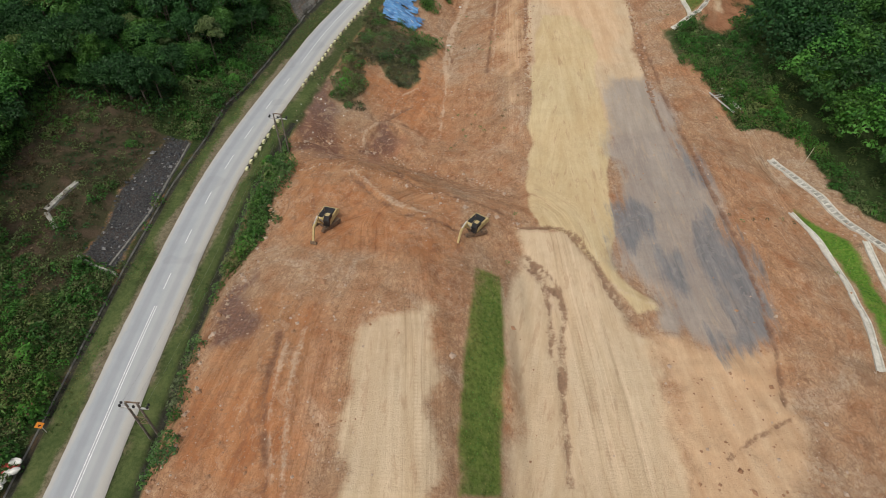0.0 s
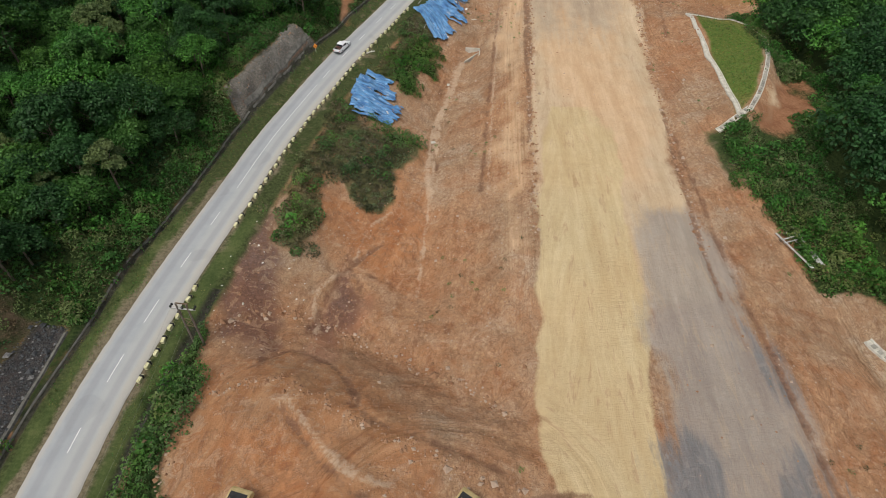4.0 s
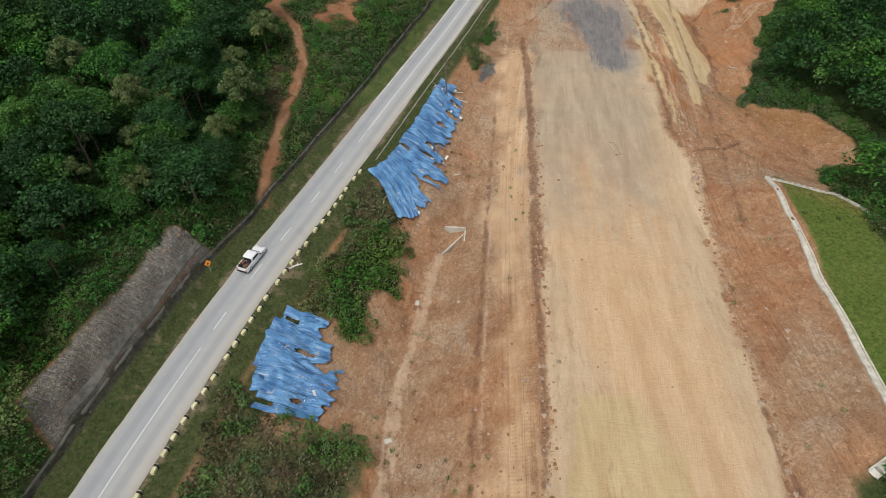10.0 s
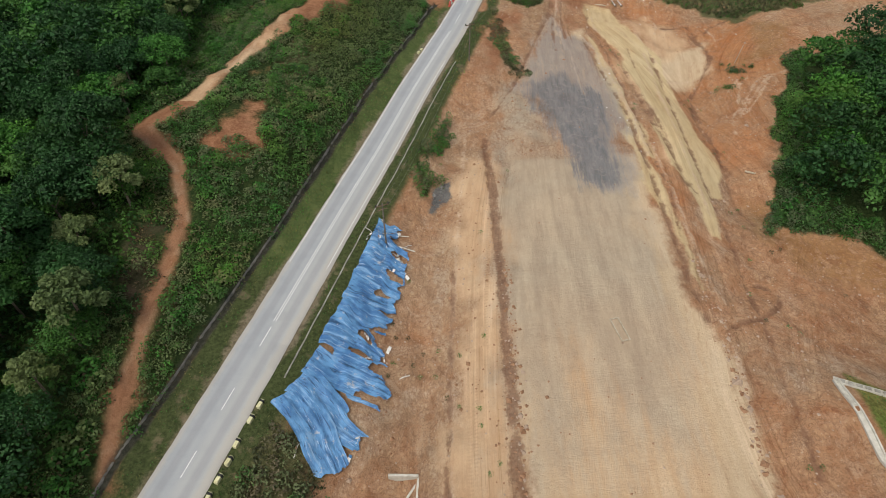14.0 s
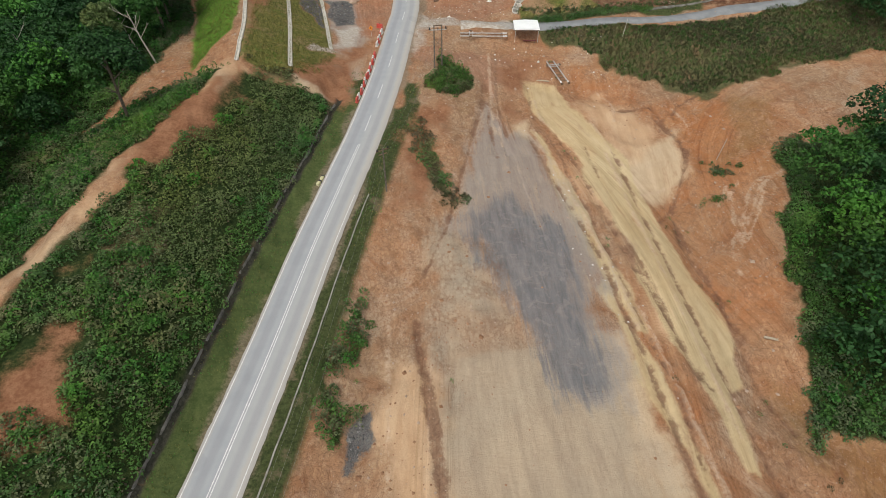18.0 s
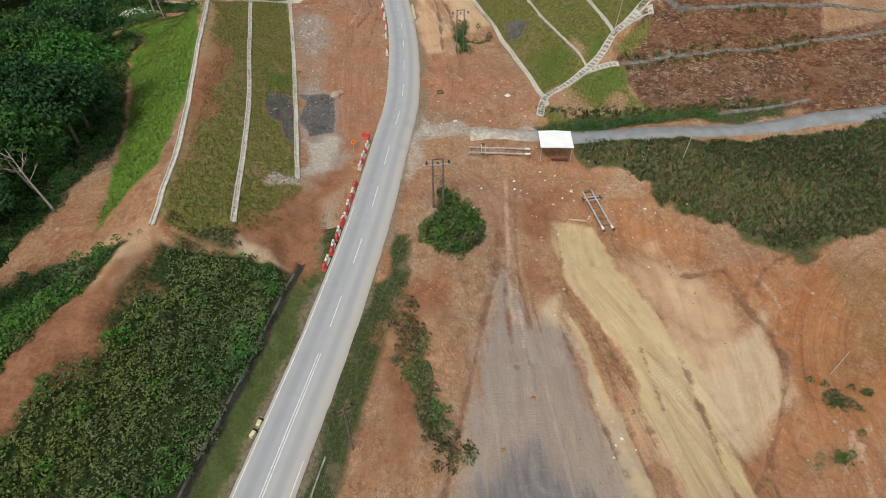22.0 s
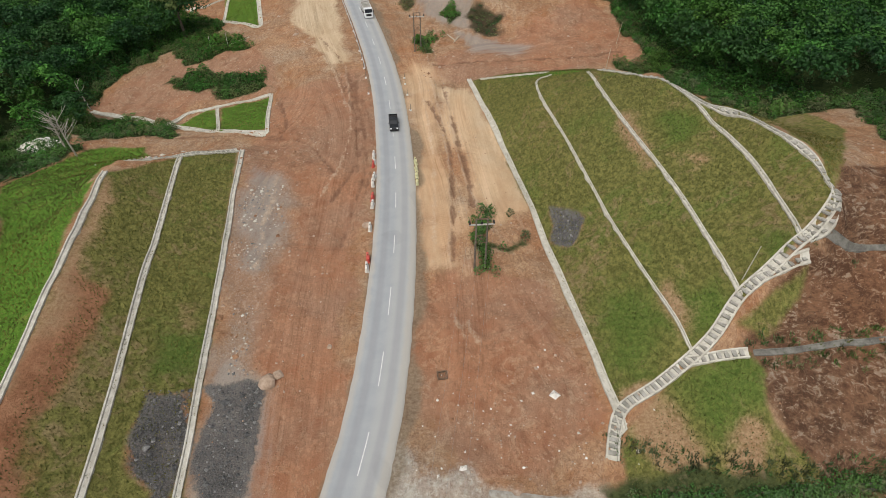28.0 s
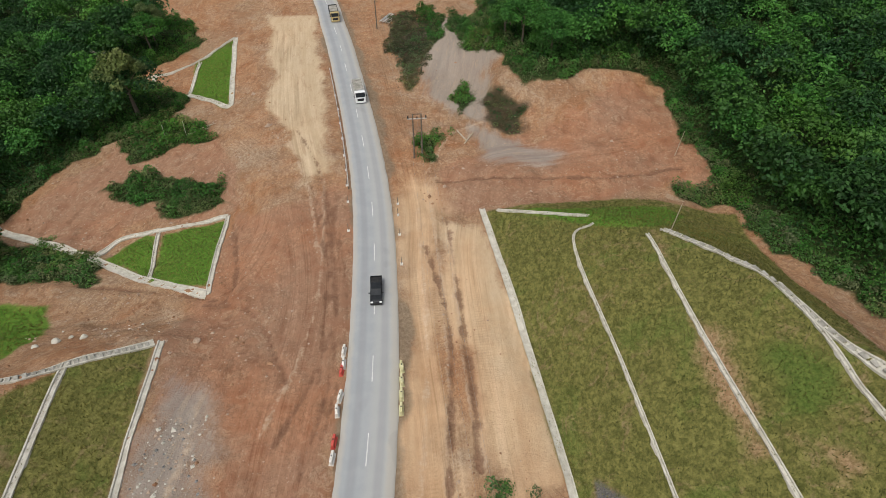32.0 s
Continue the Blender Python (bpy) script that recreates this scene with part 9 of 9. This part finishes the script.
# ---- torn scraps and timber round the tarpaulins ----
def scraps(name, spots, label, mats, seed):
    """Crumpled scraps of sheet lying about: small bent quads, as one mass."""
    r = np.random.RandomState(seed)
    out = []
    for cx, cy, spread, count in spots:
        x, y = cx + r.normal(0, spread, count), cy + r.normal(0, spread, count)
        z = on_ground(x, y) + r.uniform(0.25, 0.6, count)
        a, w, l = r.uniform(0, 6.28, count), r.uniform(0.06, 0.22, count), r.uniform(0.25, 0.9, count)
        ca, sa = np.cos(a), np.sin(a)
        for s0, s1, lift in ((-1, 0, 0.12), (0, 1, -0.12)):
            p = [np.stack([x + ca * l * k - sa * w * q, y + sa * l * k + ca * w * q, z + (lift if k == 0 else -0.1) + 0.1 * q], 1) for k, q in ((s0, -1), (s1, -1), (s1, 1), (s0, 1))]
            out.append(np.stack(p, 1))
    q = np.concatenate(out)
    return tagged(new(name, quads_mesh(name, q, mats, r.randint(0, len(mats), len(q)))), label, "litter", kind="stuff")


scraps("torn_scraps", [(9.6, 211.5, 1.4, 46), (11.0, 207.5, 1.2, 18), (8.2, 194.0, 1.2, 8), (4.0, 181.5, 1.0, 8), (-8.0, 145.8, 1.0, 6)], "torn white, blue and reddish scraps about the tarpaulins", [MAT_WHITE_PLASTIC, MAT_TARP, MAT_WHITE_PLASTIC, MAT_CLOD, MAT_STEEL], 5)
for x, y, turn, long in ((12.6, 211.0, 150, 3.4), (12.0, 213.2, 165, 2.6), (8.8, 212.6, 40, 2.2), (-0.6, 180.2, 75, 2.4), (11.4, 190.2, 20, 1.8)):
    log(x, y, turn, long, 0.08, MAT_BLOCK_WHITE, "pale thin timber lying by the tarpaulin")


# ---- odds and ends on the bare earth ----
def timber_frame(x, y, turn, long=3.6, wide=1.1):
    ob = thing("timber_frame", pose(x, y, ground_at(x, y) + 0.05, 0, 0, turn), "pale rectangular timber frame lying on the sandy platform", "frame")
    for s in (-1, 1):
        part("long_rail", boxes(((0, s * wide / 2, 0.06), (long, 0.14, 0.12)), bevel=0.01), MAT_WOOD, ob)
        part("end_rail", boxes(((s * long / 2, 0, 0.07), (0.14, wide + 0.2, 0.12)), bevel=0.01), MAT_WOOD, ob)


timber_frame(39.6, 192.5, 98)
for x, y, turn in ((1.4, 140.9, 20), (4.7, 162.8, 80)):
    slab = thing("concrete_slab", pose(x, y, ground_at(x, y), 0, 4, turn), "small broken pale concrete slab on bare earth", "slab")
    part("slab_body", boxes(((0, 0, 0.1), (0.9, 0.6, 0.2)), bevel=0.04), MAT_CONCRETE, slab)
x, y = scattered(0, 75, 60, 300, 2.2)
weedy = (np.abs(road_side(x, y)) > 8) & (value_noise(x, y, 7.0, 2) + rng.uniform(-0.25, 0.25, len(x)) > 0.9)
for kind in ("pale", "sand", "grey", "veg", "rough", "grass"):
    weedy &= cover(kind, x, y) < -0.5
tuft = np.concatenate([rng.normal((84.6, 258.2), (1.6, 1.1), (26, 2)), rng.normal((80.6, 252.2), (0.8, 0.8), (9, 2))])
thicket("earth_tufts", (tuft[:, 0], tuft[:, 1]), 0.7, 0.7, 0.2, 40, "small green bushes growing out of bare earth", SHRUBS, np.array([0, 2, 0, 1]), 0.05)
thicket("weeds", (x[weedy], y[weedy]), 0.5, 0.25, 0.15, 26, "small green weeds scattered over bare earth", [SHRUBS[0], SHRUBS[2], MAT_TALL_GRASS], np.array([0, 1, 2, 0]))
# ---- vehicles ----
def pickup(m, paint, label, load):
    """A double-cab pickup, x ahead."""
    ob = thing("pickup_truck", m @ Matrix.Scale(0.93, 4), label, "pickup truck")
    part("body", prism([(-2.6, 0.45), (-2.6, 0.95), (2.2, 1.0), (2.55, 0.85), (2.62, 0.5), (2.4, 0.35), (-2.4, 0.38)], 1.8, bevel=0.07), paint, ob)
    part("hood", prism([(1.0, 0.98), (1.05, 1.1), (2.1, 1.02), (2.45, 0.9), (2.4, 0.85)], 1.68, bevel=0.05), paint, ob)
    cab = part("cab", prism([(-0.95, 0.95), (-0.8, 1.6), (-0.6, 1.72), (0.55, 1.72), (0.75, 1.64), (1.35, 1.05)], 1.6, bevel=0.06), paint, ob)
    part("windscreen", prism([(0.74, 1.6), (1.3, 1.12), (1.34, 1.14), (0.78, 1.63)], 1.42), MAT_GLASS, cab)
    part("rear_window", prism([(-0.93, 1.1), (-0.82, 1.55), (-0.86, 1.56), (-0.98, 1.1)], 1.3), MAT_GLASS, cab)
    for s in (-1, 1):
        part("side_window", boxes(((0.02, s * 0.8, 1.36), (1.35, 0.03, 0.4))), MAT_GLASS, cab)
        part("bed_side", boxes(((-1.8, s * 0.84, 0.98), (1.6, 0.1, 0.42)), bevel=0.03), paint, ob)
        part("headlight", boxes(((2.5, s * 0.66, 0.82), (0.2, 0.36, 0.18)), bevel=0.03), MAT_WHITE, ob, "clear headlight")
        part("tail_light", boxes(((-2.6, s * 0.78, 0.85), (0.06, 0.16, 0.36)), bevel=0.01), MAT_RED, ob, "red tail light")
        part("door_mirror", boxes(((0.95, s * 1.0, 1.15), (0.16, 0.22, 0.18)), bevel=0.03), MAT_BLACK, ob)
        for x in (-1.6, 1.6):
            wheel(ob, x, s * 0.8, 0.37, 0.24)
    part("tailgate", boxes(((-2.56, 0, 0.98), (0.09, 1.7, 0.42)), bevel=0.03), paint, ob)
    part("bed_floor", boxes(((-1.75, 0, 0.965), (1.55, 1.6, 0.04))), MAT_BLACK, ob)
    part("bumper", boxes(((2.6, 0, 0.5), (0.16, 1.75, 0.26)), bevel=0.03), MAT_BLACK, ob)
    part("bumper", boxes(((-2.66, 0, 0.5), (0.14, 1.7, 0.2)), bevel=0.03), MAT_BLACK, ob)
    part("roll_bar", bars(((-1.0, -0.75, 1.0), (-1.05, -0.7, 1.65), 0.04), ((-1.0, 0.75, 1.0), (-1.05, 0.7, 1.65), 0.04), ((-1.05, -0.7, 1.65), (-1.05, 0.7, 1.65), 0.04)), MAT_BLACK, ob)
    for k in range(load):
        part("crate", boxes(((-1.3 - 0.42 * (k // 2), 0.4 - 0.8 * (k % 2), 1.1), (0.38, 0.6, 0.3 + 0.1 * (k % 3)), 10 * k), bevel=0.03), (MAT_MAROON, MAT_BLACK, MAT_STEEL_DARK)[k % 3], ob)
    return ob


pickup(along_road(163.7, -1.5), MAT_WHITE, "white double-cab pickup with a loaded bed on the road", 6)
pickup(along_road(392, 0.3) @ pose(0, 0, 0, 0, 0, 180), MAT_CAR_DARK, "black double-cab pickup with an empty bed on the road", 0)


def tipper(m, paint, label, load_mat):
    """A tipper lorry, x ahead."""
    ob = thing("tipper_lorry", m @ Matrix.Scale(0.92, 4), label, "lorry", "tipper lorries")
    part("chassis", boxes(((-0.6, 0, 0.85), (7.4, 0.9, 0.28))), MAT_STEEL_DARK, ob)
    cab = part("cab", prism([(2.1, 0.75), (2.1, 2.7), (2.4, 2.85), (3.3, 2.75), (3.6, 2.0), (3.7, 1.4), (3.7, 0.6), (2.3, 0.6)], 2.4, bevel=0.09), paint, ob)
    part("windscreen", prism([(3.36, 2.62), (3.66, 1.8), (3.7, 1.82), (3.42, 2.65)], 2.1), MAT_GLASS, cab)
    part("grille", boxes(((3.7, 0, 1.15), (0.06, 1.5, 0.6)), bevel=0.02), MAT_BLACK, cab)
    part("bumper", boxes(((3.72, 0, 0.6), (0.2, 2.4, 0.35)), bevel=0.04), paint, cab)
    part("sun_visor", boxes(((3.5, 0, 2.72), (0.3, 2.1, 0.05))), MAT_BLACK, cab)
    for s in (-1, 1):
        part("side_window", boxes(((2.85, s * 1.205, 2.05), (0.75, 0.03, 0.6))), MAT_GLASS, cab)
        part("headlight", boxes(((3.74, s * 0.9, 0.75), (0.08, 0.35, 0.2))), MAT_WHITE, cab, "clear headlight")
        part("mirror", boxes(((3.5, s * 1.4, 2.0), (0.1, 0.2, 0.5)), bevel=0.02), MAT_BLACK, cab)
        part("body_side", boxes(((-1.25, s * 1.17, 1.75), (6.0, 0.1, 1.3)), bevel=0.02), load_mat, ob)
        for k in range(6):
            part("rib", boxes(((-4.0 + 1.1 * k, s * 1.25, 1.75), (0.12, 0.08, 1.3))), load_mat, ob)
        for x in (-3.3, -2.1, 2.75):
            wheel(ob, x, s * 1.02, 0.5, 0.34)
    part("body_front", boxes(((1.75, 0, 1.9), (0.1, 2.4, 1.6)), bevel=0.02), load_mat, ob)
    part("tail_board", boxes(((-4.25, 0, 1.75), (0.1, 2.4, 1.3)), bevel=0.02), load_mat, ob)
    part("body_floor", boxes(((-1.25, 0, 1.12), (6.0, 2.3, 0.12))), MAT_STEEL_DARK, ob)
    part("load_cover", prism([(-4.2, 1.9), (-4.2, 2.15), (-1.2, 2.3), (1.7, 2.15), (1.7, 1.9)], 2.2, bevel=0.05), MAT_CONCRETE_OLD, ob, "grey covered load")
    return ob


tipper(along_road(452, 1.3) @ pose(0, 0, 0, 0, 0, 180), MAT_WHITE, "white tipper lorry with a grey covered body", MAT_STEEL)
tipper(along_road(497, 0.9) @ pose(0, 0, 0, 0, 0, 180), MAT_YELLOW, "dull yellow tipper lorry with a dark body", MAT_BLACK)


def excavator(m, swing, reach, label):
    """A crawler excavator, its upper works turned by swing degrees from the tracks; boom ahead along x."""
    ob = thing("excavator", m @ Matrix.Scale(0.84, 4), label, "excavator", "excavators on the mound")
    for s in (-1, 1):
        bm = prism([(-2.05, 0.35), (-1.8, 0.05), (1.8, 0.05), (2.05, 0.35), (2.05, 0.55), (1.8, 0.85), (-1.8, 0.85), (-2.05, 0.55)], 0.6, bevel=0.04)
        bmesh.ops.translate(bm, verts=bm.verts[:], vec=(0, s * 1.15, 0))
        track = part("crawler_track", bm, MAT_STEEL_DARK, ob, "muddy crawler track")
        for k in range(12):
            part("track_shoe", boxes(((-1.75 + 0.32 * k, s * 1.15, 0.87), (0.22, 0.62, 0.05))), MAT_STEEL_DARK, track)
    part("undercarriage", boxes(((0, 0, 0.6), (2.2, 1.9, 0.5)), bevel=0.05), MAT_STEEL_DARK, ob)
    turn = pose(0, 0, 0, 0, 0, swing)

    def up(name, bm, mat, lab="", under=None):
        o = part(name, bm, mat, under or ob, lab)
        if under is None:
            o.matrix_local = turn
        return o

    up("slew_ring", bars(((0, 0, 0.8), (0, 0, 1.05), 0.75), seg=20), MAT_BLACK)
    house = up("house", prism([(-2.6, 1.05), (-2.6, 1.9), (-2.2, 2.1), (0.6, 2.05), (0.9, 1.6), (1.0, 1.05)], 2.6, bevel=0.08), MAT_YELLOW, "yellow engine house")
    up("counterweight", prism([(-2.85, 1.0), (-2.85, 1.7), (-2.5, 1.95), (-2.3, 1.95), (-2.3, 1.0)], 2.62, bevel=0.1), MAT_YELLOW)
    up("engine_cover", boxes(((-1.4, 0.0, 2.12), (1.45, 2.1, 0.14)), ((-0.1, -0.7, 2.08), (1.1, 0.9, 0.12)), bevel=0.03), MAT_BLACK, "black engine cover")
    cab = up("cab", prism([(-0.3, 1.1), (-0.25, 2.7), (-0.05, 2.85), (0.95, 2.85), (1.35, 2.3), (1.45, 1.1)], 1.0, bevel=0.06), MAT_BLACK, "black glazed cab")
    cab.matrix_local = turn @ pose(0, 0.75, 0)
    part("cab_roof", boxes(((0.35, 0, 2.87), (0.75, 0.7, 0.05)), bevel=0.02), MAT_YELLOW, cab, "pale yellow roof hatch")
    part("side_glass", boxes(((0.5, 0.51, 2.1), (1.2, 0.02, 0.9)), ((0.5, -0.51, 2.1), (1.2, 0.02, 0.9))), MAT_GLASS, cab)
    up("exhaust", bars(((-1.2, -0.6, 2.1), (-1.2, -0.6, 2.7), 0.08)), MAT_STEEL_DARK)
    up("handrail", bars(((0.9, -1.2, 1.6), (0.9, -1.2, 2.3), 0.03), ((0.9, -1.2, 2.3), (-0.3, -1.2, 2.4), 0.03), ((-0.3, -1.2, 2.4), (-0.3, -1.2, 2.0), 0.03)), MAT_BLACK)
    k = reach
    up("boom", prism([(0.8, 1.5), (2.3, 3.5), (3.2 * k, 4.1), (5.3 * k, 3.3), (5.3 * k, 2.95), (3.2 * k, 3.6), (2.6, 3.0), (1.2, 1.3)], 0.42, bevel=0.05), MAT_YELLOW)
    up("stick", prism([(4.8 * k, 3.6), (5.4 * k, 3.35), (6.6 * k, 0.9), (6.4 * k, 0.8), (5.0 * k, 3.0)], 0.34, bevel=0.04), MAT_YELLOW)
    up("boom_cylinder", bars(((1.2, 0.3, 1.5), (3.0 * k, 0.3, 3.5), 0.09), ((1.2, -0.3, 1.5), (3.0 * k, -0.3, 3.5), 0.09)), MAT_STEEL)
    up("stick_cylinder", bars(((3.2 * k, 0, 4.25), (4.9 * k, 0, 3.7), 0.09)), MAT_STEEL)
    bucket = up("bucket", prism([(6.6 * k, 1.0), (6.9 * k, 0.55), (6.7 * k, 0.0), (6.1 * k, -0.1), (5.9 * k, 0.15), (6.2 * k, 0.5)], 1.1, bevel=0.04), MAT_STEEL_DARK, "earth-worn bucket")
    for q in range(5):
        part("tooth", boxes(((5.85 * k, -0.44 + 0.22 * q, 0.1), (0.22, 0.08, 0.07))), MAT_STEEL, bucket)
    return ob


excavator(pose(-17.0, 64.0, ground_at(-17.0, 64.0) - 0.05, 0, 0, 232), 22, 0.8, "yellow and black crawler excavator digging at the mound's edge")
excavator(pose(4.6, 64.6, ground_at(4.6, 64.6) - 0.05, 0, 0, 20), 214, 0.78, "yellow and black crawler excavator reaching across the mound")
